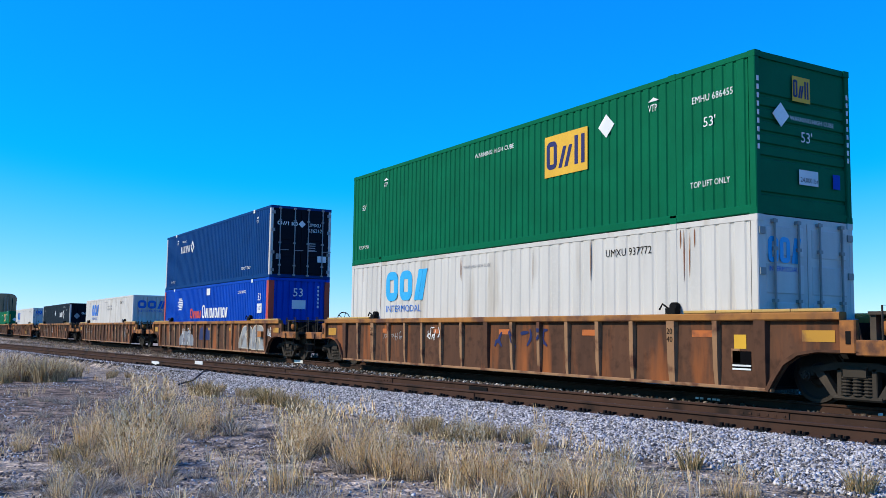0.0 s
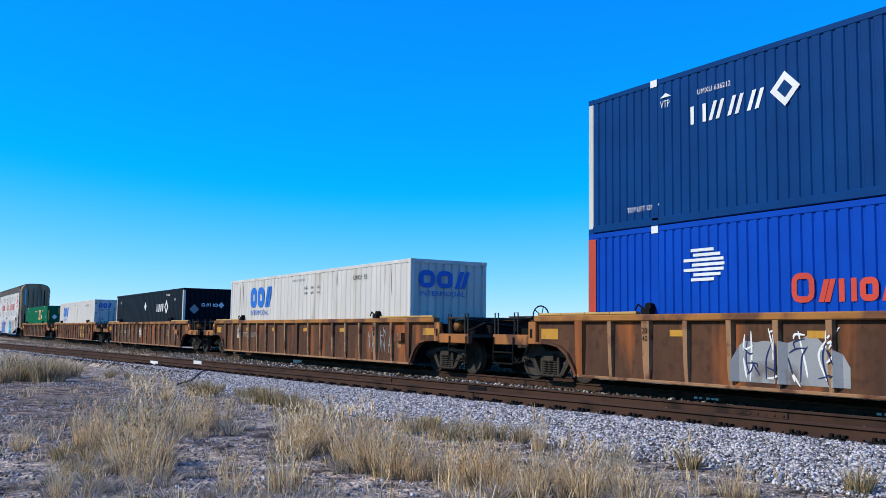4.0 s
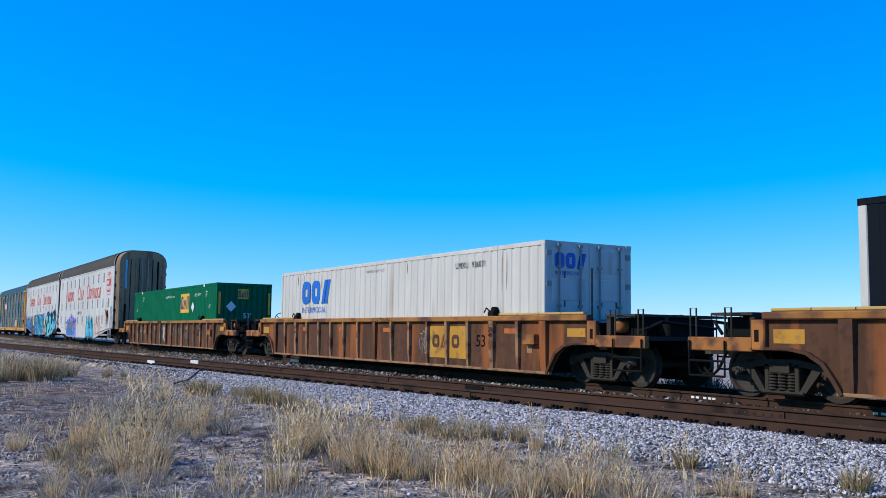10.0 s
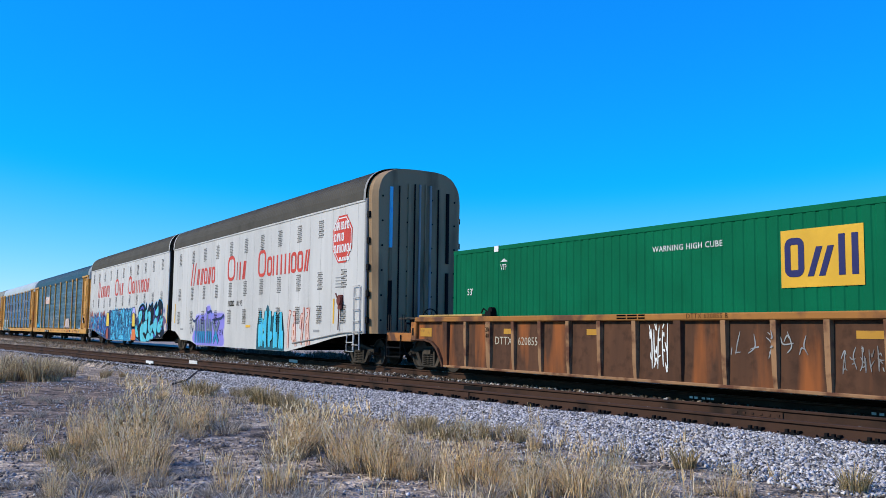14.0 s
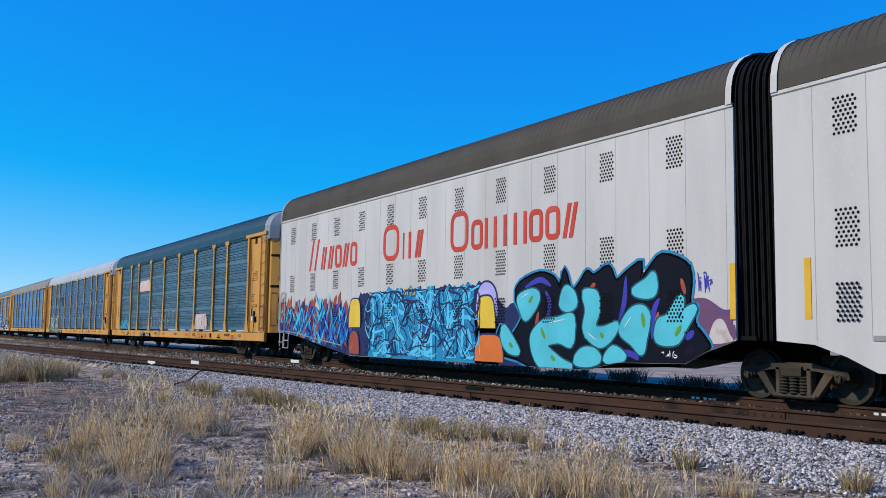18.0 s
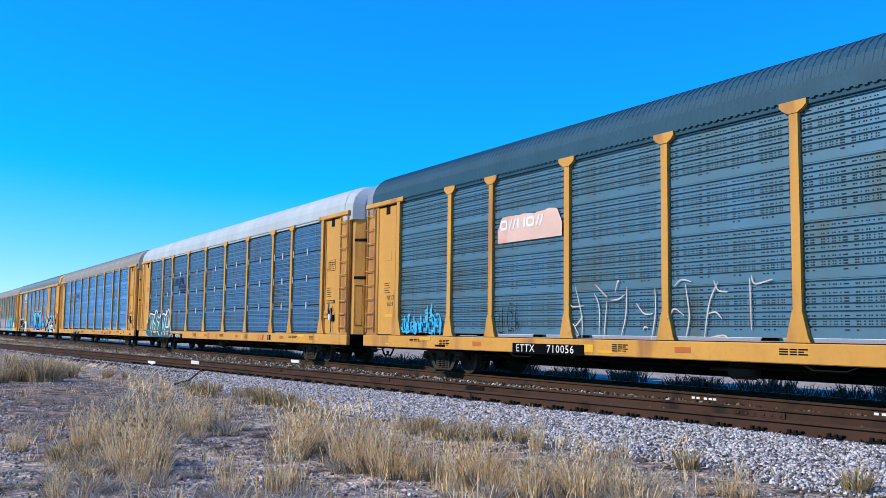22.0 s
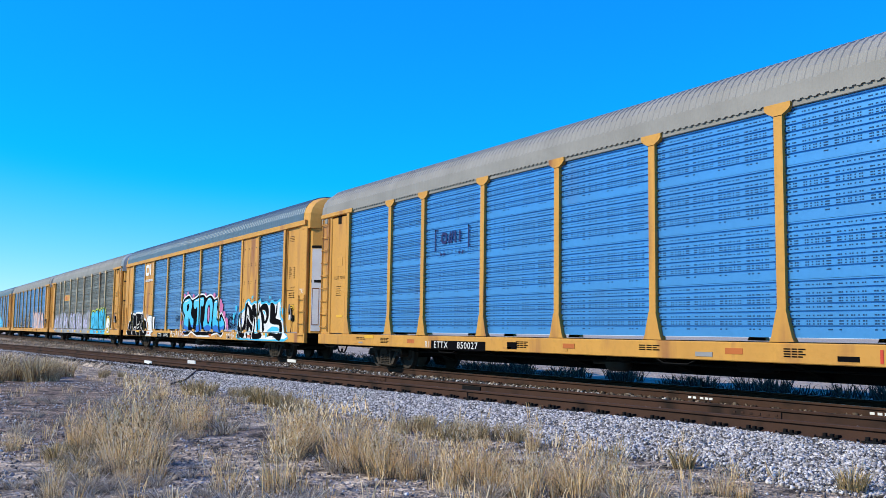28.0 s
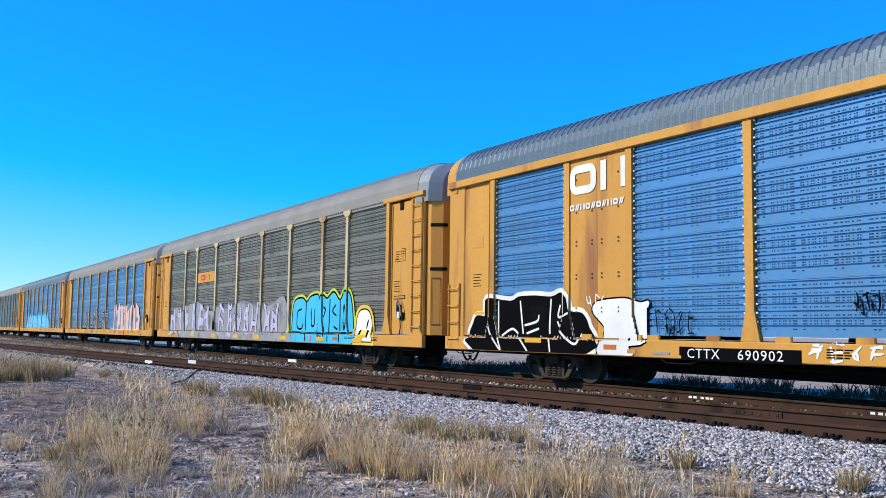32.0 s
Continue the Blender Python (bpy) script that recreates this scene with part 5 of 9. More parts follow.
def rack_car(x, label, roof, panel, style="t", ridged=True, near=True, cap_skin=None):
    car = thing("autorack_car", x, TRACK_Y, RAIL, label, "railway car", "autorack cars")
    CARS.append(car)
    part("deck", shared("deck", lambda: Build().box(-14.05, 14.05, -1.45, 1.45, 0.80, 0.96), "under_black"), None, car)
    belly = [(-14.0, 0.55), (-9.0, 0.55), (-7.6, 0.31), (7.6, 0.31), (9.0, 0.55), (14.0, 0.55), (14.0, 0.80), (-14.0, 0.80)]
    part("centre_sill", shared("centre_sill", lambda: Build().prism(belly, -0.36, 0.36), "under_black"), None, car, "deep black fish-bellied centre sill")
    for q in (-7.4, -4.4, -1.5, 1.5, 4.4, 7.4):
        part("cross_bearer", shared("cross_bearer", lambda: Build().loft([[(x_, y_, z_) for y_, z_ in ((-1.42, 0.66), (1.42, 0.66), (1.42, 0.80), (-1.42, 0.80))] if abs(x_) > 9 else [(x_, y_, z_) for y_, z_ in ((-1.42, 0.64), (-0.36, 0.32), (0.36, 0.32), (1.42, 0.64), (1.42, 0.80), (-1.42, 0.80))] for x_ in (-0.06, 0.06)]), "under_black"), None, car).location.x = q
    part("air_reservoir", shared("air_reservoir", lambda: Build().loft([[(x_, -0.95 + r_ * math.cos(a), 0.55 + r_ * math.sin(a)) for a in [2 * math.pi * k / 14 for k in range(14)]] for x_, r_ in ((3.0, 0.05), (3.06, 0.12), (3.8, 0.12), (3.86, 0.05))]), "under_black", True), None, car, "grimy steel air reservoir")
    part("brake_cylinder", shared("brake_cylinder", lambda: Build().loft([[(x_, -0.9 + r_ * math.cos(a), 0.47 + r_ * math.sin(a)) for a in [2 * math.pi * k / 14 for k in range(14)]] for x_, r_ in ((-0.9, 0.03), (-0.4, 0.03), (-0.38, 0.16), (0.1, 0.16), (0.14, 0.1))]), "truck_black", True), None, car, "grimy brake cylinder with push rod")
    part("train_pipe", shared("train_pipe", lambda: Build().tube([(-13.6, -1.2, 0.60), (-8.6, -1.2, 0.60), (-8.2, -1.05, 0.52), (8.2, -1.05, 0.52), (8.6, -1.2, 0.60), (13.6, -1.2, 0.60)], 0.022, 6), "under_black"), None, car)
    edges, post_skin = [-12.0] + POSTS + [12.0], "post_cream" if panel == "panel_brown" else "rack_yellow"
    for s in (-1, 1):
        part("side_sill", shared("side_sill/%d" % s, lambda: Build().bar(-14.1, 14.1, *sorted((s * 1.40, s * 1.51)), 0.635, 0.965, 0.015), "rack_yellow"), None, car, "yellow side sill of the flat car")
        plate = "rack_yellow" if style == "framed" else roof
        part("top_plate", shared("top_plate/%s/%d" % (plate, s), lambda: Build().bar(-12.3, 12.3, *sorted((s * 1.36, s * 1.47)), 4.78, 4.92, 0.01), plate), None, car)
        if style == "framed":
            part("top_rail", shared("top_rail/%d" % s, lambda: Build().bar(-13.98, 13.98, *sorted((s * 1.38, s * 1.545)), 4.745, 4.925, 0.012), "rack_yellow"), None, car, "yellow rail under the roof edge")
        for p in POSTS:
            if style == "framed":
                ob = part("post", shared("rack_plain_post/%d" % s, lambda: Build().prism([(-0.2, 0.97), (0.2, 0.97), (0.09, 1.5), (0.09, 4.84), (-0.09, 4.84), (-0.09, 1.5)], *sorted((s * 1.40, s * 1.50))), "rack_yellow"), None, car)
            else:
                ob = part("post", shared("rack_post/%s/%d" % (post_skin, s), lambda: t_post_shape(s), post_skin), None, car)
            ob.location.x = p
        for a, c in zip(edges, edges[1:]):
            cuts = [1.05, 1.98, 2.91, 3.84, 4.78]
            if style == "framed" and abs(abs(a + c) / 2 - 8.24) < 0.1:
                for half in (0, 1):
                    w = (c - a) / 2
                    ob = part("sheet_panel", shared("sheet_panel/%d" % s, lambda: Build().box(0.005, w - 0.005, *sorted((s * 1.40, s * 1.465)), 0.98, 4.82), "rack_yellow"), None, car, "plain yellow riveted sheet")
                    ob.location.x = a + half * w
                continue
            for lo, hi in zip(cuts, cuts[1:]):
                if s > 0 and lo > 1.1:
                    continue
                top = 4.78 if s > 0 else hi - (0.006 if ridged else 0.045)
                key = "side_panel/%s/%d/%g/%g/%d" % (panel, s, c - a, lo, ridged)
                if key not in MESHES:
                    MESHES[key] = rack_panel_mesh(0.03, c - a - 0.03, lo, top, s * 1.43, s, panel, ridged)
                ob = part("side_panel", MESHES[key], None, car)
                ob.location.x = a
                if s < 0 and not ridged and near and lo > 1.1:
                    for q in (0.09, (c - a) / 2, c - a - 0.09):
                        clip = part("clip", shared("clip", clip_shape, "clip_white"), None, car)
                        clip.location = (a + q, 0, lo - 0.022)
            if s < 0 and not ridged:
                back = part("panel_backing", shared("panel_backing/%g" % (c - a), lambda: Build().box(0.02, c - a - 0.02, -1.405, -1.395, 1.0, 4.8), "slot_dark"), None, car)
                back.location.x = a
        for d in (-1, 1):
            lo, hi = sorted((d * 12.0, d * 13.3))
            part("door_post", shared("door_post/%d/%d" % (s, d), lambda: Build().prism([(d * 12.0 - 0.09, 1.5), (d * 12.0 - 0.26, 0.98), (d * 12.0 + 0.26, 0.98), (d * 12.0 + 0.09, 1.5), (d * 12.0 + 0.09, 4.85), (d * 12.0 - 0.09, 4.85)], *sorted((s * 1.40, s * 1.515))), "rack_yellow"), None, car)
            part("end_panel", shared("end_panel/%d/%d" % (s, d), lambda: Build().box(lo, hi, *sorted((s * 1.40, s * 1.44)), 1.0, 4.75), "rack_yellow"), None, car, "plain yellow end panel")
            part("end_post", shared("end_post/%d/%d" % (s, d), lambda: Build().post(*sorted((d * 13.3, d * 14.02)), *sorted((s * 1.36, s * 1.47)), 0.97, 4.86, 0.02), "rack_yellow"), None, car)
            if style != "framed":
                part("lintel", shared("lintel/%d/%d" % (s, d), lambda: Build().bar(*sorted((d * 11.7, d * 14.06)), *sorted((s * 1.38, s * 1.53)), 4.79, 4.93, 0.02), "rack_yellow"), None, car)
            if s < 0:
                ladder_parts(car, d * 13.72, -1.50, 0.75 if style == "framed" else 1.05, 2.3 if style == "framed" else 4.75, 0.5, "rack_yellow")
    brake = part("hand_brake", Build().post(12.64, 12.80, -1.54, -1.44, 1.46, 1.82, 0.03).post(12.58, 12.66, -1.50, -1.44, 1.50, 1.66, 0.01).post(12.80, 12.98, -1.50, -1.44, 1.40, 1.60, 0.02), "under_black", car, "black hand brake with chain")
    part("brake_lever", Build().tube([(12.70, -1.555, 1.72), (12.78, -1.56, 1.98), (12.92, -1.56, 1.74), (12.98, -1.56, 1.50)], 0.022), "steel_grey", brake)
    part("brake_case", Build().post(12.72, 12.86, -1.56, -1.50, 1.44, 1.62, 0.02), "clip_white", brake, "pale brake case")
    part("brake_chain", Build().tube([(12.8, -1.49, 1.42), (12.84, -1.49, 1.2), (12.8, -1.5, 0.99)], 0.014), "under_black", brake)
    for d in (-1, 1):
        seam = part("door_seam", shared("door_seam/%d" % d, lambda: Build().box(*sorted((d * 12.13, d * 12.16)), -1.443, -1.44, 1.02, 4.74), "tie_wood"), None, car)
        part("door_rod", shared("door_rod/%d" % d, lambda: Build().tube([(d * 12.2, -1.46, 1.05), (d * 12.2, -1.46, 4.7)], 0.016, 6), "rack_yellow"), None, car)
        if style != "framed":
            part("seal_notch", shared("seal_notch/%d" % d, lambda: Build().post(*sorted((d * 12.62, d * 12.86)), -1.452, -1.43, 4.52, 4.79, 0.01), "under_black"), None, car)
    if style == "framed":
        def washers():
            b = Build()
            for k in range(25):
                b.post(-0.02, 0.02, -1.474, -1.462, 1.14 + 0.148 * k, 1.17 + 0.148 * k, 0.008)
            return b
        for a, c in zip(edges, edges[1:]):
            if abs(abs(a + c) / 2 - 8.24) > 0.1:
                for q in (a + 0.13, c - 0.13):
                    tagged(part("washer_strip", shared("washer_strip", washers, "clip_white"), None, car, "row of small pale washers"), kind="stuff").location.x = q
        for p in POSTS[:-1]:
            for q in (0.65, 2.1):
                part("panel_hinge", shared("panel_hinge", lambda: Build().post(-0.16, 0.16, -1.50, -1.44, 0.96, 1.06, 0.015), "rack_yellow"), None, car).location.x = p + q
    if style == "framed":
        for d in (-1, 1):
            for q in (7.6, 8.1, 8.4, 8.9):
                for z in (1.5, 1.58, 2.2, 2.28, 2.9, 2.98, 3.6, 3.68, 4.3):
                    part("rivet", shared("rivet", lambda: Build().box(-0.02, 0.02, -1.475, -1.465, 0, 0.035), "tie_wood"), None, car).location = (d * q, 0, z)
    for q in (-13.2, -6.0, 2.0, 8.5, 13.3):
        part("hose_loop", shared("hose_loop", lambda: Build().tube([(-0.5, -1.46, 0.63), (-0.3, -1.47, 0.55), (0.3, -1.47, 0.55), (0.5, -1.46, 0.63)], 0.014, 5), "under_black"), None, car).location.x = q
    part("roof", shared("rack_roof/" + roof, lambda: arc_roof(-13.7, 13.7, 0.21 if roof == "roof_silver" else 0.155, {"roof_white": 0.005, "roof_silver": 0.034}.get(roof, 0.024)), roof, False), None, car)
    for d in (-1, 1):
        body = [(-1.0, 0.98), (1.0, 0.98), (1.0, 4.62), (-1.0, 4.62)]
        b = Build().loft([[(q, y * w, z) for y, z in body] for q, w in ((d * 13.9, 1.36), (d * 14.2, 1.33), (d * 14.42, 1.08))][::-d])
        part("end_door", shared("end_door/%d" % d, lambda: b, "rack_yellow"), None, car, "yellow folding end doors")
        for z in (2.72, 3.92):
            part("door_strap", shared("door_strap/%d/%g" % (d, z), lambda: Build().loft([[(d * q, y, zz) for q, y in ((14.19, -1.345), (14.435, -1.09), (14.45, -0.95), (14.43, -0.95), (14.41, -1.08), (14.18, -1.33))][::d] for zz in (z, z + 0.09)]), "under_black"), None, car, "black rubber pad on the end door")
        hatch = Build()
        for a, c, e, f in ((1.25, 1.28, 0, 1), (2.5, 2.53, 0, 1), (1.25, 2.53, 0, 0.06), (1.25, 2.53, 0.94, 1)):
            hatch.add([(d * (14.225 + 0.17 * q), -1.305 + 0.19 * q - 0.012, zz) for q, zz in ((e, a), (f, a), (f, c), (e, c))], [(0, 1, 2, 3)])
        tagged(part("door_hatch", shared("door_hatch/%d" % d, lambda: hatch, "rust_run"), None, car, "rusty outline of a hatch"), kind="stuff")
        cap = [(y / 1.5, z) for y, z in roof_profile(1.5, 4.86, 5.82, 14)]
        rim = [(1.0, 4.62)] + cap[::-1] + [(-1.0, 4.62)]
        b2 = Build().loft([[(q, y * w, z - drop * max(0.0, z - 4.86)) for y, z in rim] for q, w, drop in ((d * 13.62, 1.495, -0.01), (d * 14.2, 1.44, 0.06), (d * 14.42, 1.12, 0.2))][::-d])
        part("roof_end", shared("roof_end/%s/%d" % (cap_skin or roof, d), lambda: b2, cap_skin or roof), None, car)
        coupler(car, d * 14.1, d)
        truck(car, d * 10.15, 0.42)
    return car


# ---- covered articulated pair ----
def covered_unit(x, label, lead):
    """One half of a white articulated car: smooth sides with a low belly, dark rounded roof; lead: the side of its outer end."""
    car = thing("covered_car", x, TRACK_Y, RAIL, label, "railway car", "covered car pair")
    CARS.append(car)
    h = 10.78
    inner = 11.0 if lead > 0 else 10.43
    joint = [(-inner, 1.0), (-10.3, 0.95), (-9.75, 0.78), (-9.25, 0.56), (-7.5, 0.52), (-6.5, 0.34)]
    outer = [(4.6, 0.32), (5.6, 0.44), (7.2, 0.64), (8.6, 0.84), (9.9, 0.95), (h, 1.0)]
    ring = joint + outer + [(h, 5.05), (-inner, 5.05)]
    ends = (-inner, h) if lead > 0 else (-h, inner)
    if lead < 0:
        ring = [(-a, c) for a, c in ring][::-1]
    for s in (-1, 1):
        part("side_wall", Build().prism(ring, *sorted((s * 1.63, s * 1.59))), "kcs_white", car, "white painted side wall")
        seam = Build()
        for k in range(23):
            a = -10.25 + k * 0.932
            seam.box(a - 0.005, a + 0.005, *sorted((s * 1.63, s * 1.632)), 1.02, 5.03)
        part("wall_seam", seam, "seam_grey", car)
        part("eave_strip", Build().bar(*ends, *sorted((s * 1.60, s * 1.655)), 5.0, 5.07, 0.012), "kcs_white", car)
    part("roof", arc_roof(*ends, 0.17, 0.02, 1.65, 5.06, 6.10, 18), "roof_dark", car, "dark grey corrugated roof")
    q = -lead * inner
    part("end_arch", arc_roof(*sorted((q, q + lead * 0.13)), 0.5, 0.0, 1.675, 5.05, 6.135, 18), "kcs_white", car, "white end arch of the roof")
    part("inner_floor", Build().box(-h, h, -1.55, 1.55, 1.0, 1.07), "under_black", car)
    part("belly", Build().box(-6.1, 4.4, -1.5, 1.5, 0.36, 0.42) if lead > 0 else Build().box(-4.4, 6.1, -1.5, 1.5, 0.36, 0.42), "under_black", car)
    part("centre_sill", Build().box(-h, h, -0.35, 0.35, 0.62, 1.0), "under_black", car)
    out = []
    for k in range(19):
        a = math.pi * k / 18
        cx = math.cos(a)
        out.append((-1.58 * math.copysign(abs(cx) ** 0.55, cx), 5.06 + 1.0 * math.sin(a) ** 0.75))
    out = [(1.5, 1.0), ] + out[::-1] + [(-1.5, 1.0)]
    for d in (-1, 1):
        deep = 0.42 if d == lead else 0.2
        h = abs(ends[0] if d < 0 else ends[1])
        b = Build().loft([[(d * q, y * w, z) for y, z in out] for q, w in ((h - 0.05, 1.0), (h + deep * 0.6, 0.99), (h + deep, 0.9))][::-d])
        part("end_door", b, "kcs_end" if d == lead else "under_black", car, "weathered grey-brown end doors" if d == lead else "black accordion seal between the units")
        if d != lead:
            for k in range(6):
                w = 1.0 - 0.02 * (k % 2)
                part("bellows_fold", Build().loft([[(d * (h + 0.02 + 0.065 * k + q), y * w * 1.02, z) for y, z in out] for q in (0, 0.03)][::-d]), "under_black", car)
        else:
            # the upper sky-blue rib is a sky reflection put into colour
            for y, wide, z0, z1, mat in ((-1.0, 0.05, 3.6, 5.45, "tag_sky"), (-1.0, 0.06, 1.1, 2.6, "under_black"), (-1.0, 0.05, 2.62, 3.58, "kcs_end"), (-0.38, 0.04, 1.1, 5.6, "kcs_end"), (0.0, 0.03, 1.1, 5.6, "steel_grey"),
                                     (0.38, 0.035, 1.1, 5.6, "steel_grey"), (1.0, 0.05, 3.2, 5.4, "under_black"), (1.0, 0.05, 1.1, 2.9, "under_black"), (-0.72, 0.015, 1.1, 5.5, "under_black"), (-0.18, 0.015, 1.1, 5.6, "under_black"), (0.2, 0.02, 1.1, 5.6, "kcs_end"), (0.66, 0.018, 1.1, 5.5, "under_black")):
                part("door_rib", Build().post(*sorted((d * (h + deep - 0.01), d * (h + deep + 0.05))), y - wide, y + wide, z0, z1, 0.01), mat, car)
            for y in (-1.28, -0.42, 0.44, 1.26):
                for k in range(6):
                    part("door_bolt", Build().cyl((d * (h + deep * 0.8), y, 1.4 + 0.75 * k), (d * (h + deep + 0.02), y, 1.4 + 0.75 * k), 0.03, 8), "under_black", car)
            part("door_edge", Build().post(*sorted((d * (h - 0.06), d * (h + 0.06))), -1.64, -1.56, 1.0, 5.1, 0.02), "steel_grey", car)
            for s in (-1, 1):
                for z in (1.4, 2.2, 3.0, 3.8, 4.6):
                    part("hinge", Build().box(*sorted((d * (h + 0.0), d * (h + 0.2))), *sorted((s * 1.56, s * 1.62)), z - 0.09, z + 0.09), "under_black", car)
    coupler(car, lead * 10.83, lead)
    part("end_arch", arc_roof(*sorted((lead * 10.66, lead * 10.80)), 0.5, 0.0, 1.668, 5.05, 6.125, 18), "steel_grey", car, "grey end arch of the roof")
    gear = Build().post(*sorted((lead * 9.05, lead * 9.3)), -1.72, -1.63, 1.75, 2.2, 0.03).cyl((lead * 9.18, -1.75, 2.02), (lead * 9.18, -1.70, 2.02), 0.14, 12).tube([(lead * 9.18, -1.74, 2.02), (lead * 9.0, -1.76, 2.25)], 0.025).tube([(lead * 9.1, -1.68, 1.75), (lead * 9.06, -1.68, 1.1)], 0.02)
    if lead > 0:
        part("hand_brake", gear, "brake_red", car, "dull red hand brake")
    steps_ = Build()
    for z in (0.45, 0.72):
        steps_.tube([(lead * 9.7, -1.66, 0.98), (lead * 9.7, -1.68, z), (lead * 10.2, -1.68, z), (lead * 10.2, -1.66, 0.98)], 0.018)
    part("side_step", steps_, "kcs_white", car)
    part("sill_pipe", Build().tube([(lead * 5.2, -1.66, 0.62), (lead * 7.2, -1.66, 0.80), (lead * 9.2, -1.66, 1.0), (lead * 10.7, -1.66, 1.06)], 0.02), "steel_grey", car)
    ladder_parts(car, lead * 10.35, -1.665, 0.5, 2.4, 0.42, "kcs_white", 0.36)
    truck(car, lead * 9.35, 0.42)
    if lead > 0:
        truck(car, -11.15, 0.42)
    return car


HOLES = Build()
for row in range(9):
    for col in range(5):
        cx, cz = (col - 2) * 0.082 + (0.041 if row % 2 else 0), (row - 4) * 0.068
        HOLES.add([(cx + 0.026 * math.cos(a), 0, cz + 0.026 * math.sin(a)) for a in [k * math.pi / 4 for k in range(8)]], [(0, 1, 2, 3, 4, 5, 6, 7)])
VENT = HOLES.mesh("vent", "under_black")


def vents(car, xs):
    """Three rows of pierced vent panels along a side."""
    for z in (4.44, 2.72, 1.60):
        for x in xs:
            ob = part("vent", VENT, None, car, "panel of small round vent holes")
            ob.location = (x, -1.652 if z < 2 else -1.6345, z)
# ---- the train, from its head to its tail ----
WELLS = [98.45, 74.65, 50.70, 26.87, 2.92, -21.20]
wells = [well_car(x, "rusty brown well car with faded yellow top chords", 10 + k, 1 if k == 3 else -1) for k, x in enumerate(WELLS)]
LOW, HIGH = 0.29, 3.17
csx_a = container(WELLS[0], LOW, "white_paint", "scuffed white container in a well car", end="doors", far_end="ribbed", door_bars="steel_grey", pitch=0.36, wave=0.017)
emp_a = container(WELLS[0], HIGH, "green_paint", "dark green container stacked on a white one", end="level", pitch=0.235, wave=0.022)
pacer_b = container(WELLS[1], LOW, "bright_blue_paint", "bright blue container with red corner posts", post="red_paint", pitch=0.22, wave=0.024)
umax_b = container(WELLS[1], HIGH, "blue_paint", "dark blue container stacked on a bright blue one", end="doors", post="white_paint", door_skin="black_paint", door_bars="mark_grey", pitch=0.22, wave=0.020)
csx_c = container(WELLS[2], LOW, "white_paint", "white container with a blue mark in a well car", end="ribbed", pitch=0.36, wave=0.017)
umax_d = container(WELLS[3], LOW, "black_paint", "near-black container with white corner posts", post="white_paint", pitch=0.3, wave=0.008)
csx_e = container(WELLS[4], LOW, "white_paint", "white container with steel doors in a well car", end="doors", pitch=0.36, wave=0.017)
emp_f = container(WELLS[5], LOW, "green_paint", "green container in the last well car", end="ribbed", pitch=0.24, wave=0.012)
kcs_1 = covered_unit(-44.6, "leading white covered car unit with painted tags", 1)
kcs_2 = covered_unit(-66.85, "trailing white covered car unit covered with murals", -1)
RACKS = [-93.6, -123.0, -152.4, -181.8, -211.2, -240.6, -270.0, -299.4, -328.8]
KINDS = [("roof_blue_grey", "panel_grey", "t", "yellow autorack car with slate-grey pierced panels"),
         ("roof_white", "panel_slate", "t", "yellow autorack car with white roof and slate panels"),
         ("roof_grey", "panel_blue", "t", "yellow autorack car with pale roof and bright blue panels"),
         ("roof_silver", "panel_steel", "framed", "yellow framed autorack car with blue panels and tags"),
         ("roof_grey", "panel_brown", "t", "yellow autorack car with brownish grey tagged panels"),
         ("roof_grey", "panel_steel", "t", "yellow autorack car with pale roof and steel-blue panels"),
         ("roof_silver", "panel_steel", "t", "yellow autorack car with silver roof and blue panels"),
         ("roof_grey", "panel_grey", "t", "yellow autorack car with slate-grey pierced panels"),
         ("roof_grey", "panel_grey", "t", "yellow autorack car with slate-grey pierced panels")]
racks = [rack_car(x, label, roof, panel, style, panel != "panel_slate", k < 5, {0: "cap_grey", 3: "rack_yellow", 4: "cap_grey"}.get(k)) for k, (x, (roof, panel, style, label)) in enumerate(zip(RACKS, KINDS))]
vents(kcs_1, [-9.70] + [-9.38 + 1.868 * k for k in range(1, 11)])
vents(kcs_2, [-9.60 + 1.863 * k for k in range(11)])
# ---- painted tags ----
def rack_skin(x, z):
    """Depth of an autorack's near side at a place: sill, posts or panels."""
    if z < 0.975:
        return -1.512
    for p in POSTS + [-12.0, 12.0]:
        wide = 0.10 if z > 1.5 else 0.10 + (1.5 - z) * 0.3
        if abs(x - p) < wide:
            return -1.518
    return -1.4645 if abs(x) < 12 else -1.443


def frame_skin(x, z):
    """The same for the framed car with its plain sheets."""
    return -1.468 if z > 0.975 and 7.28 < abs(x) < 9.2 and rack_skin(x, z) > -1.5 else rack_skin(x, z)


def well_skin(x, z):
    for p in RIBS:
        if abs(x - p) < 0.06:
            return -1.475
    return -1.388


flat_skin = lambda x, z: -1.634


def smooth_line(points, n=6):
    """A soft curve through the points."""
    out = []
    pts = [points[0]] + points + [points[-1]]
    for a, b, c, d in zip(pts, pts[1:], pts[2:], pts[3:]):
        for k in range(n):
            t = k / n
            out.append(tuple(0.5 * (2 * b[i] + (c[i] - a[i]) * t + (2 * a[i] - 5 * b[i] + 4 * c[i] - d[i]) * t * t + (3 * b[i] - a[i] - 3 * c[i] + d[i]) * t ** 3) for i in (0, 1)))
    return out + [points[-1]]


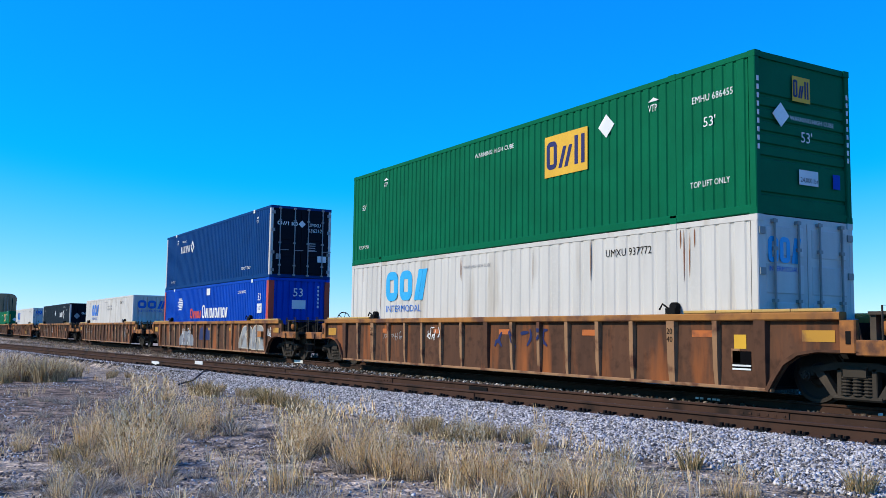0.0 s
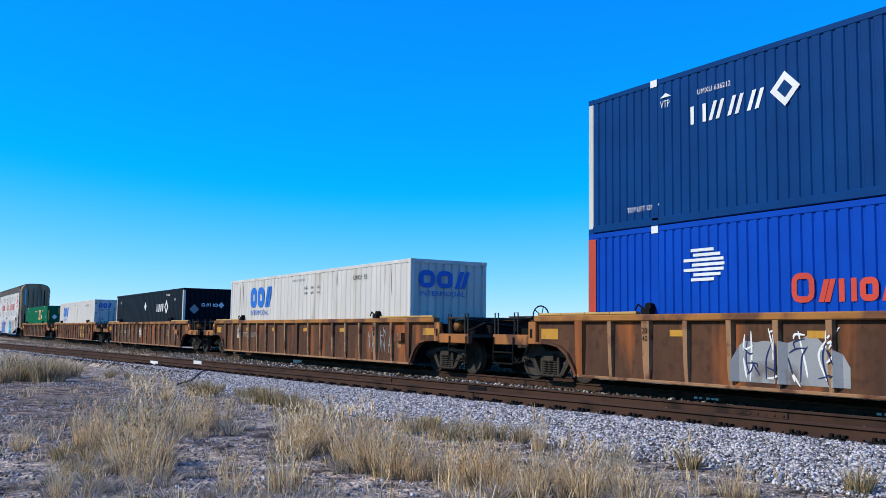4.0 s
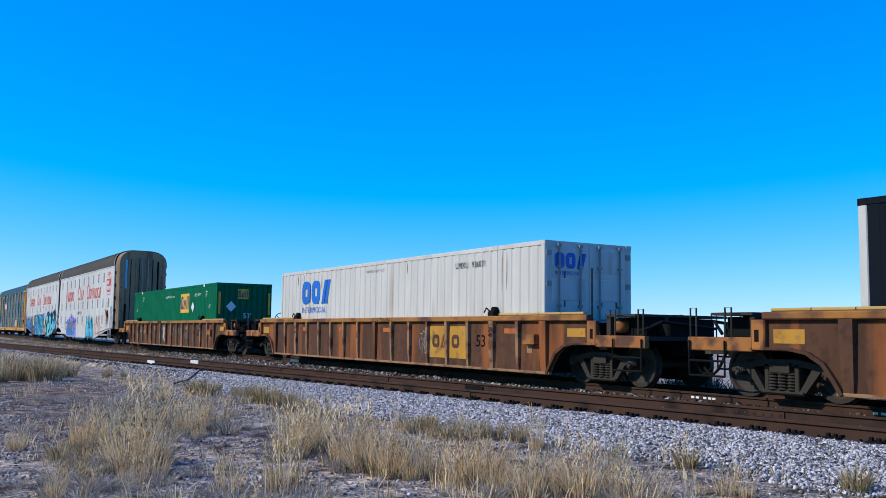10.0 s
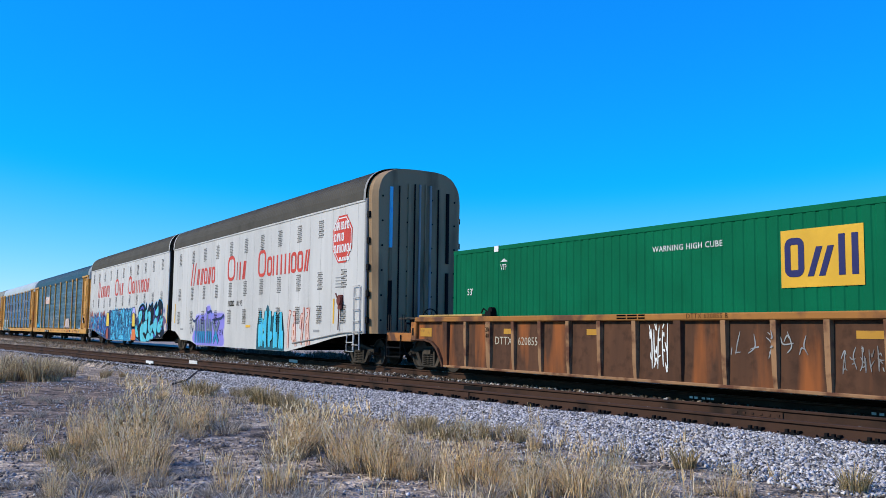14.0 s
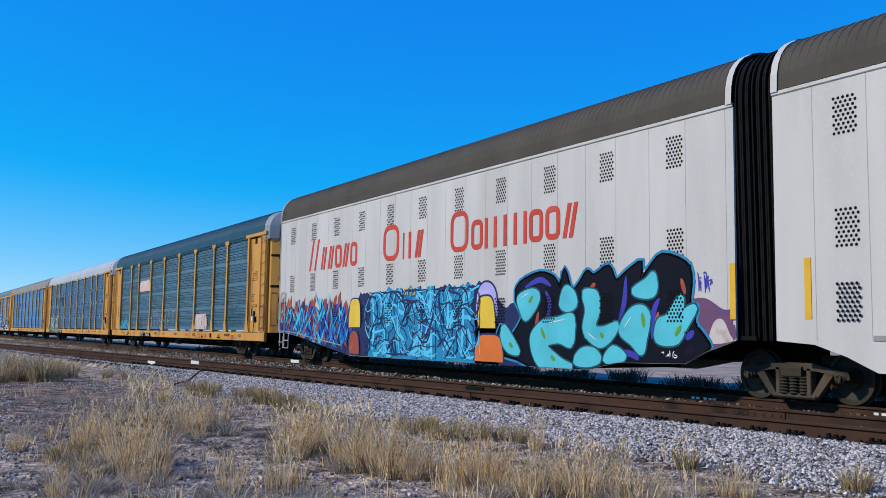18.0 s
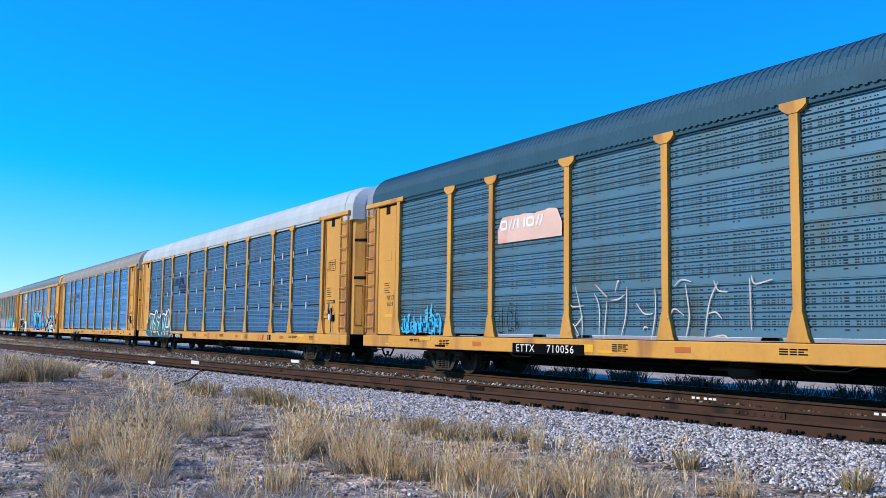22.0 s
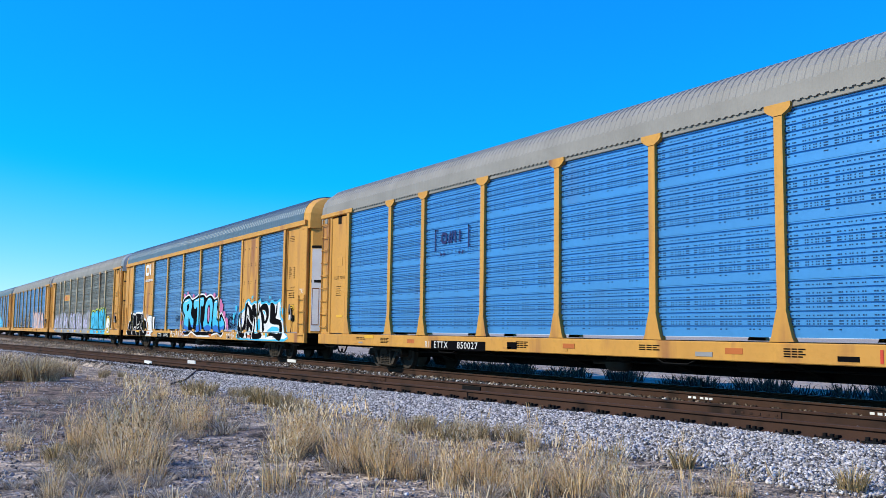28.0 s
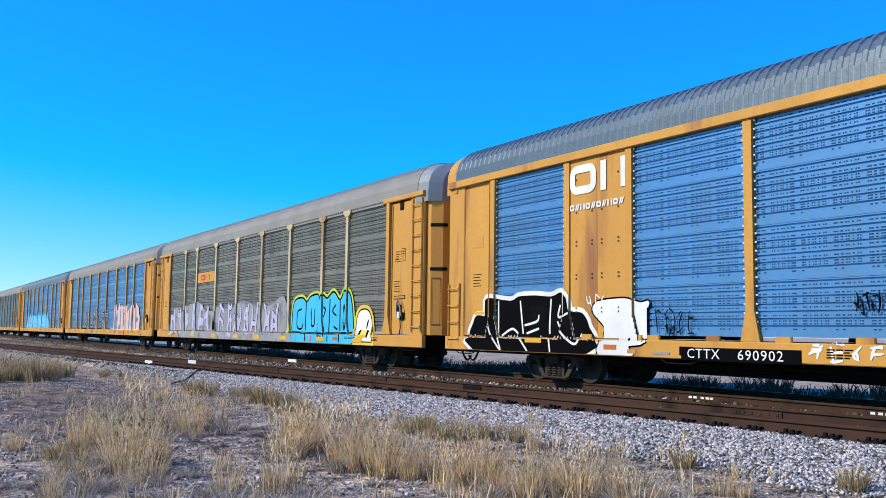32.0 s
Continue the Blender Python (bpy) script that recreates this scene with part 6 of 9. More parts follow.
def lay(b, rows):
    """A sheet of paint that breaks where the skin steps in or out."""
    m, n = len(rows), len(rows[0])
    deep = [[q[1] for q in row] for row in rows]
    faces = []
    for i in range(m - 1):
        for j in range(n - 1):
            four = (deep[i][j], deep[i][j + 1], deep[i + 1][j + 1], deep[i + 1][j])
            if max(four) - min(four) < 0.025:
                faces.append((i * n + j, i * n + j + 1, (i + 1) * n + j + 1, (i + 1) * n + j))
    b.add([q for row in rows for q in row], faces)


def brush(b, line, wide, skin, lift, taper=0.0, across=4, floor=None):
    """A band of paint along a line, laid on the skin."""
    if floor is None and skin in (rack_skin, frame_skin, well_skin):
        floor = (lambda a: 0.65) if skin is not well_skin else (lambda a: 0.24)
    fine = []
    step = 0.07
    if skin in (rack_skin, frame_skin) and across >= 4:
        step, across = 0.04, max(6, int(wide / 0.045))
    for (x0, z0), (x1, z1) in zip(line, line[1:]):
        n = max(1, int(math.hypot(x1 - x0, z1 - z0) / step))
        fine += [(x0 + (x1 - x0) * k / n, z0 + (z1 - z0) * k / n) for k in range(n)]
    fine.append(line[-1])
    rows = []
    for i, (x, z) in enumerate(fine):
        px, pz = fine[max(0, i - 2)]
        qx, qz = fine[min(len(fine) - 1, i + 2)]
        d = math.hypot(qx - px, qz - pz) or 1
        w = wide / 2 * (1 - taper * abs(2 * i / max(1, len(fine) - 1) - 1) ** 2)
        nx, nz = -(qz - pz) / d * w, (qx - px) / d * w
        row = []
        for k in range(across + 1):
            s = 2 * k / across - 1
            a, c = x + nx * s, z + nz * s
            if floor:
                c = max(c, floor(a) + 0.01)
            row.append((a, skin(a, c) - lift - 0.00002 * i, c))
        rows.append(row)
    lay(b, rows)


def glyph(r):
    """A made-up bulky figure in a unit cell: a leaning trunk with one to three stubs, like no letter."""
    lean, bow = r.uniform(-0.12, 0.12), r.uniform(-0.14, 0.14)
    x = r.choice([0.26, 0.32, 0.5, 0.68])
    bands = [[(x - lean, 0.0), (x + bow, 0.5), (x + lean, 1.0)]]
    side = 1 if x < 0.5 else -1
    for z in r.sample([0.05, 0.3, 0.52, 0.75, 0.97], r.randint(1, 3)):
        bands.append([(x + bow * 0.5, z), (x + side * 0.32, z + r.uniform(-0.1, 0.12)), (x + side * 0.55, z + r.uniform(-0.26, 0.2))])
    if r.random() < 0.35:
        bands.append([(x + side * 0.5, 0.02), (x + side * 0.48, r.uniform(0.35, 0.95))])
    return [[(p, min(1.04, max(-0.02, q))) for p, q in band] for band in bands]


def painted_tag(car, x0, x1, z0, z1, count, skin, layers, weight, seed, shine=None, wild=0.12, floor=None):
    """Bulky made-up glyphs: the same strokes laid in ever narrower bands. layers: (material, width factor), widest first."""
    r = random.Random(seed)
    cell = (x1 - x0) / count
    lines = []
    for k in range(count):
        for form in glyph(r):
            lines.append(smooth_line([(x0 + cell * (k + 0.08 + 0.84 * a) + r.uniform(-wild, wild) * cell * 0.5, z0 + (z1 - z0) * (c + r.uniform(-wild, wild) * 0.4)) for a, c in form]))
    lift = 0.003
    for n, (material, factor) in enumerate(layers):
        for line in lines:
            b = Build()
            brush(b, line, weight * factor, skin, lift, 0.25, 4, floor)
            lift += 0.0002
            part("graffiti", b, material, car, "spray-painted tag")
    if shine:
        b = Build()
        for line in lines:
            moved = [(x - weight * 0.2, z + weight * 0.16) for x, z in line[2:max(6, len(line) // 2)]]
            brush(b, moved, weight * 0.16, skin, lift, 0.9)
            lift += 0.0006
        tagged(part("graffiti", b, shine, car), kind="stuff")


def soft_outline(points, n=4):
    """A closed soft curve through the points."""
    m, out = len(points), []
    for i in range(m):
        a, b, c, d = (points[(i + j - 1) % m] for j in range(4))
        for k in range(n):
            t = k / n
            out.append(tuple(0.5 * (2 * b[j] + (c[j] - a[j]) * t + (2 * a[j] - 5 * b[j] + 4 * c[j] - d[j]) * t * t + (3 * b[j] - a[j] - 3 * c[j] + d[j]) * t ** 3) for j in (0, 1)))
    return out


def grown(ring, by):
    """The outline moved outwards by a distance."""
    m = len(ring)
    area = sum(ring[i][0] * ring[(i + 1) % m][1] - ring[(i + 1) % m][0] * ring[i][1] for i in range(m))
    side, out = (1 if area > 0 else -1), []
    for i in range(m):
        (px, pz), (qx, qz) = ring[i - 1], ring[(i + 1) % m]
        d = math.hypot(qx - px, qz - pz) or 1
        out.append((ring[i][0] + side * by * (qz - pz) / d, ring[i][1] - side * by * (qx - px) / d))
    return out


def field(car, ring, material, skin, lift, low=None, label="spray-painted tag"):
    """An area of paint within an outline, laid on the skin column by column."""
    step = 0.035
    x0, x1 = min(p[0] for p in ring), max(p[0] for p in ring)
    n = max(3, int((x1 - x0) / step))
    columns = []
    for i in range(n + 1):
        x = x0 + (x1 - x0) * (i + (0.02 if i == 0 else -0.02 if i == n else 0)) / n
        cuts = []
        for (ax, az), (bx, bz) in zip(ring, ring[1:] + ring[:1]):
            if (ax <= x) != (bx <= x):
                cuts.append(az + (bz - az) * (x - ax) / (bx - ax))
        floor_z = low(x) + 0.01 if low else -9.0
        columns.append((x, [max(z, floor_z) for z in sorted(cuts)]))
    b = Build()
    for (xa, ca), (xb, cb) in zip(columns, columns[1:]):
        if len(ca) != len(cb):
            ca = cb = ca if len(ca) < len(cb) else cb
        for k in range(0, len(ca) - 1, 2):
            tall = max(ca[k + 1] - ca[k], cb[k + 1] - cb[k])
            m = 1 if skin is flat_skin else max(1, int(tall / 0.04))
            rows = []
            for x, c in ((xa, ca), (xb, cb)):
                rows.append([(x, skin((xa + xb) / 2, c[k] + (c[k + 1] - c[k]) * j / m) - lift, c[k] + (c[k + 1] - c[k]) * j / m) for j in range(m + 1)])
            lay(b, rows)
    part("graffiti", b, material, car, label)


def lines_on(car, lines, wide, material, skin, lift, taper=0.3, low=None):
    """Thin drawn lines of one colour."""
    b = Build()
    for k, line in enumerate(lines):
        brush(b, smooth_line(line), wide, skin, lift + 0.0002 * k, taper, 3, low)
    part("graffiti", b, material, car, "spray-painted lines")


def shards(car, x0, x1, z0, z1, count, material, seed, lift, long_=0.7, wide=0.11, low=None):
    """Spear-shaped splinters of paint that lean this way and that."""
    r, b = random.Random(seed), Build()
    for k in range(count):
        x, z = r.uniform(x0, x1), r.uniform(z0, z1)
        a = radians(r.choice([62, 70, 105, 118, 48, 132]) + r.uniform(-10, 10))
        n, w = long_ * r.uniform(0.5, 1.1), wide * r.uniform(0.5, 1.3)
        ux, uz = math.cos(a), math.sin(a)
        pts = [(x - ux * n / 2, z - uz * n / 2), (x + uz * w / 2 + ux * n * 0.1, z - ux * w / 2 + uz * n * 0.1), (x + ux * n / 2, z + uz * n / 2), (x - uz * w / 2 + ux * n * 0.16, z + ux * w / 2 + uz * n * 0.16)]
        b.add([(px, -1.634 - lift - 0.00006 * k, max(pz, low(px) + 0.012) if low else pz) for px, pz in pts], [(0, 1, 2, 3)])
    tagged(part("graffiti", b, material, car, "splinters of sprayed paint"), kind="stuff")


def scribble(car, x0, x1, z0, z1, count, skin, material, seed, wide=0.03):
    r, b = random.Random(seed), Build()
    cell = (x1 - x0) / count
    lift = 0.004
    for k in range(count):
        for form in glyph(r):
            line = smooth_line([(x0 + cell * (k + a * 0.9) + r.uniform(-0.2, 0.2) * cell, z0 + (z1 - z0) * (c + r.uniform(-0.15, 0.15))) for a, c in form])
            brush(b, line, wide, skin, lift, 0.6, 2)
            lift += 0.0003
    tagged(part("graffiti", b, material, car, "thin spray-painted scribble"), kind="stuff")


def mural_ground(car, x0, x1, z0, z1, material, seed, skin=flat_skin, floor=None, jag=0.25, lift=0.002):
    """A filled field of paint with a ragged upper edge. floor(x): its lower edge."""
    b, n = Build(), max(6, int((x1 - x0) / (0.05 if skin is rack_skin else 0.12)))
    levels = 8 if skin is not rack_skin else 32
    rows = []
    for i in range(n + 1):
        x = x0 + (x1 - x0) * i / n
        low = floor(x) if floor else z0
        top = z1 + jag * noise.noise((x * 1.7, seed, 0)) + 0.5 * jag * noise.noise((x * 5.3, seed, 3))
        top = low + (top - low) * min(1.0, 0.5 + 7 * min(i / n, 1 - i / n))
        rows.append([(x, skin(x, low + (top - low) * k / levels) - lift, low + (top - low) * k / levels) for k in range(levels + 1)])
    b.sheet(rows)
    part("graffiti", b, material, car, "sprayed mural background")


def wild_lines(car, x0, x1, z0, z1, count, material, seed, wide, lift, floor=None, reach=0.5):
    """Interlocking arrows and ribbons that fill a mural."""
    r, b = random.Random(seed), Build()
    for _ in range(count):
        x, z = r.uniform(x0 + 0.2, x1 - 0.2), r.uniform(z0 + 0.1, z1 - 0.1)
        pts = [(x, z)]
        a = r.uniform(0, 6.28)
        for _ in range(r.randint(2, 4)):
            a += r.uniform(-1.3, 1.3)
            x, z = min(x1, max(x0, x + reach * math.cos(a))), min(z1, max(z0, z + reach * math.sin(a)))
            if floor:
                z = max(z, floor(x) + wide)
            pts.append((x, z))
        brush(b, smooth_line(pts, 5), wide * r.uniform(0.5, 1.3), flat_skin, lift, 0.8, 2, floor)
        lift += 0.00006
    tagged(part("graffiti", b, material, car), kind="stuff")


def bubbles(car, x0, x1, z0, z1, count, skin, rim, edge, fill, seed, gloss=None, rim_wide=0.09, edge_wide=0.05, floor=None, cut=None, cuts=2, lift=0.0035):
    """A row of fat rounded lobes, each with an outline, like a sprayed block piece with no letters."""
    r = random.Random(seed)
    cell = (x1 - x0) / count
    lobes = []
    for k in range(count):
        mid = x0 + cell * (k + 0.5)
        lobes.append((mid, cell * r.uniform(0.52, 0.62), z0 + r.uniform(0, 0.08) * (z1 - z0), z1 - r.uniform(0, 0.16) * (z1 - z0), r.uniform(-0.12, 0.12), r.uniform(2.2, 4.5)))

    def lobe(form, grow, lift, lo=0.0, hi=1.0):
        mid, half, low, top, lean, power = form
        rows = []
        for i in range(17):
            q = -1 + i / 8
            x = mid + q * (half + grow)
            base = max(low, floor(x) + 0.012) if floor else low
            arch = (1 - abs(q) ** power) ** 0.5
            up = base + (top - base) * (0.30 + 0.70 * arch) + grow * arch
            down = base - grow * (0.8 if not floor else 0.0)
            a, c = down + (up - down) * lo, down + (up - down) * hi
            rows.append([(x + lean * (a + (c - a) * j / 8 - low), skin(x, a + (c - a) * j / 8) - lift, a + (c - a) * j / 8) for j in range(9)])
        return Build().sheet(rows)

    if rim:
        for form in lobes:
            part("graffiti", lobe(form, rim_wide + edge_wide, lift), rim, car, "sprayed outline")
            lift += 0.0002
    for form in lobes:
        part("graffiti", lobe(form, edge_wide, lift), edge, car, "sprayed outline")
        part("graffiti", lobe(form, 0.0, lift + 0.0006), fill, car, "spray-painted tag")
        if gloss:
            part("graffiti", lobe(form, -0.04, lift + 0.0012, 0.45, 0.97), gloss, car, "spray-painted tag")
        lift += 0.0018
        mid, half, low, top, lean, _ = form
        for _ in range(cuts):
            a, c = mid + r.uniform(-0.4, 0.4) * half, low + (top - low) * r.uniform(0.15, 0.6)
            line = smooth_line([(a, c), (a + r.uniform(-0.15, 0.15), c + (top - low) * 0.16), (a + r.uniform(-0.3, 0.3) * half, c + (top - low) * r.uniform(0.2, 0.36))])
            b = Build()
            brush(b, line, edge_wide * r.uniform(1.2, 2.6), skin, lift, 0.7, 3, floor)
            part("graffiti", b, cut or edge, car)
            lift += 0.0003


floor_2 = lambda x: float(np.interp(x, [-10.78, -9.9, -8.6, -7.2, -5.6, -4.6, 6.5, 7.5, 9.25, 9.75, 10.3, 10.78], [1.0, 0.95, 0.84, 0.64, 0.44, 0.33, 0.34, 0.52, 0.56, 0.78, 0.95, 1.0]))
floor_1 = lambda x: floor_2(-x)
c2 = kcs_2
mural_ground(c2, -10.75, -4.6, 0.4, 1.85, "tag_indigo", 1, floor=floor_2, jag=0.5)
mural_ground(c2, -10.7, -4.65, 0.4, 1.6, "tag_navy", 21, floor=floor_2, jag=0.5, lift=0.003)
for n, (count, material, low_z, high_z, long_, wide) in enumerate(((60, "tag_rust", 1.0, 2.05, 0.9, 0.26), (90, "tag_blue", 0.6, 1.7, 0.8, 0.20), (60, "tag_navy", 0.6, 1.8, 0.7, 0.14), (80, "mark_aqua", 0.6, 1.65, 0.7, 0.10), (40, "tag_rust", 0.6, 1.9, 0.6, 0.12), (30, "tag_sky", 1.5, 2.1, 0.6, 0.07), (34, "tag_indigo", 0.7, 1.9, 0.6, 0.08))):
    shards(c2, -10.55, -4.85, low_z, high_z, count, material, 610 + n, 0.005 + 0.006 * n, long_, wide, floor_2)
mural_ground(c2, -4.6, 3.4, 0.38, 2.2, "tag_navy", 2, floor=floor_2)
mural_ground(c2, -3.4, 2.4, 0.45, 2.2, "tag_teal", 3, floor=floor_2, lift=0.003)
painted_tag(c2, -3.4, 2.4, 0.5, 2.15, 7, flat_skin, [("tag_navy", 1.1), ("tag_teal", 0.92), ("tag_sky", 0.25)], 0.46, 8, None, 0.22, floor_2)
wild_lines(c2, -3.6, 2.6, 0.45, 2.2, 70, "tag_sky", 9, 0.06, 0.0145, floor_2, 0.42)
wild_lines(c2, -3.6, 2.6, 0.45, 2.2, 80, "tag_navy", 10, 0.05, 0.0170, floor_2, 0.42)
bubbles(c2, -4.7, -4.0, 1.15, 2.15, 1, flat_skin, None, "tag_navy", "tag_yellow", 92, None, 0, 0.04, floor_2, "tag_navy", 0, 0.021)
bubbles(c2, -4.62, -4.05, 0.36, 1.15, 1, flat_skin, None, "tag_navy", "tag_rust", 93, None, 0, 0.04, floor_2, "tag_rust", 0, 0.0225)
bubbles(c2, 2.5, 3.3, 1.45, 2.32, 1, flat_skin, None, "tag_navy", "tag_lilac", 94, None, 0, 0.05, floor_2, "tag_navy", 0, 0.006)
bubbles(c2, 2.58, 3.24, 1.12, 2.0, 1, flat_skin, None, "tag_navy", "tag_yellow", 96, None, 0, 0.05, floor_2, "tag_navy", 0, 0.009)
bubbles(c2, 2.5, 3.5, 0.36, 1.15, 1, flat_skin, None, "tag_navy", "mark_orange", 95, None, 0, 0.05, floor_2, "tag_rust", 0, 0.012)
mural_ground(c2, 2.3, 4.6, 0.4, 1.75, "tag_navy", 4, floor=floor_2, jag=0.3)
BODY = [(3.36, 0.67), (3.5, 1.23), (3.89, 1.01), (4.21, 1.23), (4.35, 1.5), (4.07, 1.88), (4.25, 2.2), (4.96, 2.39), (5.48, 2.28), (5.72, 2.04), (5.85, 2.44), (6.09, 1.98),
        (6.36, 2.12), (6.59, 2.35), (6.81, 2.25), (7.25, 2.42), (7.46, 2.12), (7.8, 2.29), (8.2, 2.45), (8.13, 2.09), (8.39, 2.31), (8.73, 2.55), (9.3, 2.37), (9.44, 2.08),
        (9.38, 1.61), (9.57, 1.57), (9.48, 1.32), (9.78, 0.98), (9.81, 0.84), (9.28, 0.6), (8.18, 0.45), (6.2, 0.3), (4.98, 0.3), (4.17, 0.5)]
BLUES = [[(4.21, 1.88), (4.7, 2.02), (4.97, 1.91), (4.84, 1.65), (4.49, 1.39), (4.3, 1.6)],
         [(4.71, 1.02), (5.14, 1.33), (5.64, 1.38), (6.13, 1.45), (6.16, 1.03), (6.05, 0.83), (5.65, 0.92), (5.23, 0.81), (5.73, 0.52), (6.13, 0.37), (5.15, 0.35), (4.8, 0.6)],
         [(5.73, 1.69), (5.89, 2.04), (6.16, 1.93), (6.24, 1.68), (5.97, 1.58)],
         [(6.47, 1.92), (6.59, 1.57), (6.51, 1.13), (6.95, 0.85), (7.31, 0.99), (7.52, 1.28), (7.1, 1.18), (6.81, 1.23), (6.96, 1.57), (6.88, 1.9)]]
BLUES_MORE = [[(7.59, 1.14), (7.86, 1.51), (8.19, 1.59), (8.38, 1.41), (8.28, 1.01), (8.18, 0.73), (7.92, 0.91)],
              [(7.96, 1.92), (8.32, 2.09), (8.51, 2.21), (8.57, 1.94), (8.45, 1.81), (8.13, 1.82)],
              [(8.63, 1.32), (8.87, 1.41), (9.17, 1.75), (9.23, 1.62), (9.11, 1.36), (9.35, 1.53), (9.54, 1.55), (9.28, 1.19), (9.11, 0.97), (8.81, 0.92), (8.56, 1.01)],
              [(6.2, 0.5), (6.43, 0.74), (6.81, 0.75), (6.99, 0.56), (6.6, 0.45)], [(7.13, 0.57), (7.38, 0.81), (7.72, 0.65), (7.45, 0.55)],
              [(3.55, 0.95), (3.65, 1.23), (4.08, 0.85), (4.22, 0.63), (3.8, 0.68)]]
body = soft_outline(BODY, 3)
field(c2, soft_outline([(9.3, 1.6), (9.74, 1.73), (10.17, 1.52), (10.4, 1.55), (10.27, 1.43), (10.4, 1.27), (10.39, 0.99), (9.84, 0.84), (9.3, 0.9)]), "tag_plum", flat_skin, 0.004, floor_2)
field(c2, soft_outline([(9.85, 0.95), (9.95, 1.3), (10.15, 1.35), (10.3, 1.1), (10.35, 0.98)]), "tag_chalk", flat_skin, 0.0045, floor_2)
field(c2, grown(body, 0.10), "tag_teal", flat_skin, 0.005, floor_2)
field(c2, grown(body, 0.05), "mark_black", flat_skin, 0.006, floor_2)
field(c2, body, "tag_ink", flat_skin, 0.007, floor_2)
lines_on(c2, [[(4.45, 2.1), (5.0, 2.25), (5.4, 2.1)], [(5.2, 1.2), (5.35, 1.7), (5.2, 2.0)], [(7.75, 2.2), (7.7, 1.7), (7.55, 1.35)], [(8.45, 1.0), (8.5, 1.5), (8.65, 1.75)], [(7.5, 0.75), (7.9, 0.7), (8.1, 0.6)], [(9.3, 1.0), (9.5, 1.15)], [(3.55, 0.75), (3.45, 1.0)]], 0.13, "tag_indigo", flat_skin, 0.008, 0.8, floor_2)
lines_on(c2, [[(4.85, 1.2), (4.95, 1.55)], [(6.72, 1.05), (6.78, 1.4)], [(6.7, 2.0), (6.85, 2.1)], [(8.55, 1.2), (8.62, 1.5)], [(9.2, 2.1), (9.3, 1.8)], [(5.55, 1.0), (5.7, 0.95)]], 0.10, "tag_rust", flat_skin, 0.009, 0.8, floor_2)
for k, ring in enumerate(BLUES + BLUES_MORE):
    ring = soft_outline(ring)
    field(c2, grown(ring, 0.085), "tag_deep", flat_skin, 0.010 + 0.0004 * k, floor_2)
    field(c2, grown(ring, 0.05), "tag_aqua", flat_skin, 0.0145 + 0.0002 * k, floor_2)
lines_on(c2, [[(4.75, 1.9), (4.6, 1.75)], [(5.05, 1.2), (5.2, 0.95)], [(5.4, 0.6), (5.55, 0.5)], [(8.2, 1.5), (8.25, 1.2)], [(9.2, 1.25), (9.05, 1.05)], [(7.0, 1.1), (7.1, 1.0)], [(3.85, 0.85), (4.0, 0.75)]], 0.10, "tag_green", flat_skin, 0.0175, 0.9, floor_2)
lines_on(c2, [[(4.28, 1.85), (4.6, 1.98)], [(5.3, 1.3), (5.9, 1.38)], [(7.7, 1.2), (7.9, 1.42)], [(6.62, 1.1), (6.9, 0.95)]], 0.02, "mark_white", flat_skin, 0.0185, 0.8, floor_2)
scribble(c2, 9.45, 9.95, 1.85, 2.15, 4, flat_skin, "tag_indigo", 513, 0.025)
scribble(c2, 8.3, 9.1, 0.68, 0.8, 6, flat_skin, "mark_white", 514, 0.02)
c1 = kcs_1
cloud = soft_outline([(-6.75, 1.43), (-6.62, 1.69), (-5.34, 1.74), (-5.1, 2.06), (-4.64, 2.09), (-4.21, 1.79), (-3.0, 1.76), (-2.54, 1.68), (-2.5, 1.25), (-2.64, 0.96), (-2.52, 0.42), (-3.6, 0.36), (-4.66, 0.3), (-6.09, 0.3), (-7.17, 0.6), (-6.82, 1.08)])
field(c1, grown(cloud, 0.08), "tag_pale_lilac", flat_skin, 0.002, floor_1)
field(c1, cloud, "tag_violet", flat_skin, 0.003, floor_1)
UPRIGHTS = [((-6.69, 1.51), (-6.66, 0.45)), ((-6.29, 1.51), (-6.29, 0.45)), ((-5.94, 1.55), (-5.97, 0.45)), ((-5.65, 1.42), (-5.65, 0.45)), ((-5.35, 1.5), (-5.35, 0.45)),
            ((-4.93, 1.73), (-4.94, 0.45)), ((-4.59, 1.53), (-4.63, 0.45)), ((-4.32, 1.41), (-4.33, 0.45)), ((-4.1, 1.48), (-3.26, 0.5)), ((-3.2, 1.43), (-3.96, 0.5))]
lines_on(c1, [[a, ((a[0] + b[0]) / 2, (a[1] + b[1]) / 2), b] for a, b in UPRIGHTS], 0.30, "tag_navy", flat_skin, 0.004, 0.2, floor_1)
lines_on(c1, [[a, ((a[0] + b[0]) / 2, (a[1] + b[1]) / 2), b] for a, b in UPRIGHTS], 0.20, "tag_slate", flat_skin, 0.007, 0.2, floor_1)
lines_on(c1, [[((a[0] + b[0]) / 2, 0.98), ((a[0] * 0.3 + b[0] * 0.7), 0.75), b] for a, b in UPRIGHTS], 0.20, "tag_teal", flat_skin, 0.010, 0.2, floor_1)
lines_on(c1, [[(-7.32, 1.57), (-6.89, 1.43), (-6.22, 1.68)], [(-4.21, 1.48), (-3.0, 1.54), (-2.63, 1.68), (-2.59, 1.5)], [(-5.1, 2.06), (-4.93, 1.81), (-4.42, 1.88), (-4.26, 1.76)]], 0.12, "tag_navy", flat_skin, 0.0125, 0.7, floor_1)
scribble(c1, -3.2, -2.6, 0.85, 1.1, 4, flat_skin, "tag_navy", 422, 0.03)
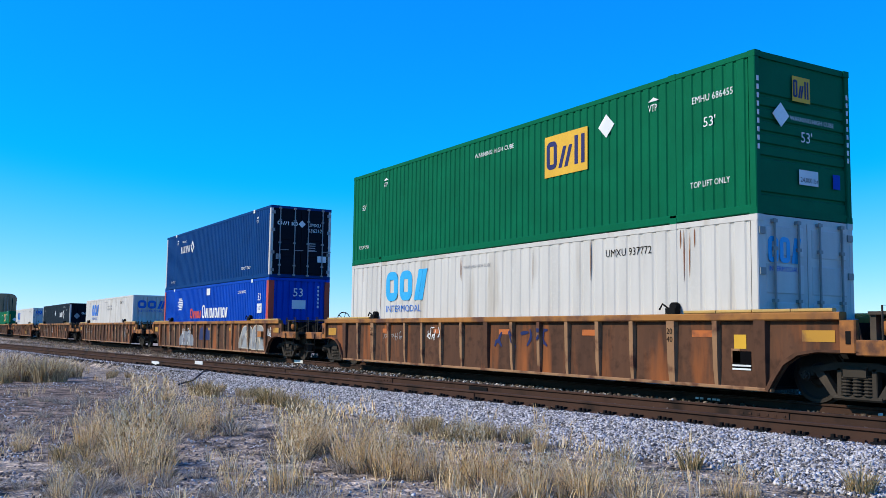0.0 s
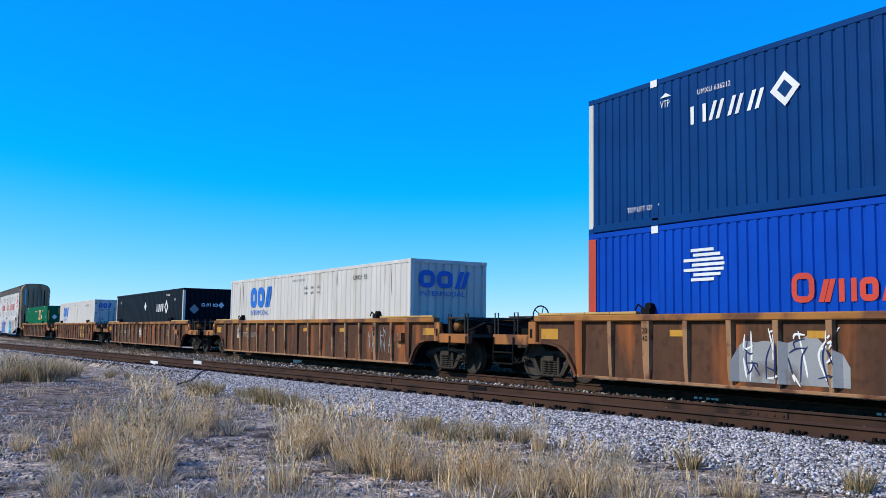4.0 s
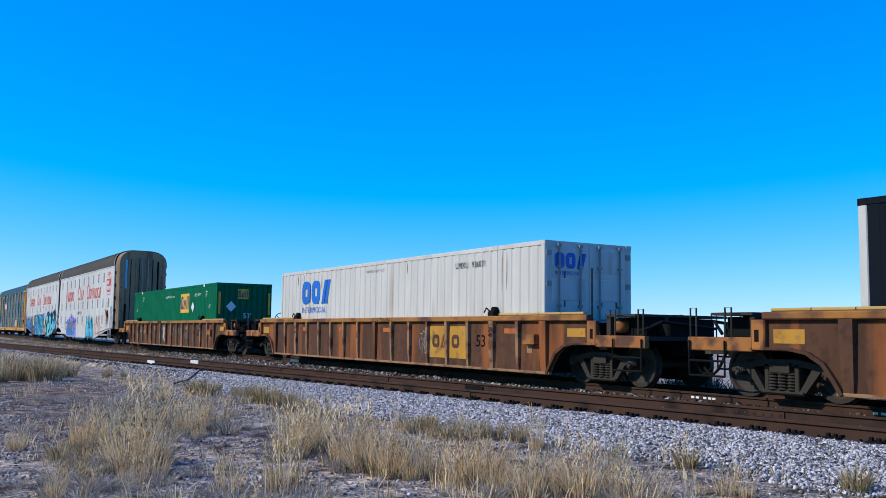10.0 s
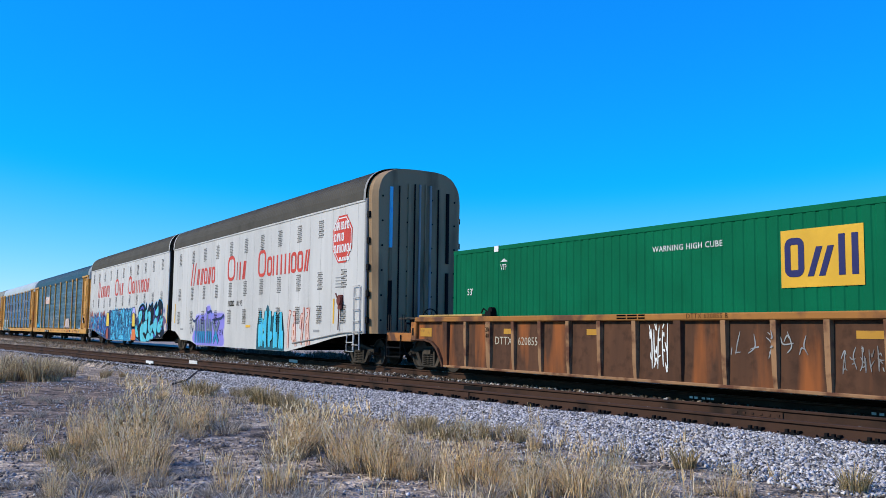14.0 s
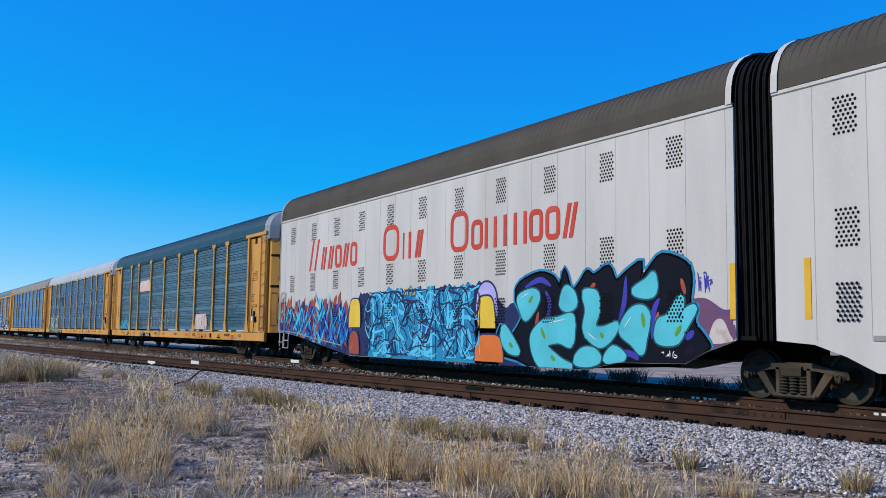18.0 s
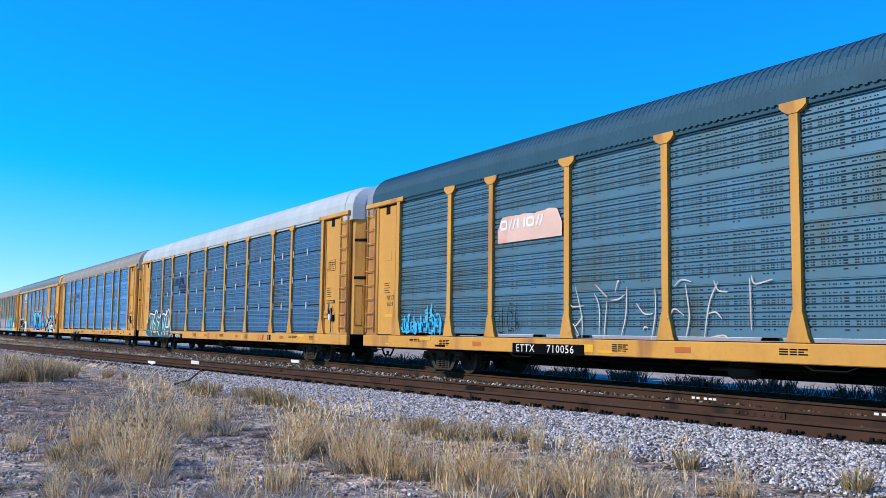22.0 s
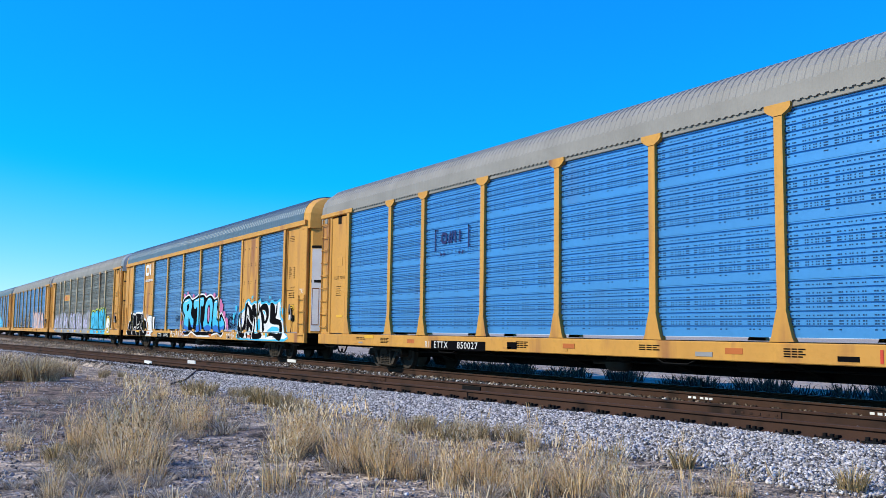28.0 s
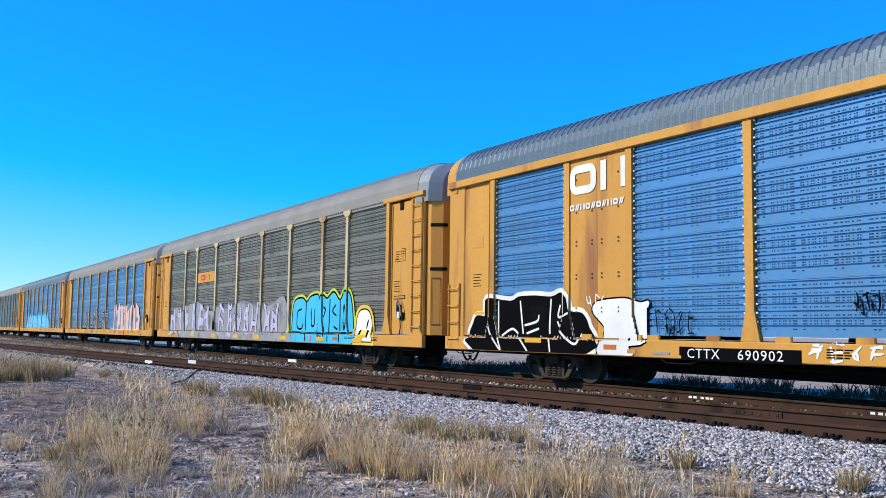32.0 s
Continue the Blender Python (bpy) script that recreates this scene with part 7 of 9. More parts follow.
scribble(c1, -7.7, -7.0, 0.85, 1.25, 4, flat_skin, "tag_navy", 423, 0.025)
mural_ground(c1, 1.5, 4.4, 0.42, 1.7, "tag_deep", 8, floor=floor_1, jag=0.5)
painted_tag(c1, 1.7, 4.3, 0.42, 1.75, 5, flat_skin, [("mark_black", 1.3), ("tag_aqua", 0.9), ("mark_aqua", 0.4)], 0.30, 22, None, 0.08, floor_1)
painted_tag(c1, 4.6, 6.8, 0.5, 1.75, 4, flat_skin, [("tag_rust", 0.8), ("tag_peach", 0.45)], 0.24, 23, None, 0.25, floor_1)

I_, J_, K_, L_, M_, N_ = racks[1], racks[2], racks[3], racks[4], racks[5], racks[6]
H_ = racks[0]
mural_ground(H_, 4.55, 6.45, 1.08, 1.78, "tag_peach", 131, rack_skin, None, 0.12)
mural_ground(H_, 4.6, 6.4, 1.1, 1.75, "tag_chalk", 131, rack_skin, None, 0.12, 0.003)
scribble(H_, 4.65, 6.4, 1.12, 1.74, 4, rack_skin, "tag_rust", 31, 0.03)
scribble(H_, -4.2, -1.6, 1.08, 2.0, 4, rack_skin, "tag_chalk", 32, 0.03)
scribble(H_, -1.3, 1.0, 1.08, 2.0, 3, rack_skin, "tag_chalk", 33, 0.03)
scribble(H_, 9.5, 11.2, 1.15, 1.75, 6, rack_skin, "tag_deep", 34, 0.05)
scribble(H_, 9.75, 10.7, 1.8, 2.1, 3, rack_skin, "tag_deep", 35, 0.05)
scribble(H_, 5.0, 6.0, 0.68, 0.92, 4, rack_skin, "tag_rust", 36, 0.035)
scribble(H_, 9.3, 10.9, 0.70, 0.92, 6, rack_skin, "tag_rust", 37, 0.025)
scribble(H_, -11.8, -9.5, 1.08, 1.55, 7, rack_skin, "mark_aqua", 335, 0.06)
scribble(H_, -11.8, -9.5, 1.06, 1.4, 9, rack_skin, "mark_cyan", 336, 0.05)
scribble(H_, -10.4, -10.0, 1.5, 1.8, 2, rack_skin, "mark_aqua", 337, 0.05)
scribble(H_, -6.9, -6.0, 1.1, 1.7, 3, rack_skin, "mark_black", 36, 0.025)
mural_ground(H_, -7.0, -4.55, 3.2, 3.82, "tag_peach", 37, rack_skin, None, 0.05)
block_letters(H_, -6.9, 3.5, [0.35, 0.35, 0.35, 0.35, 0.35], 0.24, 0.06, -1.468, "mark_white", seed=2)
ring = soft_outline([(-12.13, 0.70), (-11.97, 1.49), (-11.72, 1.86), (-11.18, 1.83), (-10.66, 1.82), (-10.25, 2.05), (-9.83, 1.63), (-9.36, 1.74), (-8.75, 1.84), (-8.31, 1.75), (-8.02, 1.93), (-7.67, 2.02), (-7.32, 1.31), (-7.44, 0.66)], 3)
field(I_, grown(ring, 0.07), "mark_white", rack_skin, 0.003, lambda x: 0.645)
field(I_, ring, "tag_deep", rack_skin, 0.004, lambda x: 0.645)
field(I_, soft_outline([(-11.6, 1.0), (-11.5, 1.5), (-10.7, 1.45), (-9.6, 1.35), (-8.2, 1.5), (-7.6, 1.3), (-8.2, 1.05), (-10.0, 1.05)]), "tag_teal_green", rack_skin, 0.005, lambda x: 0.645)
lines_on(I_, [[(-11.53, 1.77), (-11.43, 1.4), (-11.5, 1.08)], [(-11.09, 1.78), (-10.99, 1.1), (-10.96, 0.68)], [(-10.66, 1.8), (-10.9, 1.48), (-10.47, 1.28), (-10.71, 1.0)], [(-10.08, 1.79), (-10.18, 1.55), (-9.74, 1.39)],
              [(-9.58, 1.47), (-9.89, 1.09), (-9.32, 0.71)], [(-9.2, 1.77), (-8.96, 1.39), (-8.79, 0.72)], [(-8.45, 1.76), (-8.66, 1.24), (-8.13, 0.73)], [(-8.02, 1.82), (-8.29, 1.24), (-7.86, 1.17), (-7.8, 1.35)], [(-7.67, 1.82), (-7.71, 0.74)]], 0.085, "mark_white", rack_skin, 0.0065, 0.15)
# fat light blue letters, darker below, on a black shadow with a white rim and pink puffs behind
PUFFS = [(-1.05, 2.62, 0.17), (-0.5, 2.74, 0.14), (0.45, 2.58, 0.15), (2.35, 2.58, 0.16), (3.65, 2.52, 0.17), (4.55, 2.2, 0.20), (4.72, 1.98, 0.26), (5.12, 1.66, 0.2), (5.45, 1.36, 0.22), (5.65, 1.14, 0.14), (-1.34, 1.36, 0.12)]
puff = lambda x, z, r: [(x + r * math.cos(a) * (1 + 0.2 * math.sin(3 * a)), z + r * math.sin(a)) for a in [2 * math.pi * k / 12 for k in range(12)]]
for k, (x, z, r) in enumerate(PUFFS):
    field(K_, puff(x, z, r), "tag_pink", frame_skin, 0.0010 + 0.0001 * k, None, "soft pink sprayed puff")
shadow = [(-1.46, 2.14), (-1.14, 2.5), (-0.26, 2.66), (0.29, 2.44), (1.44, 2.62), (2.18, 2.61), (2.47, 2.49), (3.04, 2.58), (3.41, 2.51), (3.72, 2.38), (4.27, 2.46), (4.41, 2.3), (4.45, 2.0), (4.28, 1.71), (4.49, 1.52), (4.73, 1.76), (5.17, 1.46), (5.36, 1.26),
          (5.26, 1.02), (4.93, 0.80), (4.43, 0.92), (3.85, 0.88), (3.01, 0.79), (1.98, 0.79), (1.24, 0.80), (0.43, 0.96), (-0.14, 0.80), (-0.92, 0.84), (-1.13, 1.18), (-1.13, 1.7), (-1.41, 1.95)]
field(K_, grown(soft_outline(shadow, 3), 0.07), "mark_white", frame_skin, 0.003, lambda x: 0.645)
field(K_, soft_outline(shadow, 3), "mark_black", frame_skin, 0.004, lambda x: 0.645)
FAT = [[(-1.27, 2.23), (-0.98, 2.42), (-0.26, 2.52), (0.18, 2.36), (0.25, 2.13), (0.08, 1.86), (0.29, 1.63), (0.60, 1.49), (0.50, 1.14), (0.22, 1.22), (-0.07, 1.54), (-0.26, 1.57), (-0.25, 0.99), (-0.92, 0.95), (-1.02, 1.41), (-0.87, 1.74), (-1.14, 1.89)],
       [(0.54, 2.34), (0.78, 2.44), (1.56, 2.5), (2.10, 2.50), (2.14, 2.26), (2.0, 2.1), (1.69, 2.13), (1.65, 1.69), (1.68, 1.39), (1.93, 1.1), (1.56, 0.95), (1.0, 0.99), (1.17, 1.53), (1.14, 2.09), (0.84, 2.01), (0.6, 2.07)],
       [(2.47, 2.24), (2.81, 2.45), (3.14, 2.47), (3.42, 2.31), (3.48, 2.04), (3.41, 1.5), (3.32, 1.23), (3.38, 1.0), (2.68, 0.96), (2.28, 1.12), (2.15, 1.35), (2.29, 1.51), (2.37, 2.0)],
       [(3.67, 2.19), (3.79, 2.31), (4.25, 2.36), (4.32, 2.15), (4.16, 1.94), (4.11, 1.64), (4.35, 1.45), (4.70, 1.42), (4.79, 1.60), (5.22, 1.3), (5.15, 1.09), (4.8, 0.93), (4.05, 0.98), (3.63, 1.02), (3.55, 1.5), (3.64, 1.8)]]
for k, letter in enumerate(FAT):
    ring = soft_outline(letter, 3)
    field(K_, ring, "tag_sky", frame_skin, 0.0052)
    field(K_, [(x, min(z, 1.58 + 0.05 * math.sin(4 * x))) for x, z in ring], "mark_aqua", frame_skin, 0.0062)
    field(K_, [(x, min(z, 1.22 + 0.05 * math.sin(5 * x))) for x, z in ring], "mark_blue", frame_skin, 0.0072)
for hole, material in (([(2.77, 2.07), (3.0, 2.18), (3.13, 1.98), (3.12, 1.5), (2.93, 1.27), (2.74, 1.43), (2.68, 1.75)], "mark_black"), ([(2.85, 2.02), (2.99, 2.08), (3.06, 1.95), (3.05, 1.55), (2.93, 1.38), (2.83, 1.48), (2.79, 1.75)], "tag_pink"),
                       ([(-0.55, 2.22), (-0.28, 2.26), (-0.2, 2.1), (-0.38, 1.92), (-0.58, 1.95)], "mark_black")):
    field(K_, soft_outline(hole, 3), material, frame_skin, 0.0082 if material == "mark_black" else 0.0092)
lines_on(K_, [[(-0.98, 2.36), (-0.3, 2.45)], [(0.75, 2.38), (2.0, 2.44)], [(2.78, 2.38), (3.1, 2.41)], [(3.83, 2.25), (4.2, 2.3)]], 0.05, "mark_white", frame_skin, 0.0092, 0.6)
spot_r = random.Random(52)
for k in range(15):
    field(K_, puff(-0.9 + 0.42 * k + spot_r.uniform(-0.1, 0.1), spot_r.uniform(0.69, 0.76), spot_r.uniform(0.025, 0.055)), "tag_plum", frame_skin, 0.002, lambda x: 0.645, "small plum-coloured sprayed spot")
# bulky black letters on white with a light blue rim
rim = soft_outline([(7.02, 1.64), (7.45, 1.84), (7.76, 1.96), (7.86, 2.2), (8.26, 2.3), (8.55, 2.12), (8.92, 2.2), (9.29, 2.18), (9.61, 2.3), (9.69, 2.13), (10.23, 2.18), (10.51, 2.08), (10.79, 2.2), (11.17, 2.1), (11.47, 2.18), (11.74, 2.18), (11.70, 1.63), (12.12, 1.47), (12.27, 1.1),
                    (12.25, 0.66), (7.31, 0.66), (7.03, 0.93), (6.9, 1.32)], 3)
field(K_, rim, "mark_aqua", frame_skin, 0.002, lambda x: 0.645)
field(K_, grown(rim, -0.09), "mark_white", frame_skin, 0.003, lambda x: 0.66)
BULKY = [[(7.88, 2.06), (8.16, 2.17), (8.06, 1.8), (8.0, 1.44), (7.93, 0.82), (7.56, 0.74), (7.18, 0.93), (7.02, 1.32), (7.17, 1.63), (7.45, 1.74), (7.28, 1.44), (7.3, 1.21), (7.56, 1.16), (7.76, 1.44), (7.8, 1.81)],
         [(8.08, 2.08), (8.45, 1.98), (8.74, 1.73), (8.81, 1.43), (8.74, 1.19), (8.74, 0.72), (8.59, 0.74), (8.47, 1.07), (8.36, 1.19), (8.26, 0.72), (8.06, 0.94), (8.02, 1.37), (8.1, 1.66), (8.26, 1.62), (8.4, 1.43), (8.26, 1.86)],
         [(8.62, 1.97), (8.92, 2.08), (9.2, 2.01), (9.25, 1.66), (9.39, 1.83), (9.45, 2.06), (9.55, 2.12), (9.5, 1.71), (9.29, 1.57), (9.07, 1.6), (9.02, 1.78), (9.02, 1.57), (9.2, 1.43), (9.11, 0.96), (9.37, 0.93), (9.77, 0.97), (9.93, 0.88), (9.84, 0.76), (9.46, 0.71), (8.89, 0.72), (8.78, 0.95), (8.92, 1.25), (8.80, 1.55)],
         [(9.52, 1.91), (9.85, 2.06), (10.26, 2.05), (10.5, 1.83), (10.49, 1.53), (10.24, 1.31), (9.98, 1.31), (10.08, 1.08), (9.84, 0.98), (9.81, 1.25), (9.67, 1.59), (9.57, 1.77)],
         [(10.63, 2.02), (10.87, 2.09), (11.13, 1.95), (11.21, 1.68), (11.29, 1.99), (11.42, 2.06), (11.36, 1.67), (11.24, 1.52), (11.53, 1.46), (11.89, 1.4), (12.05, 1.2), (12.02, 0.89), (11.81, 0.68), (11.45, 0.73), (11.01, 0.85), (10.47, 0.81), (10.7, 0.95), (11.24, 0.95), (11.6, 0.94), (11.67, 1.1), (11.56, 1.25), (10.94, 1.28), (10.6, 1.39), (10.66, 1.69)]]
for letter in BULKY:
    field(K_, soft_outline(letter, 3), "mark_black", frame_skin, 0.0045, lambda x: 0.66)
for ring, material in (([(9.81, 1.82), (10.11, 1.80), (10.26, 1.59), (10.11, 1.4), (10.02, 1.6)], "mark_white"), ([(9.88, 1.80), (10.08, 1.76), (10.17, 1.62), (10.05, 1.66)], "mark_aqua"), ([(9.3, 1.42), (9.52, 1.5), (9.62, 1.2), (9.5, 1.02), (9.3, 1.05)], "mark_aqua"),
                       ([(10.62, 1.12), (10.9, 1.2), (11.5, 1.16), (11.58, 1.05), (11.2, 1.02), (10.7, 1.0), (10.5, 0.86), (10.38, 0.76), (10.3, 0.95), (10.42, 1.05)], "mark_aqua"), ([(7.38, 1.5), (7.46, 1.55), (7.48, 1.3), (7.4, 1.26)], "mark_blue")):
    field(K_, soft_outline(ring, 3), material, frame_skin, 0.0056 if material == "mark_white" else 0.0066)
lines_on(K_, [[(8.12, 1.62), (8.45, 1.44), (8.8, 1.26)], [(8.14, 1.58), (8.5, 1.36), (8.8, 1.22)]], 0.03, "mark_white", frame_skin, 0.0062, 0.2)
for k, (x, z, r) in enumerate(((6.72, 1.95, 0.13), (6.42, 1.62, 0.14), (6.38, 1.38, 0.09), (6.62, 1.72, 0.06), (8.62, 2.33, 0.07), (8.72, 2.38, 0.05), (10.55, 2.30, 0.06), (10.68, 2.28, 0.05), (12.1, 1.75, 0.13))):
    field(K_, puff(x, z, r), "mark_aqua", frame_skin, 0.0072 + 0.0001 * k, None, "light blue sprayed drop")
scribble(K_, 11.7, 12.05, 1.75, 2.1, 3, frame_skin, "mark_white", 63, 0.03)
ring = soft_outline([(-12.81, 0.66), (-12.86, 1.34), (-12.68, 1.49), (-12.35, 1.49), (-12.32, 1.89), (-11.29, 1.81), (-10.97, 1.9), (-10.34, 1.91), (-9.75, 1.87), (-9.43, 1.95), (-9.18, 1.81), (-9.11, 1.55), (-8.71, 1.5), (-8.48, 1.2), (-8.51, 0.66)], 3)
field(K_, grown(ring, 0.10), "mark_white", frame_skin, 0.003, lambda x: 0.645)
field(K_, ring, "mark_black", frame_skin, 0.0045, lambda x: 0.645)
lines_on(K_, [[(-12.23, 1.49), (-12.04, 1.04), (-11.64, 0.66)], [(-11.76, 1.82), (-11.75, 1.05)], [(-11.75, 0.95), (-11.61, 0.66)], [(-11.61, 1.0), (-11.2, 1.16), (-10.96, 1.05)], [(-10.89, 1.8), (-10.77, 1.05)], [(-10.72, 1.24), (-10.26, 1.33), (-10.19, 1.47)],
              [(-10.64, 1.06), (-10.18, 1.17)], [(-10.88, 0.96), (-10.56, 0.66)], [(-9.75, 1.82), (-9.8, 1.15), (-9.74, 0.66)], [(-9.53, 1.33), (-9.34, 1.07), (-8.91, 0.85), (-8.71, 1.07)], [(-9.43, 1.68), (-9.49, 1.42), (-9.11, 1.5)]], 0.055, "mark_white", frame_skin, 0.006, 0.15)
ring = soft_outline([(-8.19, 0.66), (-8.0, 1.16), (-8.32, 1.45), (-8.38, 1.62), (-8.13, 1.74), (-7.4, 1.77), (-7.0, 1.68), (-6.75, 1.7), (-6.83, 1.44), (-6.83, 0.93), (-7.29, 0.83), (-7.17, 0.66)])
field(K_, grown(ring, 0.035), "mark_black", frame_skin, 0.003, lambda x: 0.645)
field(K_, ring, "mark_white", frame_skin, 0.004, lambda x: 0.645, "plain white sprayed shape")
scribble(K_, 5.6, 6.7, 1.42, 1.70, 5, frame_skin, "mark_black", 55, 0.045)
scribble(K_, 5.7, 6.75, 1.10, 1.36, 4, frame_skin, "mark_black", 155, 0.045)
scribble(K_, -3.2, -0.9, 0.7, 0.95, 7, frame_skin, "mark_white", 56, 0.05)
scribble(K_, -6.6, -5.6, 1.05, 1.5, 5, frame_skin, "mark_black", 57, 0.03)
scribble(K_, -8.6, -7.9, 1.65, 1.85, 3, frame_skin, "mark_white", 58, 0.03)
scribble(K_, -2.5, -1.75, 1.42, 1.72, 4, frame_skin, "mark_black", 59, 0.035)
ring = soft_outline([(-11.74, 0.8), (-11.3, 1.6), (-10.71, 2.1), (-9.6, 1.9), (-8.4, 2.2), (-6.83, 2.3), (-5.6, 1.9), (-4.56, 1.8), (-4.42, 0.85), (-8.0, 0.72)], 4)
field(L_, ring, "tag_silver", rack_skin, 0.002)
painted_tag(L_, -11.5, -4.7, 0.9, 2.1, 6, rack_skin, [("tag_slate", 1.25), ("tag_pale_lilac", 0.8)], 0.30, 61, None, 0.2)
ring = soft_outline([(-4.2, 0.85), (-4.11, 2.0), (-2.4, 1.9), (-0.6, 2.2), (1.2, 1.95), (2.6, 2.0), (3.92, 2.25), (4.03, 0.9), (0.0, 0.75)], 4)
field(L_, grown(ring, 0.05), "tag_slate", rack_skin, 0.0015)
field(L_, ring, "tag_silver", rack_skin, 0.002)
painted_tag(L_, -4.0, 3.8, 0.9, 2.1, 7, rack_skin, [("mark_black", 1.05), ("tag_pale_lilac", 0.8)], 0.24, 62, None, 0.2)
ring = soft_outline([(4.75, 0.66), (4.75, 1.16), (4.9, 2.02), (5.61, 2.17), (6.02, 2.02), (6.4, 2.2), (7.0, 2.24), (7.12, 2.0), (7.35, 2.22), (7.75, 2.10), (8.25, 2.30), (8.74, 2.02), (9.1, 2.30), (9.53, 2.10), (9.75, 1.17), (9.68, 0.66)])
field(L_, grown(ring, 0.15), "tag_lime", rack_skin, 0.002, lambda x: 0.645)
field(L_, grown(ring, 0.065), "mark_black", rack_skin, 0.003, lambda x: 0.645)
field(L_, ring, "mark_aqua", rack_skin, 0.004, lambda x: 0.645)
lines_on(L_, [[(5.6, 1.8), (5.25, 1.7), (5.22, 1.2), (5.6, 1.12), (5.75, 1.3)], [(6.49, 1.82), (6.47, 1.27), (6.72, 1.27), (6.75, 1.8)], [(7.45, 1.85), (7.62, 1.75), (7.45, 1.5)], [(7.5, 1.2), (7.6, 0.7)], [(8.45, 1.9), (8.2, 1.7), (8.5, 1.55)], [(8.3, 1.2), (8.6, 1.1)], [(9.18, 1.9), (9.1, 1.5), (9.2, 1.1), (9.3, 1.5), (9.18, 1.9)],
              [(6.0, 2.05), (5.98, 1.3), (6.05, 0.7)], [(7.1, 2.05), (7.08, 1.3), (7.1, 0.7)], [(7.98, 2.1), (7.95, 1.4), (7.9, 0.7)], [(8.76, 2.05), (8.78, 1.3), (8.8, 0.7)], [(4.75, 1.0), (7.0, 0.97), (9.7, 1.0)]], 0.07, "mark_black", rack_skin, 0.0055, 0.15)
bubbles(L_, 9.98, 11.05, 0.72, 1.75, 1, rack_skin, "tag_yellow", "mark_black", "mark_white", 66, None, 0.1, 0.045, None, "mark_black", 1)
painted_tag(M_, -6.0, 2.5, 1.0, 2.2, 8, rack_skin, [("mark_white", 1.1), ("mark_black", 0.6)], 0.18, 71, None, 0.2)
mural_ground(M_, 4.0, 11.0, 0.95, 2.4, "tag_peach", 72, rack_skin, None, 0.4)
painted_tag(M_, 4.2, 10.8, 1.0, 2.2, 6, rack_skin, [("tag_rust", 1.0), ("tag_teal", 0.7)], 0.26, 73, None, 0.2)
mural_ground(N_, -9.0, 6.0, 0.98, 2.2, "tag_sky", 74, rack_skin, None, 0.5)
painted_tag(N_, -8.5, 5.5, 1.0, 2.1, 8, rack_skin, [("mark_white", 1.0), ("mark_blue", 0.5)], 0.26, 75, None, 0.2)
scribble(wells[0], -3.0, -2.15, 0.90, 1.2, 3, well_skin, "mark_white", 81, 0.03)
scribble(wells[0], 0.3, 2.5, 0.75, 1.15, 4, well_skin, "tag_navy", 82, 0.09)
scribble(wells[0], -5.6, -4.4, 0.85, 1.05, 5, well_skin, "mark_grey", 83, 0.02)
mural_ground(wells[1], -4.15, -1.9, 0.30, 0.98, "tag_silver", 184, well_skin, None, 0.25)
scribble(wells[1], -4.05, -2.0, 0.35, 1.1, 4, well_skin, "mark_white", 186, 0.04)
scribble(wells[1], -4.05, -2.0, 0.4, 1.0, 4, well_skin, "tag_navy", 187, 0.03)
bubbles(wells[1], 5.35, 7.9, 0.30, 1.24, 2, well_skin, None, "mark_bone", "tag_silver", 185, None, 0, 0.05, None, "mark_bone", 5)
scribble(wells[1], 8.2, 8.8, 0.85, 1.15, 5, well_skin, "mark_white", 188, 0.03)
mural_ground(wells[1], -0.9, 0.9, 0.6, 1.15, "tag_navy", 86, well_skin, None, 0.3)
scribble(wells[2], 5.6, 7.2, 0.5, 1.1, 6, well_skin, "tag_silver", 287, 0.035)
scribble(wells[2], -6.8, -6.3, 0.75, 1.2, 4, well_skin, "mark_white", 88, 0.03)
scribble(wells[3], -0.92, -0.2, 0.62, 1.08, 6, well_skin, "mark_white", 89, 0.035)
scribble(wells[3], -4.05, -3.3, 0.55, 1.0, 4, well_skin, "tag_silver", 90, 0.03)
scribble(wells[4], 2.6, 3.4, 0.5, 1.0, 4, well_skin, "tag_silver", 91, 0.025)
scribble(wells[5], -0.8, -0.3, 0.5, 1.2, 5, well_skin, "mark_white", 92, 0.03)
scribble(wells[5], 1.2, 2.8, 0.75, 1.1, 5, well_skin, "tag_silver", 93, 0.025)
scribble(wells[5], 3.3, 4.0, 0.55, 0.9, 5, well_skin, "tag_silver", 94, 0.02)

# ---- company marks as plain blocks, and the writing that can be read ----
FACE = -1.292


def container_words(box, base, code, number_x=6.61, colour="mark_white", fifty=True, lift_words=True, warn=None, vtp=5.46):
    if code:
        words_on(box, code, number_x, FACE, base + 2.20, 0.135, colour, 1.05, 0.85)
    if fifty:
        words_on(box, "53'", 6.88, FACE, base + 1.72, 0.19, colour)
        words_on(box, "53'", -7.42, FACE, base + 1.72, 0.17, colour)
    if lift_words:
        words_on(box, "TOP LIFT ONLY", 6.55, FACE, base + 0.62, 0.115, colour, 1.0, 0.85)
        words_on(box, "TOP LIFT ONLY", -7.62, FACE, base + 0.5, 0.10, colour, 1.0, 0.75)
    for x in (vtp, -5.95):
        words_on(box, "VTP", x, FACE, base + 2.28, 0.15, colour, 1.0, 0.7)
        part("arrow_mark", Build().prism([(x + 0.0, base + 2.48), (x + 0.3, base + 2.48), (x + 0.15, base + 2.56)], FACE - 0.004, FACE), colour, box)
    if warn is not None:
        words_on(box, "WARNING HIGH CUBE", warn, FACE, base + 2.36, 0.115, colour, 1.1, 0.98)


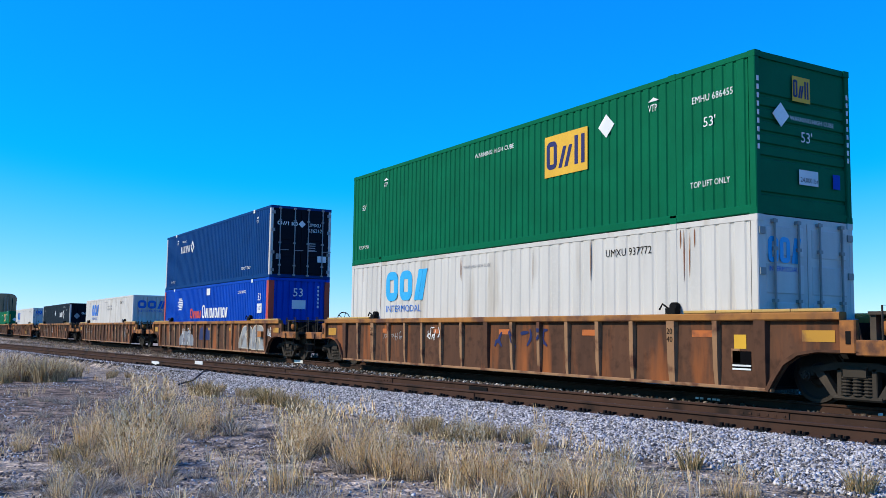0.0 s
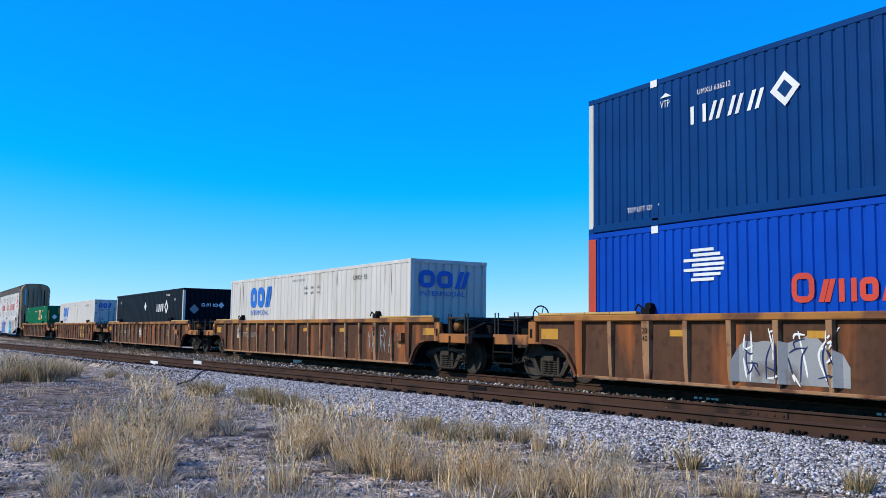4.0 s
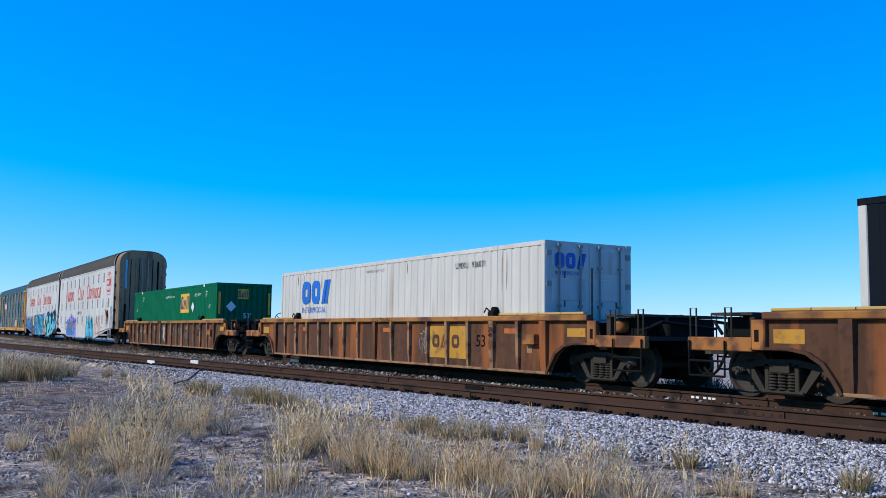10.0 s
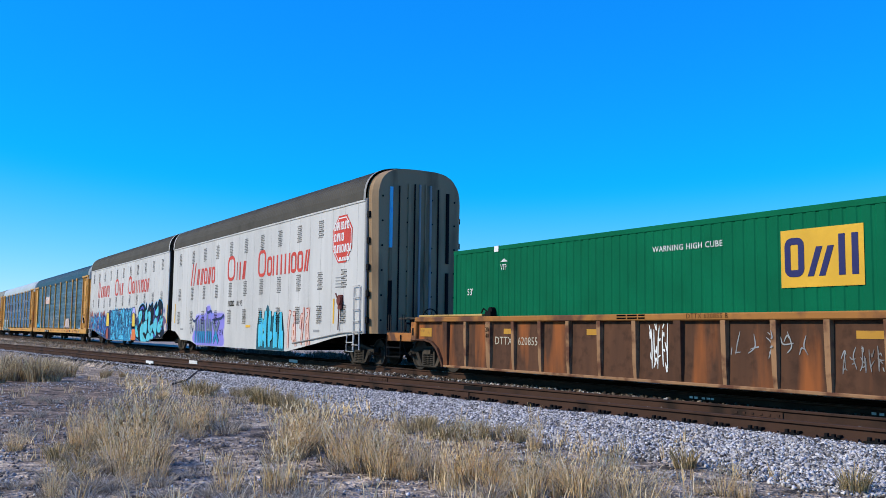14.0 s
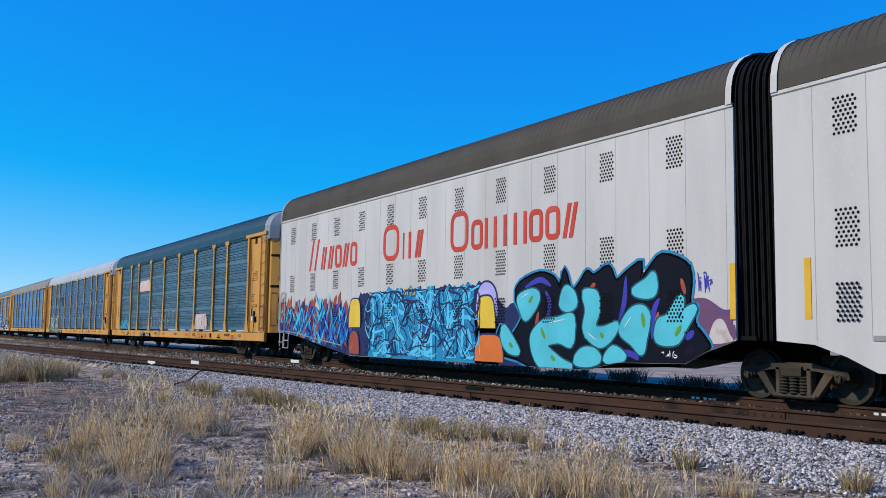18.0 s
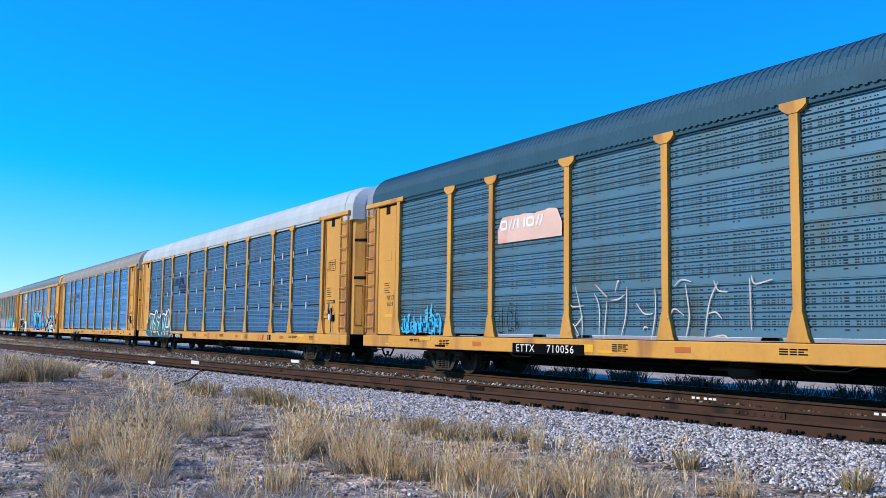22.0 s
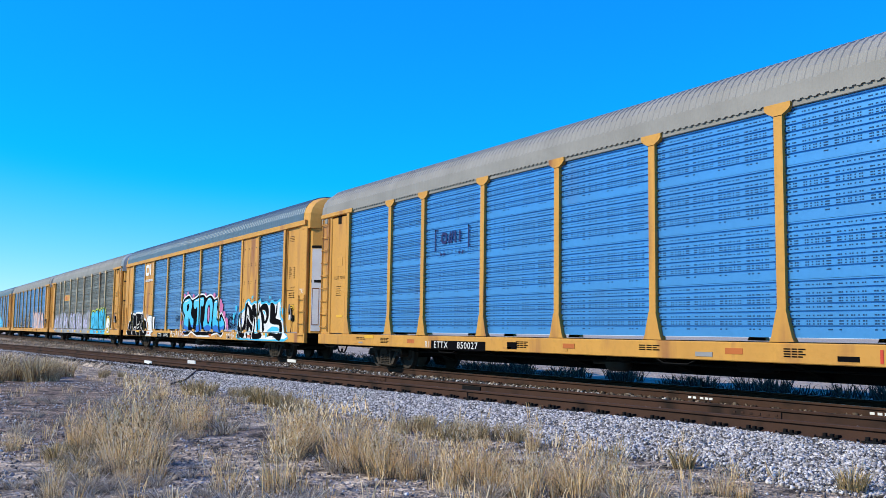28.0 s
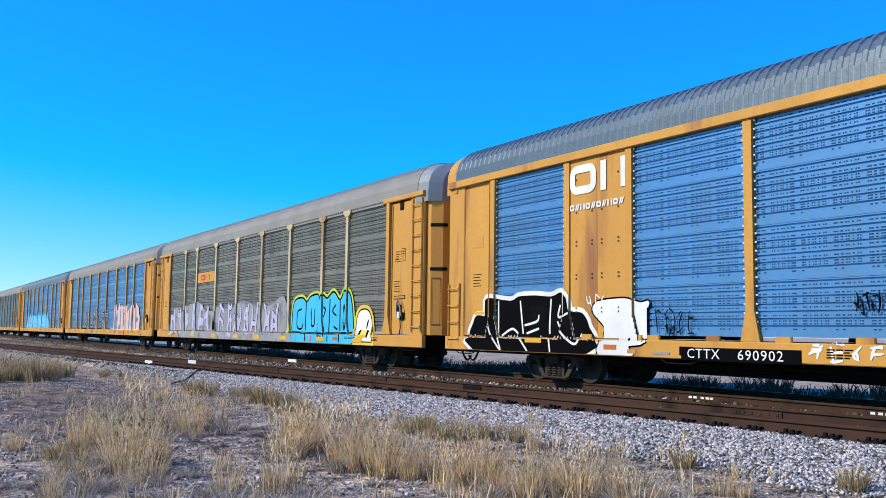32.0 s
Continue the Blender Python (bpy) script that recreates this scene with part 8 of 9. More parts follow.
def square_mark(box, x, z, size, end=False, face=0.0):
    """A company sign: an amber plate with dark plain blocks."""
    if end:
        patch(box, "sign_plate", x, x + size * 1.05, z, z + size, face, "mark_amber", "amber company plate", True)
        block_letters(box, x + 0.04 * size, z + 0.16 * size, [0.3 * size, (0.38 * size, 0.5 * size), 0.27 * size], 0.7 * size, 0.09 * size, 0, "mark_navy", seed=5, end=True, face=face + 0.006)
    else:
        patch(box, "sign_plate", x, x + size * 1.6, z, z + size, FACE, "mark_amber", "amber company plate")
        block_letters(box, x + 0.08 * size, z + 0.18 * size, [0.46 * size, (0.6 * size, 0.5 * size), 0.42 * size], 0.68 * size, 0.12 * size, FACE - 0.006, "mark_navy", seed=5)


def letter_mark(box, x, z, wide, tall, material, count=3, seed=3, weight=0.2, forms="oo/"):
    block_letters(box, x, z, [wide / count] * count, tall, weight, FACE, material, seed=seed, forms=forms)


container_words(emp_a, HIGH, "EMHU 686455", warn=-0.85)
square_mark(emp_a, 2.11, 4.60, 0.94)
diamond(emp_a, 4.22, 5.42, 0.25, FACE)
square_mark(emp_a, -0.30, 5.28, 0.46, True, 8.062)
diamond(emp_a, -0.62, 4.98, 0.22, 8.062, end=True)
words_on(emp_a, "WARNING HIGH CUBE", 8.068, -0.38, 4.92, 0.085, "mark_white", 1.0, 1.0, True)
words_on(emp_a, "53'", 8.068, -0.10, 4.55, 0.2, "mark_white", 1.0, 1.0, True)
patch(emp_a, "data_plate", -0.16, 0.36, 3.78, 4.05, 8.062, "mark_white", "white data plate", True)
words_on(emp_a, "24,000 lbs", 8.07, -0.13, 3.83, 0.09, "mark_black", 1.0, 0.95, True)
patch(emp_a, "data_plate", 0.78, 0.98, 3.78, 4.05, 8.062, "bright_blue_paint", "small blue plate", True)
for y in (-1.24, 1.2):
    for k in range(9):
        patch(emp_a, "code_mark", y - 0.02, y + 0.03, 4.3 + k * 0.15, 4.39 + k * 0.15, 8.085, "mark_white", end=True)

letter_mark(csx_a, -5.67, 1.98, 2.58, 0.86, "mark_cyan", 3, 7, 0.24)
words_on(csx_a, "INTERMODAL", -5.67, FACE, 1.66, 0.2, "mark_blue", 1.0, 1.22)
words_on(csx_a, "UMXU 937772", 4.18, FACE, 2.66, 0.16, "mark_black", 1.05, 0.95)
words_on(csx_a, "WARNING HIGH CUBE", -1.35, FACE, 2.72, 0.085, "mark_grey", 1.05)
block_letters(csx_a, -1.05, 2.35, [0.30] * 3, 0.45, 0.09, 0, "mark_cyan", seed=7, end=True, face=8.093, forms="oo/")
words_on(csx_a, "INTERMODAL", 8.094, -1.05, 2.2, 0.09, "mark_blue", 1.0, 1.0, True)
words_on(csx_a, "WARNING", 8.094, -0.85, 0.46 + 0.92, 0.1, "mark_black", 1.2, 1.1, True)

container_words(umax_b, HIGH, None, fifty=False, lift_words=False, vtp=6.4)
letter_mark(umax_b, -5.16, 4.98, 1.75, 0.34, "mark_white", 4, 9, 0.08, "u///")
diamond(umax_b, -3.05, 5.2, 0.30, FACE)
diamond(umax_b, -3.05, 5.2, 0.15, FACE - 0.009, "blue_paint")
words_on(umax_b, "TOP LIFT ONLY", 4.6, FACE, 3.62, 0.13, "mark_white", 1.0, 0.95)
block_letters(umax_b, -1.02, 5.28, [0.22] * 4, 0.15, 0.035, 0, "mark_white", seed=9, end=True, face=8.093)
diamond(umax_b, 0.02, 5.36, 0.15, 8.093, end=True)
words_on(umax_b, "UMXU", 8.094, 0.28, 5.28, 0.14, "mark_white", 1.0, 1.0, True)
words_on(umax_b, "636212", 8.094, 0.28, 5.05, 0.15, "mark_white", 1.0, 1.0, True)
for k in range(4):
    patch(umax_b, "stencil_line", 0.3, 0.62, 4.3 + k * 0.09, 4.34 + k * 0.09, 8.088, "mark_grey", end=True)
patch(umax_b, "data_plate", 0.72, 1.1, 3.85, 4.1, 8.088, "mark_white", "white data plate", True)
patch(umax_b, "data_plate", -1.05, -0.85, 3.9, 4.12, 8.088, "mark_grey", "grey data plate", True)

globe = Build()
for k in range(7):
    z = 2.06 + k * 0.09
    half = 0.55 * math.sqrt(max(0.05, 1 - ((k - 3) / 3.6) ** 2))
    globe.box(-4.95 - half * (0.4 if k % 2 else 0.8), -4.95 + half, FACE - 0.005, FACE, z, z + 0.055)
part("logo", globe, "mark_white", pacer_b, "white striped disc")
block_letters(pacer_b, -3.0, 1.62, [(0.5, 0.48), 0.37, 0.36, 0.36, 0.36], 0.36, 0.1, FACE, "mark_red", seed=11)
block_letters(pacer_b, -0.95, 1.62, [(0.5, 0.62), 0.38, 0.38, 0.38, 0.38, 0.38, 0.38, 0.38, 0.38, 0.38], 0.46, 0.1, FACE, "mark_white", seed=12)
for y in (-1.298, 1.078):
    patch(pacer_b, "red_post", y, y + 0.22, 0.42, 3.05, 8.081, "red_paint", "red painted corner post", True)
for x in (-8.08, 7.84):
    patch(pacer_b, "red_post", x, x + 0.24, 0.42, 3.05, -1.3, "red_paint", "red painted corner post")
words_on(pacer_b, "53", 6.80, FACE, 2.28, 0.30, "mark_white", 1.0, 0.95)
patch(pacer_b, "data_plate", 6.77, 7.32, 1.77, 2.15, FACE, "mark_white", "white data plate")
patch(pacer_b, "data_plate", -0.3, 0.24, 2.69, 3.0, FACE, "mark_white", "white data plate")
words_on(pacer_b, "53", 8.045, -0.28, 2.45, 0.34, "mark_white", 1.0, 1.0, True)
patch(pacer_b, "data_plate", -0.3, 0.28, 1.95, 2.3, 8.041, "mark_white", "white data plate", True)
for k in range(6):
    patch(pacer_b, "code_mark", 0.78, 0.85, 2.0 + k * 0.16, 2.1 + k * 0.16, 8.041, "mark_white", end=True)

for box, tint, seed, dx in ((csx_c, "mark_blue", 7, 0.0), (csx_e, "mark_blue", 7, -0.55)):
    letter_mark(box, -5.5 + dx, 1.98, 2.55, 0.80, tint, 3, seed, 0.26)
    words_on(box, "INTERMODAL", -5.5 + dx, FACE, 1.68, 0.2, tint, 1.0, 1.22)
    words_on(box, "WARNING HIGH CUBE", -1.0, FACE, 2.85, 0.085, "mark_grey", 1.05)
    words_on(box, "UMXU", 4.27, FACE, 2.70, 0.16, "mark_black", 1.05, 0.95)
    words_on(box, "936071" if box is csx_e else "93", 5.05, FACE, 2.70, 0.16, "mark_black", 1.05, 0.95)
for x in (0.33, 0.92, 1.5):
    for k, (a, c) in enumerate(((-0.07, 0.09), (0.07, 0.09), (-0.07, -0.09), (0.07, -0.09))):
        diamond(csx_c, x + a, 2.50 + c, 0.055, FACE, "mark_grey", name="placard_holder")
block_letters(csx_c, -1.0, 2.35, [0.6] * 3, 0.5, 0.14, 0, "mark_blue", seed=7, end=True, face=8.06, forms="oo/")
words_on(csx_c, "INTERMODAL", 8.062, -1.0, 2.12, 0.15, "mark_blue", 1.0, 1.2, True)
block_letters(csx_e, -1.02, 2.55, [0.32] * 3, 0.36, 0.1, 0, "mark_blue", seed=7, end=True, face=8.093, forms="oo/")
words_on(csx_e, "INTERMODAL", 8.094, -1.02, 2.4, 0.09, "mark_blue", 1.0, 1.0, True)

letter_mark(umax_d, 2.64, 2.02, 1.55, 0.42, "mark_white", 4, 9, 0.09, "u///")
diamond(umax_d, 4.75, 2.25, 0.38, FACE)
diamond(umax_d, 4.75, 2.25, 0.19, FACE - 0.009, "black_paint")
diamond(umax_d, -0.05, 2.36, 0.25, FACE, "mark_white")
words_on(umax_d, "VTP", 6.3, FACE, 2.52, 0.16, "mark_white", 1.0, 0.75)
words_on(umax_d, "VTP", -6.86, FACE, 2.62, 0.16, "mark_white", 1.0, 0.75)
words_on(umax_d, "UMXU 266826", 4.55, FACE, 2.85, 0.11, "mark_white", 1.05, 0.9)
diamond(umax_d, -0.72, 2.1, 0.25, 8.06, "mark_grey", True)
block_letters(umax_d, -0.35, 2.25, [0.22] * 4, 0.16, 0.04, 0, "mark_white", seed=9, end=True, face=8.06)
diamond(umax_d, 0.68, 2.33, 0.16, 8.06, end=True)

container_words(emp_f, LOW, None, lift_words=False, warn=-0.82, vtp=6.35)
words_on(emp_f, "BMHU 277317", 4.56, FACE, 2.62, 0.15, "mark_white", 1.05, 0.8)
square_mark(emp_f, 2.15, 1.86, 0.94)
diamond(emp_f, 4.30, 2.13, 0.25, FACE)
square_mark(emp_f, -0.30, 2.45, 0.46, True, 8.062)
diamond(emp_f, -0.62, 2.1, 0.24, 8.062, end=True)
words_on(emp_f, "53'", 8.068, -0.05, 1.58, 0.24, "mark_white", 1.0, 1.0, True)
for y in (-1.22, 1.12):
    patch(emp_f, "reflector_strip", y, y + 0.1, 1.75, 2.75, 8.086, "mark_amber", "amber reflector strip", True)

for box, base in ((emp_f, LOW), (umax_b, HIGH), (pacer_b, LOW)):
    for x in (-6.11, 6.11):
        patch(box, "casting_paint", x - 0.09, x + 0.09, base + 2.74, base + 2.88, -1.304, "mark_white", "white painted lifting casting")
for car, off in ((kcs_1, 0.0), (kcs_2, -0.25)):
    cap, low = 1.04, 0.74
    block_letters(car, -7.8 + off, 3.10, [(0.98, cap)] + [0.57] * 5, low, 0.13, -1.634, "mark_red", "company_mark", 15, forms="///o/o")
    block_letters(car, -2.3 + off, 3.10, [(1.12, cap), 0.26, 0.5, 0.55], low, 0.14, -1.634, "mark_red", "company_mark", 16, forms="oii/")
    block_letters(car, 1.45 + off, 3.10, [(0.98, cap)] + [0.60] * 7, low, 0.13, -1.634, "mark_red", "company_mark", 17, forms="oouiuoo/")
block_letters(kcs_1, -2.1, 2.03, [0.27] * 3, 0.24, 0.05, -1.634, "mark_black", "company_mark", 18, forms="uoo")
words_on(kcs_1, "8195", -1.02, -1.636, 2.03, 0.24, "mark_black", 1.1, 1.05)
words_on(kcs_1, "UNIT A", -0.1, -1.636, 1.52, 0.07, "mark_black")
patch(kcs_1, "reflector_strip", 0.2, 0.75, 1.16, 1.26, -1.634, "mark_amber", "amber reflector strip")
words_on(kcs_2, "8195", -1.25, -1.652, 2.08, 0.22, "tag_yellow", 1.1, 1.05)
oct_ = [(0.85 * math.cos(a), 1.0 * math.sin(a)) for a in [math.pi / 8 + k * math.pi / 4 for k in range(8)]]
for scale, mat, deep in ((1.0, "mark_red", 0.006), (0.92, "mark_white", 0.009), (0.87, "mark_red", 0.012)):
    part("shield", Build().prism([(9.15 + a * scale * 0.92, 3.98 + c * scale * 0.82) for a, c in oct_], -1.634 - deep, -1.634), mat, kcs_1, "red eight-sided company shield")
for k, (n, z, h) in enumerate(((6, 4.28, 0.26), (4, 3.92, 0.26), (7, 3.55, 0.26), (4, 3.28, 0.12))):
    block_letters(kcs_1, 8.55 - (0.0 if k < 3 else -0.4), z, [0.19] * n, h, 0.05, -1.647, "mark_white", "company_mark", 30 + k)
for k in range(4):
    patch(kcs_1, "stencil_line", 8.7, 9.3, 2.45 + k * 0.1, 2.48 + k * 0.1, -1.634, "mark_grey")
patch(kcs_1, "reflector_strip", -10.45, -10.33, 1.35, 2.3, -1.634, "mark_amber", "amber reflector strip")
patch(kcs_2, "reflector_strip", 10.33, 10.45, 1.35, 2.3, -1.65, "mark_amber", "amber reflector strip")
patch(kcs_1, "reflector_strip", 8.55, 8.65, 1.3, 2.1, -1.634, "mark_amber", "amber reflector strip")
for x in (-9.3, -5.0, 1.9, 7.0):
    patch(kcs_1, "stencil_line", x, x + 0.5, 1.02, 1.1, -1.634, "mark_grey")

PLATES = {1: ("ETTX 909640", -7.4), 2: ("ETTX 850027", -6.7), 3: ("CTTX 690902", -5.9), 0: ("ETTX 710056", -6.3)}
for k, car in enumerate(racks):
    if k in PLATES:
        words, x = PLATES[k]
        patch(car, "number_board", x, x + 2.55, 0.62, 0.85, -1.512, "mark_black", "black number board")
        code, number = words.split()
        words_on(car, code, x + 0.14, -1.521, 0.662, 0.175, "mark_white", 1.12, 1.12)
        words_on(car, number, x + 1.28, -1.521, 0.662, 0.175, "mark_white", 1.12, 1.18)
        if k == 2:
            words_on(car, "R1", x - 0.34, -1.514, 0.662, 0.175, "mark_white", 1.1, 1.0)
    if k != 3:
        block_letters(car, 6.0, 0.69, [0.22, 0.22, 0.22], 0.2, 0.05, -1.513, "mark_red", "company_mark", 50, forms="ii/")
    r = random.Random(70 + k)
    for _ in range(9):
        x = r.uniform(-13.5, 13.5)
        patch(car, "sill_stencil", x, x + r.uniform(0.15, 0.5), 0.70, 0.70 + r.choice([0.05, 0.08, 0.16]), -1.5115, r.choice(["mark_amber", "mark_black", "rack_yellow", "mark_grey"]))
    for x, w, rows in ((-11.2, 0.75, 2), (-9.6, 0.55, 4), (-2.9, 0.5, 4), (1.1, 0.6, 3), (4.4, 0.45, 4), (9.2, 0.9, 2), (11.1, 0.4, 3)):
        for n in range(rows):
            z = 0.86 - n * 0.04
            for a, c in ((0.0, 0.28), (0.34, 0.56), (0.61, 0.9 - 0.12 * (n % 2)))[:2 if k > 4 else 3]:
                patch(car, "stencil_line", x + a * w, x + c * w, z, z + 0.02, -1.5115, "mark_black")
    patch(car, "sill_label", 7.05, 7.38, 0.71, 0.90, -1.5115, "mark_black", "black inspection label")
    patch(car, "sill_label", 7.20, 7.22, 0.72, 0.89, -1.518, "mark_white")
    for x in (-8.0, -1.2, 3.2, 8.3):
        patch(car, "sill_label", x, x + 0.38, 0.76, 0.86, -1.5113, "worn_orange", "faded orange reflector on the sill")
    for x in (-12.9, 12.35)[:1 if k == 3 else 2]:
        for n in range(5):
            patch(car, "stencil_line", x, x + 0.35 - 0.07 * (n % 2), 2.2 + n * 0.07, 2.215 + n * 0.07, -1.441, "mark_black")
        patch(car, "data_plate", x - 0.02, x + 0.42, 3.15, 3.42, -1.441, "rack_yellow")
        patch(car, "warning_label", x + 0.05, x + 0.5, 1.5, 1.57, -1.441, "mark_amber")
    for p in (-10.35, 10.35):
        patch(car, "reflector_strip", p - 0.3, p + 0.3, 0.86, 0.95, -1.512, "mark_amber", "amber reflector strip")
words_on(H_, "NKCR", -12.75, -1.442, 2.0, 0.13, "mark_black")
words_on(H_, "6634", -12.72, -1.442, 1.82, 0.13, "mark_black")
words_on(J_, "CSXT 707910", -13.1, -1.442, 2.72, 0.11, "mark_black", 1.05, 1.0)
block_letters(I_, -6.0, 3.32, [0.42, 0.42], 0.34, 0.12, -1.456, "mark_navy", "company_mark", 61, forms="/o")
for k in range(5):
    patch(I_, "company_mark", -7.05 + 0.08 * k, -6.05, 3.30 + k * 0.075, 3.335 + k * 0.075, -1.456, "mark_navy")
block_letters(I_, -6.1, 3.12, [0.2] * 7, 0.15, 0.045, -1.456, "mark_navy", "company_mark", 62)
block_letters(I_, -6.1, 2.92, [0.17] * 8, 0.15, 0.045, -1.456, "mark_navy", "company_mark", 63)
block_letters(J_, -6.35, 3.37, [0.33, 0.33, 0.33], 0.3, 0.07, -1.456, "mark_navy", "company_mark", 64)
for x in (-6.68, -5.05):
    part("company_mark", Build().box(x, x + 0.05, -1.462, -1.456, 3.2, 3.78).box(min(x, x), x + 0.14 if x < -6 else x + 0.05, -1.462, -1.456, 3.73, 3.78), "mark_navy", J_)
block_letters(K_, -9.1, 4.0, [0.98, 0.9], 0.62, 0.17, -1.477, "mark_white", "company_mark", 65, forms="ou")
block_letters(K_, -9.1, 3.66, [0.17] * 10, 0.13, 0.04, -1.477, "mark_white", "company_mark", 66)
patch(L_, "sprayed_sill", -10.2, 4.75, 0.652, 0.955, -1.512, "tag_silver", "sill sprayed over in dull silver")
for x in (-11.8, -7.8, -4.6, -1.6, 0.9, 3.7, 7.05, 9.85):
    patch(L_, "reflector_patch", x, x + 0.62, 0.72, 0.86, -1.519, "mark_amber", "yellow reflector patch")
patch(L_, "company_mark", -7.1, -4.55, 3.20, 3.66, -1.456, "rack_yellow", "yellow plate with a plain mark")
block_letters(L_, -6.6, 3.30, [0.7, 0.7], 0.26, 0.09, -1.464, "mark_red", "company_mark", 67, forms="ou")
painted = Build().loft([[(14.205, -1.334, z), (14.427, -1.084, z), (14.43, -1.08, z), (14.43, -0.55, z), (14.42, -0.55, z), (14.2, -1.32, z)] for z in (1.05, 3.9)])
part("white_strip", painted, "mark_white", K_, "tall white painted panel on the end door")
patch(I_, "sign_plate", 12.2, 12.62, 1.5, 1.74, -1.47, "rack_yellow", "small yellow plate")
# the stencils on the framed car's end
for n in range(4):
    patch(K_, "stencil_line", 12.38, 12.82, 4.26 + n * 0.06, 4.272 + n * 0.06, -1.441, "mark_black")
for n, (a, c) in enumerate(((0.14, 0.14), (0.22, 0.12), (0.14, 0.13), (0.22, 0.12), (0.11, 0.14), (0.04, 0.12))):
    patch(K_, "stencil_line", 12.40, 12.40 + a, 3.30 - n * 0.075, 3.33 - n * 0.075, -1.441, "mark_black")
    patch(K_, "stencil_line", 12.94 - c, 12.94, 3.30 - n * 0.075, 3.33 - n * 0.075, -1.441, "mark_black")
words_on(K_, "CLEARANCE", 12.50, -1.443, 2.57, 0.06, "mark_black", 1.0, 1.0)
patch(K_, "stencil_line", 12.22, 12.92, 2.49, 2.505, -1.441, "mark_black")
for n in range(3):
    for a, c in ((0.0, 0.09), (0.16, 0.22), (0.27, 0.33), (0.38, 0.52)):
        patch(K_, "stencil_line", 12.40 + a, 12.40 + c, 2.38 - n * 0.08, 2.415 - n * 0.08, -1.441, "mark_black")
patch(K_, "warning_label", 12.42, 12.94, 1.78, 1.98, -1.441, "mark_black", "black-edged warning label")
patch(K_, "warning_label", 12.44, 12.92, 1.80, 1.96, -1.4475, "mark_amber")
for z, a, c in ((1.90, 12.56, 12.80), (1.83, 12.50, 12.86)):
    patch(K_, "stencil_line", a, c, z, z + 0.03, -1.454, "mark_black")
words_on(K_, "TRI", 13.47, -1.473, 2.36, 0.17, "mark_white", 1.05, 1.0)
words_on(I_, "FT640", 12.22, -1.478, 1.56, 0.12, "mark_black", 1.0, 0.85)
for car in [H_, I_, J_, L_]:
    frame_lines = Build()
    for a, c, e, f in ((12.36, 12.98, 3.05, 3.065), (12.36, 12.98, 3.40, 3.415), (12.36, 12.375, 3.05, 3.415), (12.965, 12.98, 3.05, 3.415)):
        frame_lines.box(a, c, -1.444, -1.44, e, f)
    part("stencil_box", frame_lines, "mark_black", car)
    for k in range(4):
        for a, c in ((12.42, 12.66), (12.70, 12.78), (12.82, 12.92)):
            patch(car, "stencil_line", a, c - (0.06 if k > 1 else 0), 3.32 - k * 0.07, 3.345 - k * 0.07, -1.441, "mark_black")
    patch(car, "warning_label", 12.34, 13.0, 1.98, 2.08, -1.441, "mark_black", "black-edged warning label")
    patch(car, "warning_label", 12.36, 12.98, 2.0, 2.06, -1.4475, "worn_amber")

for k, car in enumerate(wells):
    r = random.Random(90 + k)
    for x in (-5.65, -2.65, 0.45, 3.55, 6.65):
        if r.random() < 0.8:
            patch(car, "reflector_patch", x, x + 0.5, 1.05, 1.17, -1.386, "worn_orange" if k in (0, 3, 4) else "worn_amber", "faded orange reflector patch")
    for s, x in ((1, 6.18), (-1, -6.22)):
        words_on(car, "20", x - 0.09, -1.477, 1.10, 0.11, "mark_black")
        words_on(car, "40", x - 0.09, -1.472, 0.95, 0.11, "mark_black")
    patch(car, "data_plate", 7.55, 7.75, 0.62, 0.86, -1.386, "rib_tan")
    if k == 0:
        patch(car, "data_plate", 7.62, 7.88, 0.86, 1.1, -1.386, "mark_amber", "amber data plate")
        patch(car, "data_plate", 7.58, 7.98, 0.5, 0.82, -1.386, "mark_black", "black and white data plate")
        for z in (0.5, 0.56):
            patch(car, "stencil_line", 7.58, 7.98, z, z + 0.03, -1.393, "mark_white")
    else:
        box_ = part("valve_box", Build().box(7.55, 7.98, -1.52, -1.386, 0.82, 1.04), "well_orange", car)
    patch(car, "end_label", 9.0, 9.6, 1.0, 1.18, -1.386, "worn_amber" if k != 3 else "well_orange")
    patch(car, "end_label", -9.6, -9.0, 0.95, 1.18, -1.386, "worn_amber")
words_on(wells[3], "DTTX", -6.02, -1.392, 0.80, 0.19, "mark_bone", 1.05, 1.0)
words_on(wells[3], "620855", -5.08, -1.392, 0.80, 0.19, "mark_bone", 1.05, 0.92)
words_on(wells[2], "DTTX", -6.02, -1.392, 0.80, 0.19, "mark_grey", 1.05, 1.0)
words_on(wells[2], "620171", -5.08, -1.392, 0.80, 0.19, "mark_grey", 1.05, 0.92)
for k in (3, 4, 5):
    words_on(wells[k], "53", 5.42, -1.392, 0.72, 0.3, "guide_yellow" if k == 3 else "mark_black", 1.0, 1.1)

